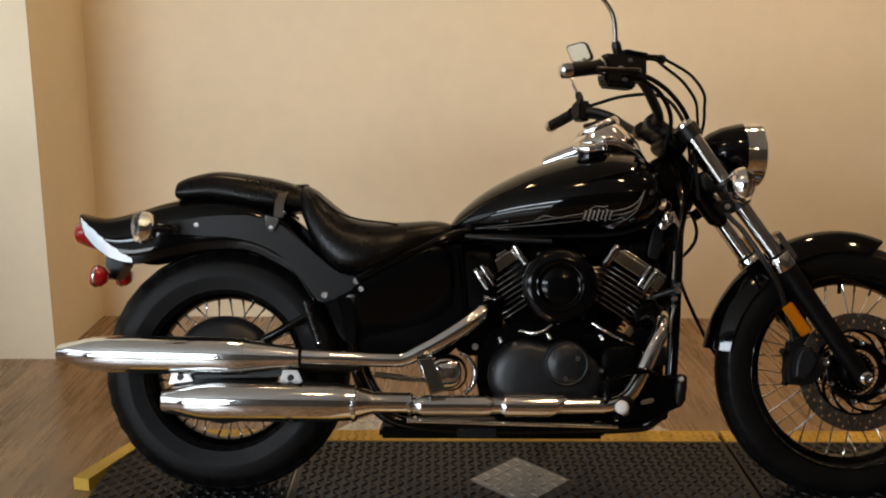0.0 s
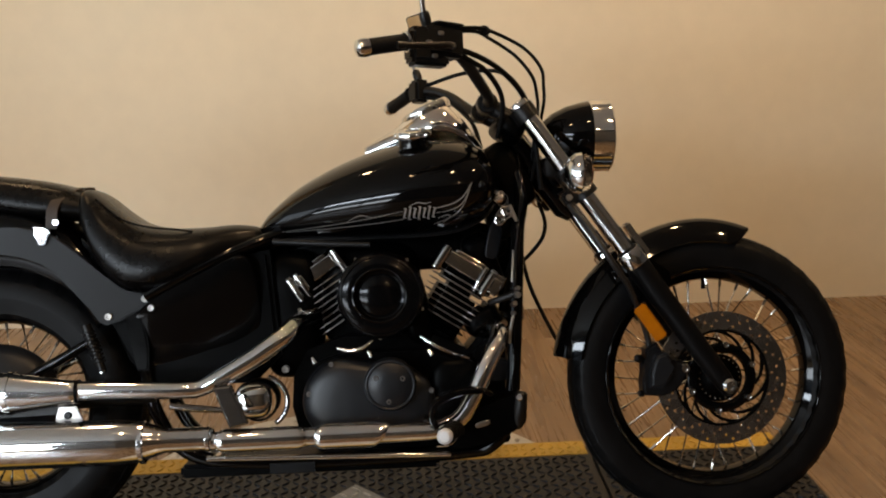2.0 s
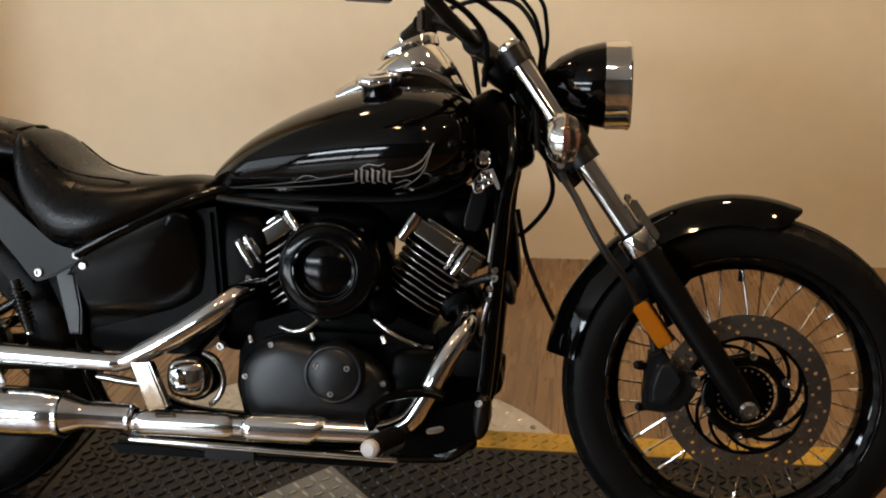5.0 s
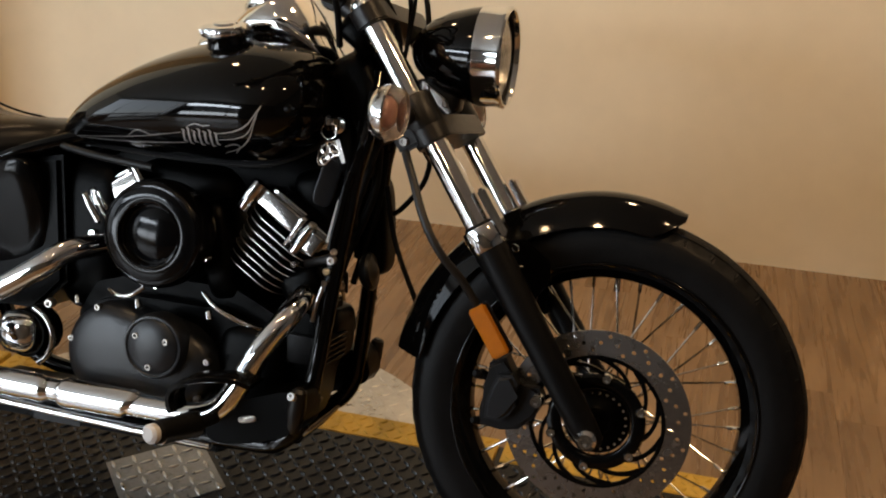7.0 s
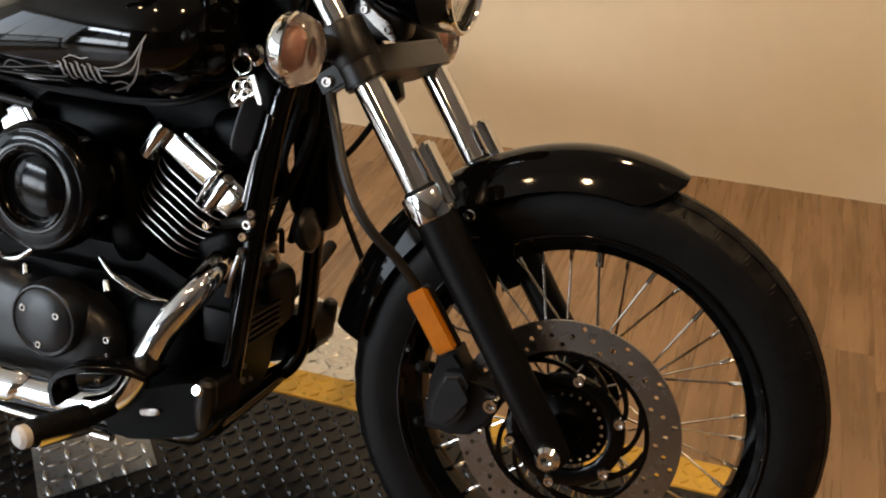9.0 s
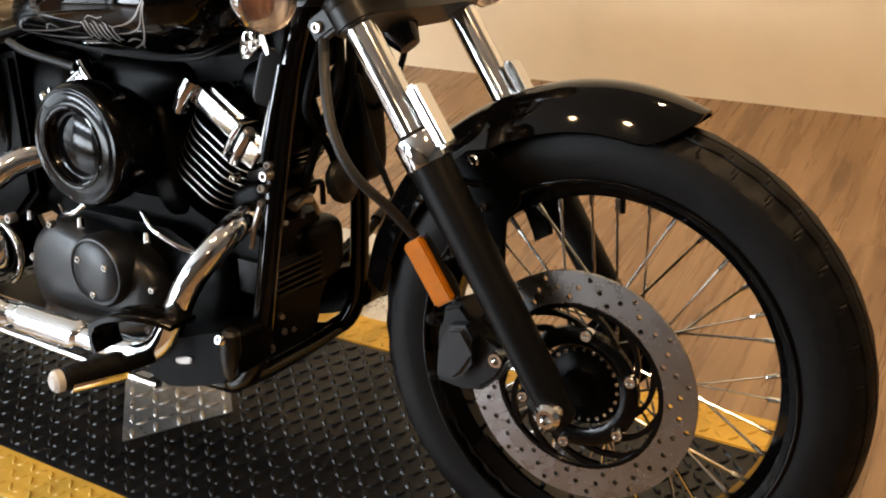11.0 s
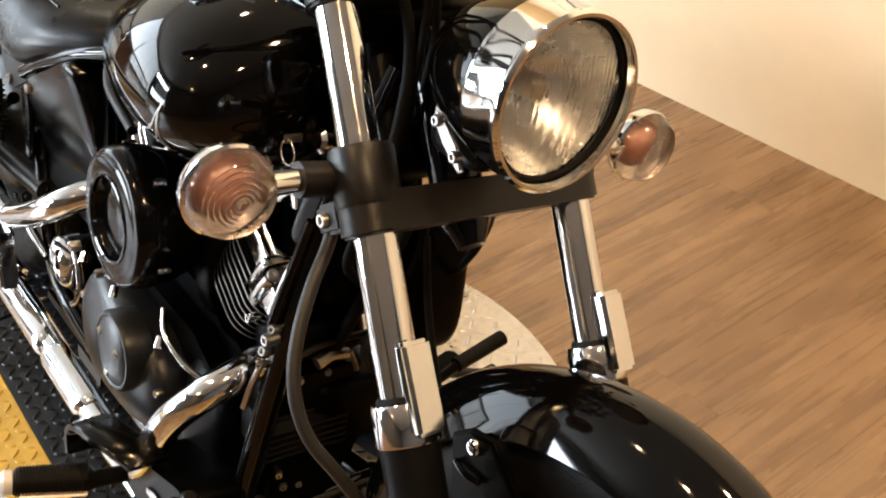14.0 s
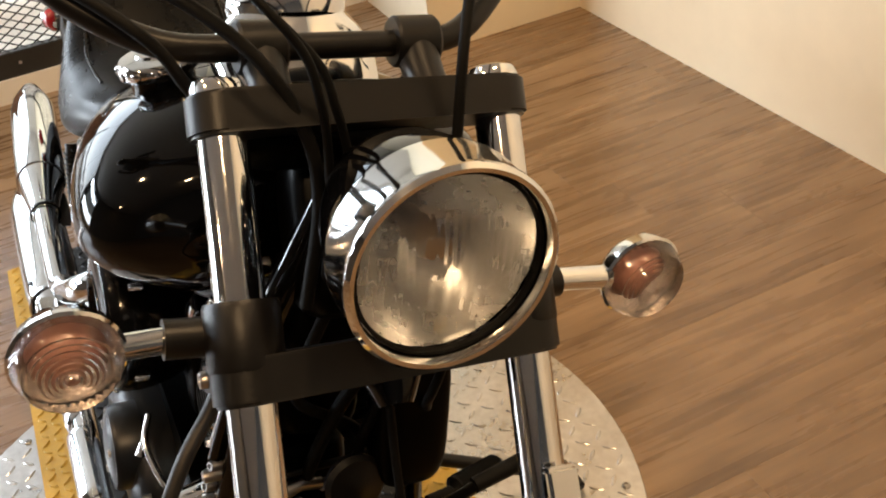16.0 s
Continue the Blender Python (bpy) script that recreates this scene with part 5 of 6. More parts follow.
tube(bm, [on_fork(0.68, 0, -0.05), (1.10, 0, 0.80), (0.85, 0, 0.74), (0.60, 0, 0.67), (0.35, 0, 0.60)], 0.030, 16, 5)
P("frame_backbone", bm, PAINT, None, "black frame backbone")
bm = bmesh.new()
plate(bm, [(0.20, 0.70), (0.30, 0.60), (0.62, 0.66), (0.64, 0.42), (0.58, 0.36), (0.36, 0.36), (0.30, 0.42), (0.24, 0.56)], -0.098, 0.098, 0.01)
P("battery_box", bm, ENGINE, None, "black box between the side covers")
bm = bmesh.new()
pillow(bm, (1.155, 0, 0.725), (0.065, 0.120, 0.120), Matrix.Rotation(radians(-20), 4, "Y"), 3.2)
lock = P("ignition_cover", bm, ENGINE, None, "black cover beside the steering head")
bm = bmesh.new()
lathe(bm, [(0, 0), (0.015, 0), (0.015, 0.012), (0.010, 0.016), (0, 0.016)], (1.150, -0.062, 0.765), (0, -1, 0.1), 20)
P("ignition_lock", bm, CHROME, lock)

# engine
bm = bmesh.new()
plate(bm, [(0.66, 0.30), (0.665, 0.37), (0.70, 0.43), (0.78, 0.455), (0.98, 0.455), (1.06, 0.42), (1.10, 0.33), (1.09, 0.23), (1.02, 0.195), (0.72, 0.195), (0.675, 0.24)], -0.115, 0.125, 0.034, 4)
eng = P("crankcase", bm, ENGINE, None, "black engine crankcase")


def arc_pts(cx, cz, r, a0, a1, n):
    return [(cx + r * math.cos(radians(a0 + (a1 - a0) * k / n)), cz + r * math.sin(radians(a0 + (a1 - a0) * k / n))) for k in range(n + 1)]


bm = bmesh.new()
outl = arc_pts(0.782, 0.318, 0.094, 250, 85, 18) + [(0.84, 0.402), (0.89, 0.397), (0.935, 0.384), (0.968, 0.358), (0.984, 0.322), (0.980, 0.285), (0.958, 0.257), (0.915, 0.240), (0.86, 0.232), (0.80, 0.228)]
loft(bm, [[(0.835 + (x - 0.835) * f, y, 0.318 + (z - 0.318) * f) for x, z in outl] for f, y in ((1, -0.105), (1, -0.138), (0.985, -0.148), (0.95, -0.157), (0.88, -0.1645), (0.75, -0.170), (0.5, -0.1740), (0.2, -0.1758), (0.03, -0.1760))])
cv = P("clutch_cover", bm, COVER, eng, "dark grey satin clutch cover")
bm = bmesh.new()
lathe(bm, [(0.058, -0.02), (0.058, 0.012), (0.0545, 0.018), (0.052, 0.0185), (0.049, 0.0165), (0.045, 0.020), (0.02, 0.024), (0, 0.0245)], (0.884, -0.172, 0.354), (0, -1, 0), 48)
P("generator_cap", bm, COVER, eng, "round dark grey engine cap")
for q in ((0.853, 0.371), (0.911, 0.368), (0.880, 0.318)):
    bm = bmesh.new()
    bolt(bm, (q[0], -0.190, q[1]), (0, -1, 0), 0.0062, 0.006)
    P("cap_bolt", bm, FIN, eng)
for q in ((0.755, 0.402), (0.704, 0.338), (0.73, 0.255), (0.975, 0.335), (0.96, 0.265)):
    bm = bmesh.new()
    bolt(bm, (q[0], -0.158, q[1]), (0, -1, 0), 0.0062, 0.007)
    P("cover_bolt", bm, FIN, eng)
# right footboard-side housing of the front drive
bm = bmesh.new()
pillow(bm, (1.035, -0.100, 0.305), (0.13, 0.06, 0.19), None, 3.5, 12)
P("front_cover", bm, ENGINE, eng)


def cylinder(base, ang, first_fin, label):
    """A finned cylinder along a slanted axis; ang: degrees forward of upright."""
    m = Matrix.Translation(base) @ Matrix.Rotation(radians(ang), 4, "Y")
    bm = bmesh.new()
    box(bm, (0, 0, 0.10), (0.100, 0.150, 0.22), bevel=0.02)
    bmesh.ops.transform(bm, matrix=m, verts=bm.verts)
    cyl = P("cylinder", bm, ENGINE, None, label)
    for k in range(first_fin, 11):
        h = 0.082 + k * 0.0138
        hx = 0.061 + 0.0014 * k
        bm = bmesh.new()
        sec = []
        n = 9
        for q in range(4):
            cxs, cys = (1, -1, -1, 1)[q], (1, 1, -1, -1)[q]
            for i in range(n):
                a = math.pi / 2 * (q + i / (n - 1))
                sec.append((cxs * (hx - 0.045) + 0.045 * math.cos(a), cys * (0.108 - 0.045) + 0.045 * math.sin(a)))
        lo = [bm.verts.new((x, y, h - 0.0013)) for x, y in sec]
        hi = [bm.verts.new((x, y, h + 0.0013)) for x, y in sec]
        bm.faces.new(lo)
        bm.faces.new(list(reversed(hi)))
        bmesh.ops.transform(bm, matrix=m, verts=bm.verts)
        f = P("cooling_fin", bm, ENGINE, cyl)
        if k < 3:
            continue
        bm = bmesh.new()
        grid_faces(bm, [[bm.verts.new((x * 1.003, y * 1.003, h + d)) for x, y in sec] for d in (-0.0011, 0.0011)], close_v=True)
        bmesh.ops.transform(bm, matrix=m, verts=bm.verts)
        P("fin_edge", bm, FIN, cyl)
    return cyl, m


cylF, mF = cylinder((0.945, 0.010, 0.385), 33, 1, "front finned engine cylinder with bright edges")
cylR, mR = cylinder((0.843, 0.040, 0.385), -33, 3, "rear finned engine cylinder with bright edges")
for cyl, m, sgn in ((cylF, mF, 1), (cylR, mR, -1)):
    bm = bmesh.new()
    box(bm, (0, 0, 0.228), (0.135, 0.150, 0.05), bevel=0.014)
    bmesh.ops.transform(bm, matrix=m, verts=bm.verts)
    P("cylinder_head", bm, ENGINE, cyl)
    bm = bmesh.new()
    pillow(bm, (-0.020 * sgn, -0.084, 0.251), (0.110, 0.044, 0.036), None, 9)
    pillow(bm, (-0.016 * sgn, -0.078, 0.268), (0.086, 0.040, 0.020), None, 8)
    pillow(bm, (0.024 * sgn, -0.090, 0.255), (0.013, 0.052, 0.044), None, 7)
    pillow(bm, (0.056 * sgn, -0.084, 0.256), (0.044, 0.046, 0.042), None, 10)
    pillow(bm, (0.063 * sgn, -0.102, 0.246), (0.024, 0.022, 0.040), None, 9)
    if sgn < 0:
        pillow(bm, (0.040 * sgn, -0.096, 0.246), (0.060, 0.036, 0.044), None, 8)
    bmesh.ops.transform(bm, matrix=m, verts=bm.verts)
    P("head_cover", bm, HEADCHROME, cyl, "chrome cylinder head cover")
    bm = bmesh.new()
    bolt(bm, (0.043 * sgn, -0.110, 0.2725), (0, -0.3, 1), 0.0075, 0.004)
    bmesh.ops.transform(bm, matrix=m, verts=bm.verts)
    P("cover_bolt", bm, STEEL, cyl)
    bm = bmesh.new()
    box(bm, (0.0, 0.01, 0.258), (0.130, 0.110, 0.03), bevel=0.009)
    bmesh.ops.transform(bm, matrix=m, verts=bm.verts)
    P("rocker_cover", bm, ENGINE, cyl, "black rocker cover")
    for dx, rr in ((-0.078, 0.0130), (0.043, 0.0105), (0.024, 0.0065)):
        bm = bmesh.new()
        tube(bm, [(dx * sgn, -0.110, 0.272), (dx * sgn, -0.110, 0.270), (dx * sgn, -0.112, 0.252), (dx * sgn, -0.110, 0.214), (dx * sgn, -0.110, 0.211)], [rr * 0.6, rr * 0.92, rr, rr * 0.9, rr * 0.6], 18)
        bmesh.ops.transform(bm, matrix=m, verts=bm.verts)
        P("head_stud", bm, HEADCHROME, cyl)
    bm = bmesh.new()
    bolt(bm, m @ Vector((0.060 * sgn, -0.112, 0.200)), (0, -1, 0), 0.0062, 0.012)
    P("fin_bolt", bm, CHROME, cyl)

bm = bmesh.new()
pillow(bm, (0.845, 0.005, 0.60), (0.24, 0.11, 0.15), None, 3.0, 14)
pillow(bm, (0.88, 0.02, 0.50), (0.16, 0.12, 0.12), None, 3, 14)
pillow(bm, (0.945, -0.045, 0.520), (0.07, 0.11, 0.19), Matrix.Rotation(radians(-12), 4, "Y"), 3.5, 12)
# added black filler that keeps the gap under the tank dark
pillow(bm, (0.90, 0.02, 0.660), (0.56, 0.075, 0.12), None, 3, 14)
P("carburettor_body", bm, ENGINE, eng, "black carburettors between the cylinders and a filler block under the tank")
bm = bmesh.new()
pillow(bm, (0.665, 0, 0.51), (0.14, 0.15, 0.30), None, 4)
P("engine_back", bm, ENGINE, eng, "black rear of the engine")

# air cleaner
ACA = Vector((-0.06, -0.9982, 0.0))
AC = Vector((0.868, -0.192, 0.551)) - ACA * 0.170
bm = bmesh.new()
lathe(bm, [(0, 0.03), (0.050, 0.040), (0.070, 0.060), (0.084, 0.085), (0.093, 0.112), (0.0965, 0.135), (0.0962, 0.150), (0.0935, 0.1605), (0.0895, 0.1670), (0.0855, 0.1690), (0.0830, 0.1685), (0.0800, 0.1700), (0.0650, 0.1725), (0.0600, 0.1722),
           (0.0560, 0.1700), (0.0535, 0.1640), (0.0515, 0.1590), (0.0485, 0.1580), (0.044, 0.1600), (0.030, 0.1640), (0.014, 0.1660), (0, 0.1664)], AC, ACA, 72)
ac = P("air_cleaner", bm, ACPAINT, None, "round gloss black air cleaner housing")
bm = bmesh.new()
lathe(bm, [(0.0550, 0.168), (0.0560, 0.1730), (0.0585, 0.1745), (0.0610, 0.1738), (0.0620, 0.1715)], AC, ACA, 64)
P("air_cleaner_ring", bm, PAINT, ac)
for k in range(5):
    a = 2 * math.pi * k / 5 + 0.9
    bm = bmesh.new()
    bolt(bm, AC + ACA * 0.125 + Vector((-ACA.y, ACA.x, 0)) * (0.0965 * math.cos(a)) + Vector((0, 0, 0.0965 * math.sin(a))), ACA, 0.005, 0.012)
    P("housing_screw", bm, CHROME, ac)
for pts in ([(0.77, -0.15, 0.435), (0.80, -0.165, 0.43), (0.828, -0.170, 0.437), (0.848, -0.165, 0.452)], [(0.955, -0.150, 0.455), (0.985, -0.160, 0.435), (1.03, -0.150, 0.412), (1.062, -0.13, 0.400)]):
    bm = bmesh.new()
    tube(bm, pts, 0.0042, 10, 5)
    P("breather_pipe", bm, CHROME, eng, "thin bright breather pipe")
for q in ((0.838, -0.168, 0.428), (0.972, -0.160, 0.425), (0.715, -0.165, 0.418)):
    bm = bmesh.new()
    tube(bm, [q, (q[0] + 0.007, q[1] - 0.006, q[2] - 0.013)], [0.0055, 0.0065], 12)
    P("bright_union", bm, CHROME, eng)

# exhausts
bm = bmesh.new()
front = [(1.095, -0.060, 0.455), (1.126, -0.110, 0.466), (1.126, -0.168, 0.442), (1.096, -0.198, 0.390), (1.066, -0.208, 0.328), (1.034, -0.210, 0.279), (0.985, -0.210, 0.256), (0.92, -0.208, 0.2525),
         (0.72, -0.205, 0.2515), (0.49, -0.203, 0.2515)]
tube(bm, front, 0.0205, 24, 6)
fe = P("front_exhaust_pipe", bm, CHROME, None, "chrome front exhaust header pipe")
bm = bmesh.new()
lathe(bm, [(0.0205, 0.50), (0.0245, 0.497), (0.0262, 0.485), (0.0262, 0.40), (0.031, 0.385), (0.0445, 0.345), (0.0485, 0.30), (0.0500, 0.10), (0.0505, 0.01), (0.0475, -0.03), (0.0285, -0.122),
           (0.0265, -0.124), (0.0250, -0.10), (0.022, 0.0)], (0, -0.203, 0.2605), (1, 0, -0.007), 40)
P("lower_silencer", bm, CHROME, fe, "chrome lower silencer with a tapered tip", sharp=50)
for x, w in ((0.352, 0.012), (0.49, 0.010)):
    bm = bmesh.new()
    r = 0.0450 if x < 0.4 else 0.0268
    lathe(bm, [(r - 0.002, -w / 2), (r + 0.0015, -w / 2 + 0.002), (r + 0.0015, w / 2 - 0.002), (r - 0.002, w / 2)], (x, -0.203, 0.256), (1, 0, 0), 36)
    P("silencer_band", bm, CHROME, fe)


def shield(x0, x1, r, slant):
    """A curved cover with rounded ends wrapped round the outer side of the pipe."""
    bm = bmesh.new()
    rows = []
    a0, a1 = radians(88), radians(275)
    for i in range(25):
        u = -1 + 2 * i / 24
        row = []
        for k in range(17):
            v = -1 + 2 * k / 16
            end = 1 - 0.16 * abs(v) ** 3
            x = (x0 + x1) / 2 + (x1 - x0) / 2 * u * end + slant * max(0, u) * -v
            a = (a0 + a1) / 2 + (a1 - a0) / 2 * v
            edge = max(abs(u), abs(v))
            rr = r - 0.0055 * max(0.0, (edge - 0.86) / 0.14) ** 2
            row.append(bm.verts.new((x, -0.205 + rr * math.cos(a), 0.2518 + rr * math.sin(a))))
        rows.append(row)
    grid_faces(bm, rows)
    P("heat_shield", bm, CHROME, fe, "chrome exhaust heat shield")


shield(0.505, 0.700, 0.0265, 0.0)
shield(0.718, 0.868, 0.0285, 0.022)
bm = bmesh.new()
rear = [(0.72, -0.10, 0.505), (0.685, -0.15, 0.495), (0.655, -0.185, 0.468), (0.59, -0.196, 0.425), (0.515, -0.200, 0.384), (0.475, -0.200, 0.366), (0.43, -0.203, 0.364), (0.214, -0.200, 0.371)]
tube(bm, rear, [0.021, 0.0215, 0.0215, 0.021, 0.0195, 0.0185, 0.0185, 0.0205], 24, 6)
re = P("rear_exhaust_pipe", bm, CHROME, None, "chrome rear exhaust header pipe")
bm = bmesh.new()
lathe(bm, [(0.0205, 0.225), (0.0245, 0.220), (0.0255, 0.200), (0.0420, 0.085), (0.0465, 0.04), (0.0480, -0.20), (0.0470, -0.26), (0.042, -0.31), (0.0215, -0.398), (0.0195, -0.40), (0.0185, -0.38), (0.017, -0.30)],
      (0, -0.188, 0.3715), (1, -0.055, -0.012), 40)
P("upper_silencer", bm, CHROME, re, "chrome upper silencer with a tapered tip", sharp=50)
bm = bmesh.new()
lathe(bm, [(0.0245, -0.004), (0.0262, -0.003), (0.0262, 0.003), (0.0245, 0.004)], (0.217, -0.199, 0.3695), (1, 0, 0), 32)
P("clamp_band", bm, ENGINE, re)
bm = bmesh.new()
lathe(bm, [(0.041, -0.005), (0.0462, -0.004), (0.0455, 0.004), (0.041, 0.005)], (0.075, -0.192, 0.3705), (1, -0.055, -0.012), 36)
P("silencer_band", bm, CHROME, re)
bm = bmesh.new()
plate(bm, [(-0.115, 0.335), (-0.06, 0.345), (0.16, 0.340), (0.20, 0.332), (0.16, 0.318), (-0.09, 0.312)], -0.175, -0.150, 0.004)
hg = P("silencer_bracket", bm, SATIN, re, "bracket between the silencers")
for x in (-0.085, 0.191):
    bm = bmesh.new()
    plate(bm, [(x - 0.030, 0.300), (x - 0.020, 0.336), (x + 0.016, 0.336), (x + 0.030, 0.308)], -0.189, -0.178, 0.002)
    P("bracket_lug", bm, STEEL, hg, "dull steel silencer lug")
    bm = bmesh.new()
    bolt(bm, (x, -0.189, 0.318), (0, -1, 0), 0.008, 0.006)
    P("bracket_bolt", bm, COVER, hg)
bm = bmesh.new()
plate(bm, [(0.508, 0.371), (0.545, 0.374), (0.580, 0.292), (0.542, 0.281)], -0.244, -0.216, 0.004, 3)
P("pillion_peg_bracket", bm, HEADCHROME, None, "slanted chrome footrest bracket")
bm = bmesh.new()
tube(bm, [(0.503, -0.15, 0.212), (0.503, -0.19, 0.212), (0.52, -0.20, 0.2125), (0.975, -0.20, 0.2005), (0.99, -0.19, 0.2)], 0.0058, 12, 4)
P("guard_rod", bm, CHROME, None, "long thin chrome rod below the exhausts")
bm = bmesh.new()
lathe(bm, [(0.046, -0.05), (0.046, 0.0), (0.0435, 0.004), (0.040, 0.004)], (0.590, -0.140, 0.325), (0, -1, 0), 36)
bx = P("oil_filter_housing", bm, ENGINE, eng, "black round housing behind the engine")
bm = bmesh.new()
sq = [(math.copysign(abs(math.cos(t)) ** 0.72, math.cos(t)), math.copysign(abs(math.sin(t)) ** 0.72, math.sin(t))) for t in [2 * math.pi * k / 40 for k in range(40)]]
loft(bm, [[(0.580 + 0.040 * f * u, y, 0.3265 + 0.040 * f * v) for u, v in sq] for f, y in ((1, -0.12), (1, -0.147), (0.96, -0.153), (0.86, -0.158), (0.68, -0.163), (0.45, -0.1665), (0.2, -0.168), (0.03, -0.1684))])
P("oil_filter_cap", bm, CHROME, eng, "domed chrome cap behind the engine")
bm = bmesh.new()
tube(bm, [(0.600 + 0.056 * math.cos(radians(a)), -0.150, 0.324 + 0.056 * math.sin(radians(a))) for a in range(-60, 76, 9)], 0.0058, 12)
P("bent_pipe", bm, HEADCHROME, eng, "bent bright pipe round the filter")
bm = bmesh.new()
tube(bm, [(0.40, -0.155, 0.3235), (0.46, -0.157, 0.316), (0.53, -0.158, 0.309)], [0.0075, 0.0085, 0.0055], 12)
P("linkage_rod", bm, HEADCHROME, eng, "bright linkage rod")
for q in ((0.655, -0.155, 0.395),):
    bm = bmesh.new()
    bolt(bm, q, (0, -1, 0), 0.0085, 0.012)
    P("bright_bolt", bm, STEEL, eng)
bm = bmesh.new()
box(bm, (0.70, -0.02, 0.170), (0.58, 0.20, 0.03), bevel=0.008)
P("engine_skid", bm, ENGINE, None, "black underside of the frame")
bm = bmesh.new()
box(bm, (0.66, -0.132, 0.172), (0.10, 0.004, 0.022))
P("label_plate", bm, STRUT, None, "small grey label plate", smooth=False)

# foot controls
for sy in (-1, 1):
    bm = bmesh.new()
    edge = [(1.000, 0.268), (1.050, 0.288), (1.105, 0.308), (1.150, 0.322), (1.174, 0.312), (1.178, 0.264), (1.140, 0.240), (1.060, 0.215), (1.008, 0.216)]
    plate(bm, [tuple(q) for q in spline(edge + edge[:1], 4)][:-1], sy * 0.208, sy * 0.125, 0.006, 3)
    fb = P("footrest_bracket", bm, ENGINE, None, "black footrest bracket")
    bm = bmesh.new()
    tube(bm, [(1.158, sy * 0.192, 0.250), (1.160, sy * 0.195, 0.256), (1.166, sy * 0.202, 0.295), (1.170, sy * 0.204, 0.326), (1.171, sy * 0.204, 0.331)], [0.008, 0.013, 0.016, 0.013, 0.008], 18)
    P("bracket_boss", bm, SATIN, fb)
    bm = bmesh.new()
    bolt(bm, (1.164, sy * 0.216, 0.318), (-0.2, sy, 0.4), 0.008, 0.008)
    P("bracket_bolt", bm, CHROME, fb)
    bm = bmesh.new()
    pillow(bm, (1.082, sy * 0.2105, 0.264), (0.034, 0.004, 0.012), Matrix.Rotation(radians(-14), 4, "Y"), 3, 5)
    P("bracket_badge", bm, STEEL, fb, "small bright badge")
    bm = bmesh.new()
    tube(bm, [(1.028, sy * 0.222, 0.262), (1.022, sy * 0.262, 0.263), (1.018, sy * 0.270, 0.264), (0.994, sy * 0.350, 0.268), (0.992, sy * 0.354, 0.268)], [0.011, 0.012, 0.0205, 0.0180, 0.013], 20)
    P("footrest", bm, GRIP, fb, "black rubber footrest")
    bm = bmesh.new()
    for k in range(20):
        t = k / 19
        lathe(bm, [(0.0175, -0.0016), (0.0216 - 0.0022 * t, -0.0006), (0.0216 - 0.0022 * t, 0.0006), (0.0175, 0.0016)], (1.016 - 0.021 * t, sy * (0.276 + 0.070 * t), 0.2642 + 0.0036 * t), (-0.28, sy, 0.04), 18)
    P("footrest_rib", bm, GRIP, fb)
    bm = bmesh.new()
    tube(bm, [(1.022, sy * 0.268, 0.2590), (1.020, sy * 0.270, 0.2590), (0.997, sy * 0.346, 0.2635), (0.996, sy * 0.349, 0.2635)], [0.013, 0.0180, 0.0162, 0.011], 20)
    P("footrest_strip", bm, CHROME, fb, "bright underside of the footrest")
    bm = bmesh.new()
    lathe(bm, [(0.013, 0), (0.0160, 0.003), (0.0160, 0.012), (0.011, 0.017), (0, 0.018)], (0.993, sy * 0.352, 0.268), (-0.28, sy, 0.04), 20)
    P("footrest_end", bm, PEARL, fb, "pale footrest end cap")
bm = bmesh.new()
strap(bm, [(0.976, -0.255, 0.276), (0.969, -0.255, 0.296), (0.975, -0.255, 0.316), (0.998, -0.255, 0.332), (1.035, -0.252, 0.342), (1.075, -0.240, 0.343), (1.100, -0.225, 0.332)], 0.052, 0.012)
P("brake_pedal", bm, SEMIGLOSS, None, "black curved rear brake pedal")
bm = bmesh.new()
tube(bm, [(1.05, 0.15, 0.26), (1.10, 0.21, 0.33), (1.12, 0.24, 0.37)], 0.008, 10, 4)
sl = P("gear_lever", bm, SATIN, None, "black gear lever")
bm = bmesh.new()
tube(bm, [(1.12, 0.235, 0.37), (1.108, 0.33, 0.388)], [0.011, 0.012], 14)
P("lever_rubber", bm, GRIP, sl)
bm = bmesh.new()
tube(bm, [(0.80, 0.125, 0.205), (0.84, 0.24, 0.195), (0.905, 0.47, 0.152), (0.925, 0.52, 0.150)], [0.014, 0.012, 0.011, 0.010], 12, 4)
sst = P("side_stand", bm, SATIN, None, "black side stand, folded down")
bm = bmesh.new()
box(bm, (0.930, 0.537, 0.1395), (0.07, 0.035, 0.014), Matrix.Rotation(radians(LEAN), 4, "X"), 0.004)
P("stand_foot", bm, SATIN, sst)
# rectifier and horn low in front of the engine
bm = bmesh.new()
prof = []
for k in range(5):
    z = 0.346 + 0.010 * k
    prof += [(1.160, z - 0.003), (1.204, z - 0.003), (1.204, z), (1.186, z), (1.186, z + 0.0069)]
plate(bm, [(1.10, 0.343)] + [(x - 0.034, z) for x, z in prof[1:]] + [(1.10, 0.394)], -0.104, 0.012)
P("rectifier", bm, STRUT, None, "black finned rectifier in front of the engine", smooth=False)
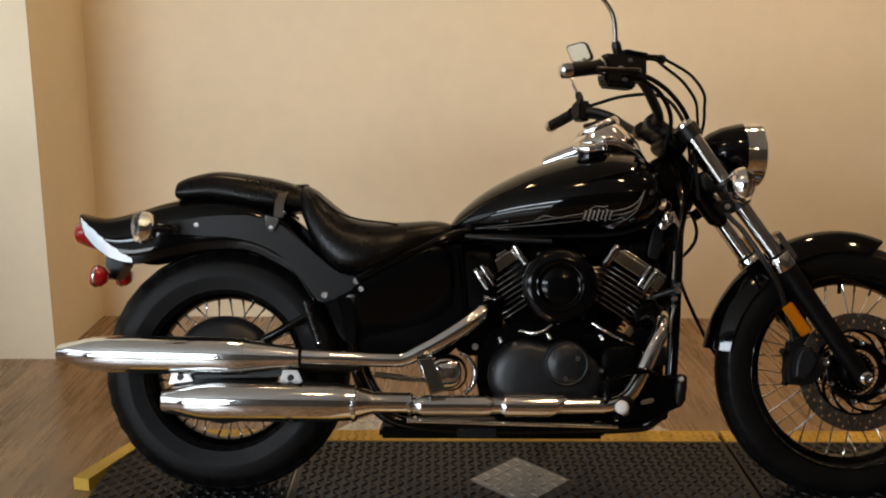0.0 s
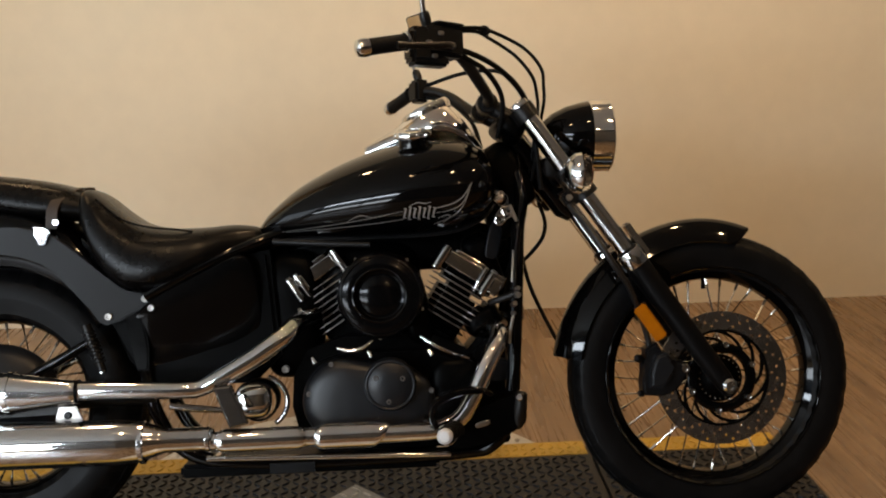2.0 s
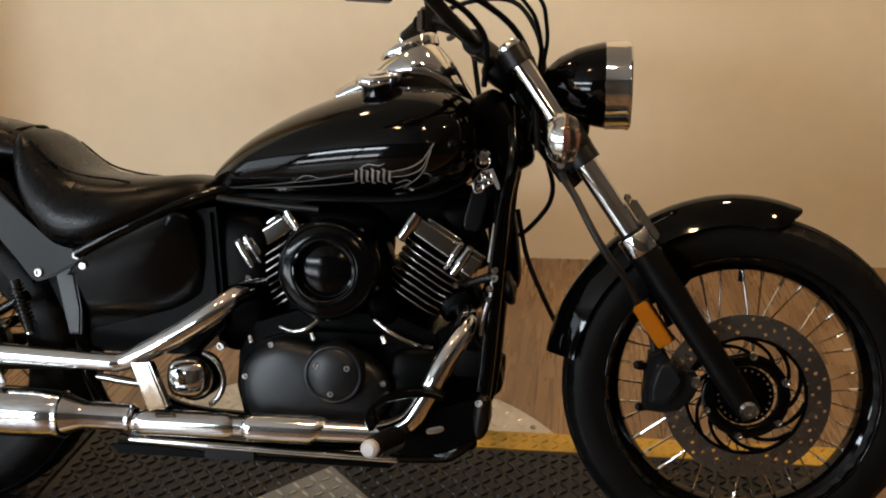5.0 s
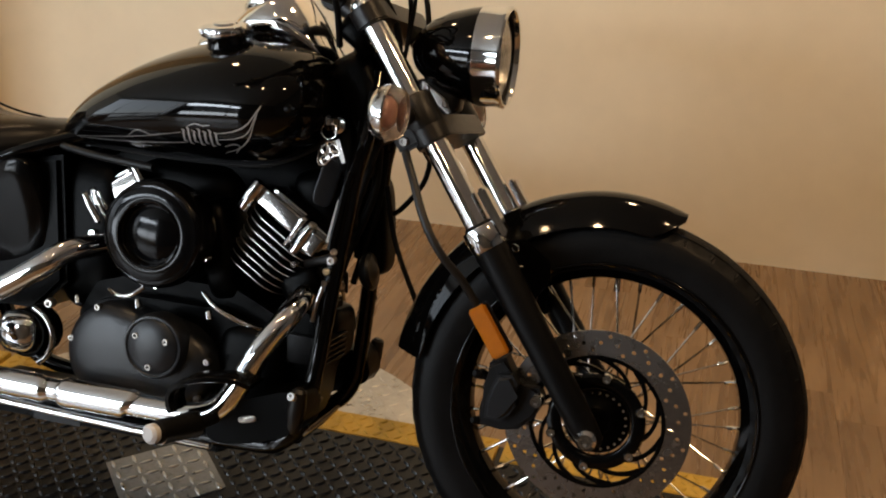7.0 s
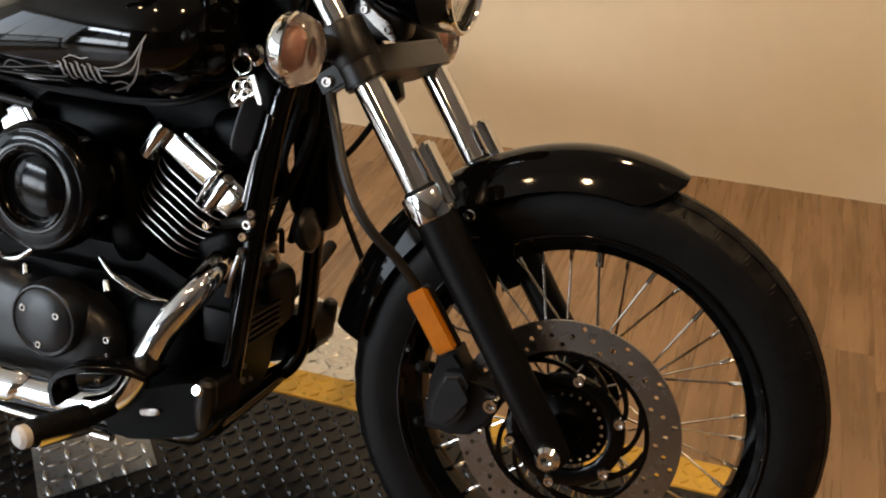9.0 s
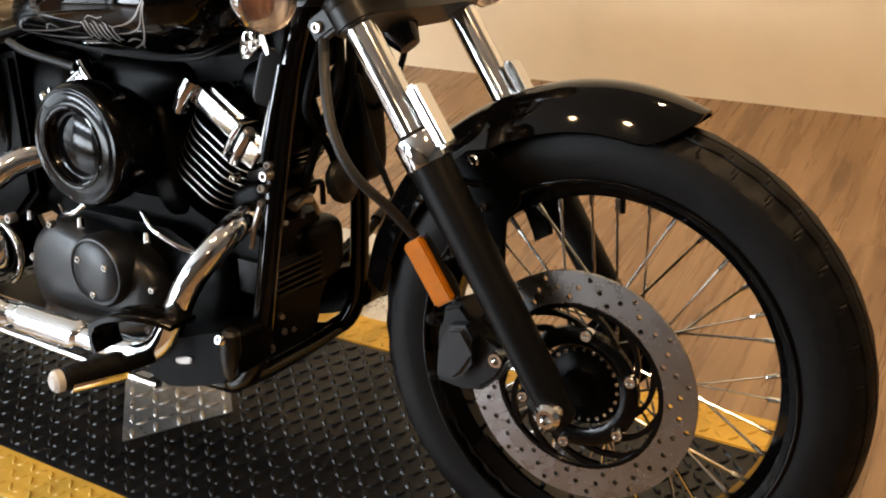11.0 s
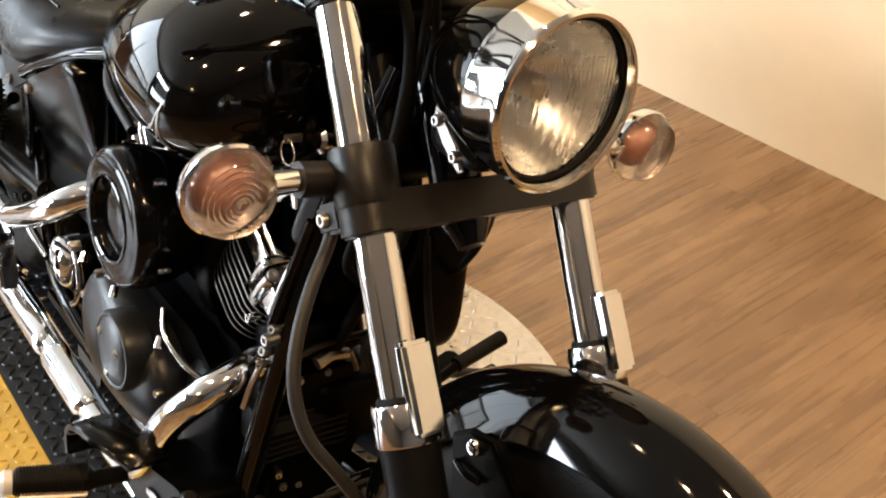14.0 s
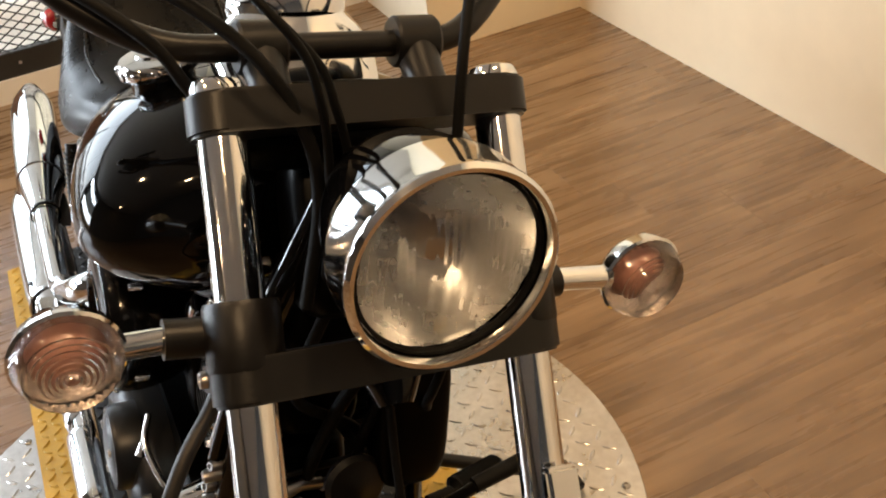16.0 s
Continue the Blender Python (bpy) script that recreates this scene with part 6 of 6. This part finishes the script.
for name, c, s, rot, mt, lab in (
        ("ignition_coil", (1.182, 0.094, 0.580), (0.062, 0.086, 0.190), -6, ENGINE, "black coil box on the frame tube"),
        ("engine_mount", (1.105, -0.02, 0.480), (0.09, 0.13, 0.06), -25, ENGINE, "black engine mount"),
        ("neck_cover", (1.178, 0.0, 0.815), (0.085, 0.105, 0.17), -30, ENGINE, "black cover between tank and steering head"),
        ("head_bracket", (1.112, 0.0, 0.610), (0.075, 0.10, 0.15), -20, ENGINE, "black bracket beside the front cylinder head"),
        ("starter_body", (1.115, 0.03, 0.375), (0.10, 0.13, 0.11), 0, ENGINE, "black starter housing")):
    bm = bmesh.new()
    pillow(bm, c, s, Matrix.Rotation(radians(rot), 4, "Y"), 4)
    P(name, bm, mt, None, lab)
bm = bmesh.new()
plate(bm, [(1.04, 0.215), (1.10, 0.205), (1.128, 0.222), (1.142, 0.262), (1.148, 0.32), (1.150, 0.40), (1.146, 0.445), (1.10, 0.455), (1.05, 0.40)], -0.092, 0.052, 0.016, 4)
P("lower_front_guard", bm, ENGINE, None, "black guard low in front of the engine")
bm = bmesh.new()
tube(bm, [(1.140, -0.128, 0.218), (1.128, -0.06, 0.206), (1.118, 0.06, 0.200), (1.118, 0.128, 0.206)], 0.0125, 14, 5)
P("cross_tube", bm, PAINT, None, "gloss black cross tube low on the frame")
bm = bmesh.new()
lathe(bm, [(0, -0.012), (0.026, -0.012), (0.034, -0.004), (0.036, 0.004), (0.031, 0.010), (0.018, 0.012), (0.010, 0.016), (0, 0.017)], (1.196, 0.030, 0.500), (1, 0, 0.2), 32)
P("horn", bm, SATIN, None, "round black horn")
bm = bmesh.new()
tube(bm, [(1.158, -0.070, 0.488), (1.152, -0.03, 0.492), (1.147, 0.030, 0.490), (1.146, 0.044, 0.486), (1.146, 0.047, 0.476), (1.147, 0.047, 0.450)], 0.0048, 10, 5)
P("horn_bracket", bm, SATIN, None, "bent black wire bracket")
# clamps, unions and bolts on the right down tube
for q, ax, r, h in (((1.179, -0.118, 0.552), (0.3, -1, 0.2), 0.0060, 0.010), ((1.178, -0.118, 0.539), (0.1, -1, 0), 0.0080, 0.016), ((1.170, -0.122, 0.517), (0.3, -1, 0.3), 0.0065, 0.010), ((1.168, -0.124, 0.497), (0.4, -1, 0.1), 0.0050, 0.008),
                    ((1.156, -0.060, 0.448), (1, -0.5, 0.3), 0.0045, 0.006), ((1.155, -0.020, 0.450), (1, -0.5, 0.3), 0.0045, 0.006), ((1.152, 0.010, 0.462), (1, -0.5, 0.3), 0.0040, 0.006), ((1.150, -0.070, 0.300), (1, -0.5, 0), 0.0050, 0.006),
                    ((1.141, -0.055, 0.268), (1, -0.4, 0), 0.0055, 0.007), ((1.139, -0.088, 0.252), (1, -0.4, 0), 0.0075, 0.010), ((1.140, -0.030, 0.262), (1, -0.4, 0), 0.0045, 0.006)):
    bm = bmesh.new()
    bolt(bm, q, ax, r, h)
    P("bracket_bolt", bm, STEEL, None, "bright bolt")
bm = bmesh.new()
tube(bm, [(1.176, -0.112, 0.540), (1.150, -0.104, 0.532), (1.118, -0.085, 0.520)], [0.010, 0.008, 0.008], 12, 4)
P("engine_stay", bm, SATIN, None, "black engine stay at the frame tube")
bm = bmesh.new()
tube(bm, [(1.156, -0.040, 0.468), (1.153, -0.018, 0.474), (1.151, 0.006, 0.470)], 0.009, 12, 4)
P("bright_union", bm, STEEL, None, "small bright pipe union")
bm = bmesh.new()
tube(bm, [(1.150, 0.012, 0.470), (1.152, 0.020, 0.455), (1.153, 0.026, 0.440)], 0.0040, 8, 4)
P("bright_pin", bm, STEEL, None, "bright steel pin")
bm = bmesh.new()
pillow(bm, (1.136, -0.062, 0.664), (0.036, 0.008, 0.085), Matrix.Rotation(radians(22), 4, "Z") @ Matrix.Rotation(radians(14), 4, "Y"), 4)
P("baffle_plate", bm, COVER, None, "dark grey plate beside the front cylinder head")
for pts, r, mt in (([(1.190, -0.096, 0.690), (1.183, -0.103, 0.645), (1.178, -0.112, 0.60), (1.174, -0.120, 0.556)], 0.0075, PAINT), ([(1.176, -0.104, 0.640), (1.172, -0.114, 0.605), (1.168, -0.122, 0.568)], 0.0030, STEEL),
                   ([(1.168, -0.128, 0.492), (1.160, -0.132, 0.462), (1.156, -0.136, 0.430)], 0.0040, STEEL), ([(1.20, 0.02, 0.74), (1.195, 0.03, 0.66), (1.185, 0.01, 0.60), (1.165, 0.0, 0.54), (1.150, -0.01, 0.48)], 0.0080, GRIP),
                   ([(1.21, -0.02, 0.74), (1.195, -0.04, 0.66), (1.180, -0.03, 0.61), (1.165, 0.03, 0.56), (1.160, 0.06, 0.52)], 0.0065, GRIP), ([(1.205, 0.05, 0.72), (1.195, 0.055, 0.62), (1.18, 0.04, 0.54), (1.16, 0.05, 0.47)], 0.0065, GRIP)):
    bm = bmesh.new()
    tube(bm, pts, r, 10, 4)
    P("wiring", bm, mt, None, "black wiring sleeve" if mt is not STEEL else "thin bright wire clip")

# handlebar and controls
bm = bmesh.new()
BAR = [(0.872, -0.405, 1.052), (0.94, -0.375, 1.066), (1.008, -0.335, 1.074), (1.058, -0.275, 1.050), (1.098, -0.215, 1.010), (1.124, -0.155, 0.986), (1.130, -0.09, 0.981), (1.131, 0, 0.981)]
full = BAR + [(1.130, 0.075, 0.981), (1.126, 0.125, 0.985), (1.102, 0.170, 1.008), (1.064, 0.215, 1.044), (1.016, 0.255, 1.066), (0.966, 0.305, 1.066), (0.925, 0.386, 1.050)]
tube(bm, full, 0.0125, 16, 6)
hb = P("handlebar", bm, SATIN, None, "black swept-back handlebar")
for sy in (-1, 1):
    bm = bmesh.new()
    tube(bm, [(1.182, sy * 0.075 + 0.008, 0.945), (1.165, sy * 0.075 + 0.008, 0.958), (1.132, sy * 0.075 + 0.008, 0.980)], [0.022, 0.019, 0.021], 18)
    lathe(bm, [(0, -0.022), (0.022, -0.022), (0.0245, -0.019), (0.0245, 0.019), (0.022, 0.022), (0, 0.022)], (1.130, sy * 0.075 + 0.008, 0.982), (0, 1, 0), 22)
    P("bar_riser", bm, SATIN, hb, "black handlebar riser clamp")
    bm = bmesh.new()
    a, b = (Vector((0.940, -0.375, 1.066)), Vector((0.862, -0.409, 1.050))) if sy < 0 else (Vector((0.968, 0.302, 1.067)), Vector((0.916, 0.404, 1.047)))
    hx, hy, hz = (0.990, -0.350, 1.070) if sy < 0 else (0.988, 0.277, 1.069)
    tube(bm, [a, a + (b - a) * 0.03, a + (b - a) * 0.06, a + (b - a) * 0.95, b], [0.0195, 0.0205, 0.0168, 0.0168, 0.0160], 20)
    P("grip", bm, GRIP, hb, "black rubber grip")
    bm = bmesh.new()
    d = (b - a).normalized()
    lathe(bm, [(0.0160, -0.002), (0.0185, 0.0), (0.019, 0.012), (0.016, 0.022), (0.008, 0.026), (0, 0.027)], b, d, 22)
    P("bar_end", bm, CHROME, hb, "chrome bar end")
    bm = bmesh.new()
    box(bm, (hx, hy, hz), (0.048, 0.045, 0.060), Matrix.Rotation(radians(24 if sy < 0 else -62), 4, "Z"), 0.008)
    P("switch_housing", bm, SATIN, hb, "black switch housing")
    if sy < 0:
        bm = bmesh.new()
        box(bm, (0.964, -0.362, 1.060), (0.052, 0.046, 0.074), Matrix.Rotation(radians(24), 4, "Z"), 0.010)
        box(bm, (0.982, -0.352, 1.030), (0.085, 0.040, 0.022), Matrix.Rotation(radians(26), 4, "Z"), 0.006)
        P("throttle_housing", bm, SATIN, hb, "black throttle housing")
        bm = bmesh.new()
        lathe(bm, [(0.0175, -0.003), (0.0215, -0.002), (0.0215, 0.002), (0.0175, 0.003)], (0.939, -0.3755, 1.0658), (-0.91, -0.40, -0.19), 26)
        P("grip_ring", bm, CHROME, hb, "chrome ring at the throttle grip")
        for q in ((0.985, -0.386, 1.062), (1.010, -0.366, 1.084), (0.996, -0.378, 1.036)):
            bm = bmesh.new()
            box(bm, q, (0.013, 0.008, 0.009), Matrix.Rotation(radians(24), 4, "Z"), 0.002)
            P("switch_button", bm, STEEL, hb)
    bm = bmesh.new()
    tube(bm, [(hx + 0.045, hy + sy * -0.005, hz - 0.008), (hx + (0.030 if sy < 0 else 0.062), hy + sy * 0.035, hz - 0.014), (hx + (-0.030 if sy < 0 else 0.052), hy + sy * 0.078, hz - 0.022),
              (hx + (-0.070 if sy < 0 else 0.030), hy + sy * (0.092 if sy < 0 else 0.130), hz - 0.024)], [0.008, 0.007, 0.006, 0.0075], 12, 5)
    P("hand_lever", bm, SATIN, hb, "black hand lever")
bm = bmesh.new()
box(bm, (1.010, -0.330, 1.072), (0.095, 0.050, 0.064), Matrix.Rotation(radians(35), 4, "Z"), 0.008)
box(bm, (1.020, -0.325, 1.108), (0.070, 0.048, 0.006), Matrix.Rotation(radians(35), 4, "Z"), 0.002)
P("brake_reservoir", bm, SATIN, hb, "black brake fluid reservoir")
# mirrors
for sy in (-1, 1):
    bx0, by0 = (0.985, -0.352) if sy < 0 else (0.990, 0.290)
    c = Vector((0.872, -0.430, 1.262)) if sy < 0 else Vector((1.000, 0.400, 1.274))
    bm = bmesh.new()
    tube(bm, [(bx0, by0, 1.090), (bx0 - 0.008, by0 + sy * 0.010, 1.120), (bx0 - 0.022, (by0 + c.y) / 2, 1.19), tuple(c - Vector((-0.030, sy * 0.01, 0.004)))], [0.008, 0.0062, 0.0055, 0.0055], 12, 4)
    ms = P("mirror_stem", bm, CHROME, hb, "chrome mirror stem")
    bm = bmesh.new()
    lathe(bm, [(0.0, -0.016), (0.010, -0.016), (0.0115, -0.010), (0.0115, 0.004), (0.009, 0.012), (0, 0.012)], (bx0 - 0.006, by0 + sy * 0.008, 1.118), (-0.25, sy * 0.3, 1), 16)
    P("mirror_knuckle", bm, SATIN, ms)
    turn = Matrix.Translation(c) @ Matrix.Rotation(radians(-sy * -38), 4, "Z")
    sq = [(0.044 * math.copysign(abs(math.cos(t)) ** 0.38, math.cos(t)), 0.032 * math.copysign(abs(math.sin(t)) ** 0.38, math.sin(t))) for t in [2 * math.pi * k / 32 for k in range(32)]]
    bm = bmesh.new()
    loft(bm, [[(x, y * f + 0.018 * z * f / 0.034, z * f) for y, z in sq] for x, f in ((0.014, 0.75), (0.008, 0.95), (0.0, 1.0), (-0.004, 0.98))])
    bmesh.ops.transform(bm, matrix=turn, verts=bm.verts)
    P("mirror_shell", bm, SATIN, ms, "black mirror shell")
    bm = bmesh.new()
    loft(bm, [[(x, y * 0.9 + 0.0160 * z / 0.034, z * 0.86) for y, z in sq] for x in (-0.003, -0.0052)])
    bmesh.ops.transform(bm, matrix=turn, verts=bm.verts)
    P("mirror_glass", bm, CHROME, ms, "mirror glass")
# cables
CAB = [([(1.045, -0.325, 1.103), (1.097, -0.265, 1.115), (1.142, -0.195, 1.118), (1.212, -0.140, 1.094), (1.255, -0.100, 1.055), (1.264, -0.070, 1.020), (1.266, -0.057, 0.985), (1.258, -0.045, 0.94), (1.245, -0.035, 0.86), (1.225, -0.03, 0.76)], 0.0040),
       ([(1.045, -0.320, 1.097), (1.092, -0.262, 1.108), (1.130, -0.192, 1.106), (1.192, -0.130, 1.080), (1.236, -0.085, 1.040), (1.250, -0.052, 1.005), (1.254, -0.038, 0.97), (1.248, -0.022, 0.92), (1.235, -0.015, 0.84), (1.21, -0.01, 0.76)], 0.0040),
       ([(1.040, -0.318, 1.062), (1.090, -0.250, 1.060), (1.150, -0.165, 1.045), (1.205, -0.098, 1.005), (1.235, -0.060, 0.95), (1.245, -0.045, 0.88), (1.252, -0.055, 0.78)], 0.0062),
       ([(1.060, -0.290, 1.050), (1.112, -0.225, 1.032), (1.150, -0.165, 0.995), (1.158, -0.135, 0.955), (1.150, -0.09, 0.90)], 0.0058),
       ([(0.998, 0.272, 1.055), (1.06, 0.212, 1.030), (1.10, 0.155, 0.985), (1.115, 0.09, 0.945), (1.13, 0.05, 0.87)], 0.0055),
       ([(1.268, 0.092, 0.755), (1.277, 0.082, 0.725), (1.280, 0.075, 0.700), (1.274, 0.072, 0.673), (1.258, 0.076, 0.648), (1.228, 0.093, 0.615), (1.205, 0.10, 0.600)], 0.0050),
       ([(1.21, 0.05, 0.66), (1.235, 0.06, 0.55), (1.295, 0.07, 0.42), (1.33, 0.07, 0.36)], 0.0050)]
for pts, r in CAB:
    bm = bmesh.new()
    tube(bm, pts, r, 10, 6)
    P("control_cable", bm, GRIP, None, "black control cable")
bm = bmesh.new()
tube(bm, [(1.262, 0.070, 0.885), (1.258, 0.074, 0.94), (1.240, 0.080, 1.02), (1.19, 0.11, 1.085), (1.10, 0.18, 1.098), (0.995, 0.275, 1.080)], 0.0052, 10, 6)
P("control_cable", bm, GRIP, None, "black control cable")

# cable collar and the wiring packed round the steering head
bm = bmesh.new()
lathe(bm, [(0, -0.006), (0.011, -0.006), (0.012, 0), (0.011, 0.006), (0, 0.006)], (1.112, -0.240, 1.114), (0.55, 0.83, 0.03), 14)
P("cable_collar", bm, GRIP, None, "black cable collar")
bm = bmesh.new()
pillow(bm, (1.180, -0.02, 0.925), (0.075, 0.19, 0.055), Matrix.Rotation(radians(34), 4, "Y"), 3.5, 12)
P("steering_cover", bm, ENGINE, None, "black cover over the steering head")

# ---- keys hanging from the lock ----
keys = tagged(new("key_ring"), "steel key ring with a bright openwork tag hanging from the lock", "keys")
keys.matrix_world = bike.matrix_world.copy()
bm = bmesh.new()
box(bm, (1.150, -0.108, 0.772), (0.004, 0.022, 0.010), bevel=0.001)
part("key", bm, STEEL, keys)
bm = bmesh.new()
tube(bm, [(1.152 + 0.014 * math.sin(a), -0.114, 0.757 + 0.014 * math.cos(a)) for a in [2 * math.pi * k / 24 for k in range(25)]], 0.0011, 6)
part("ring", bm, SPOKE, keys)
bm = bmesh.new()
TAG = [(1.138, 0.722), (1.150, 0.738), (1.166, 0.741), (1.176, 0.730), (1.172, 0.718), (1.160, 0.712), (1.150, 0.700), (1.140, 0.698), (1.136, 0.708)]
tube(bm, [(x, -0.116, z) for x, z in TAG + TAG[:2]], 0.0022, 8)
tag = part("tag", bm, SPOKE, keys, "bright openwork metal tag")
for a, b in (((1.150, 0.735), (1.156, 0.715)), ((1.166, 0.738), (1.156, 0.715)), ((1.142, 0.718), (1.156, 0.725)), ((1.156, 0.715), (1.143, 0.703)), ((1.172, 0.722), (1.156, 0.726))):
    bm = bmesh.new()
    tube(bm, [(a[0], -0.117, a[1]), (b[0], -0.117, b[1])], 0.0020, 8)
    part("tag_bar", bm, SPOKE, tag)
for c, r in (((1.150, 0.726), 0.0075), ((1.163, 0.729), 0.0070), ((1.148, 0.708), 0.0065), ((1.160, 0.716), 0.0055)):
    bm = bmesh.new()
    tube(bm, [(c[0] + r * math.cos(a), -0.1175, c[1] + r * math.sin(a)) for a in [2 * math.pi * k / 14 for k in range(15)]], 0.0017, 6)
    part("tag_ring", bm, SPOKE, tag)
bm = bmesh.new()
plate(bm, [(1.166, 0.742), (1.172, 0.745), (1.184, 0.716), (1.186, 0.706), (1.181, 0.705), (1.176, 0.714)], -0.118, -0.115)
part("spare_key", bm, STEEL, keys, "flat steel key")

build_planks()
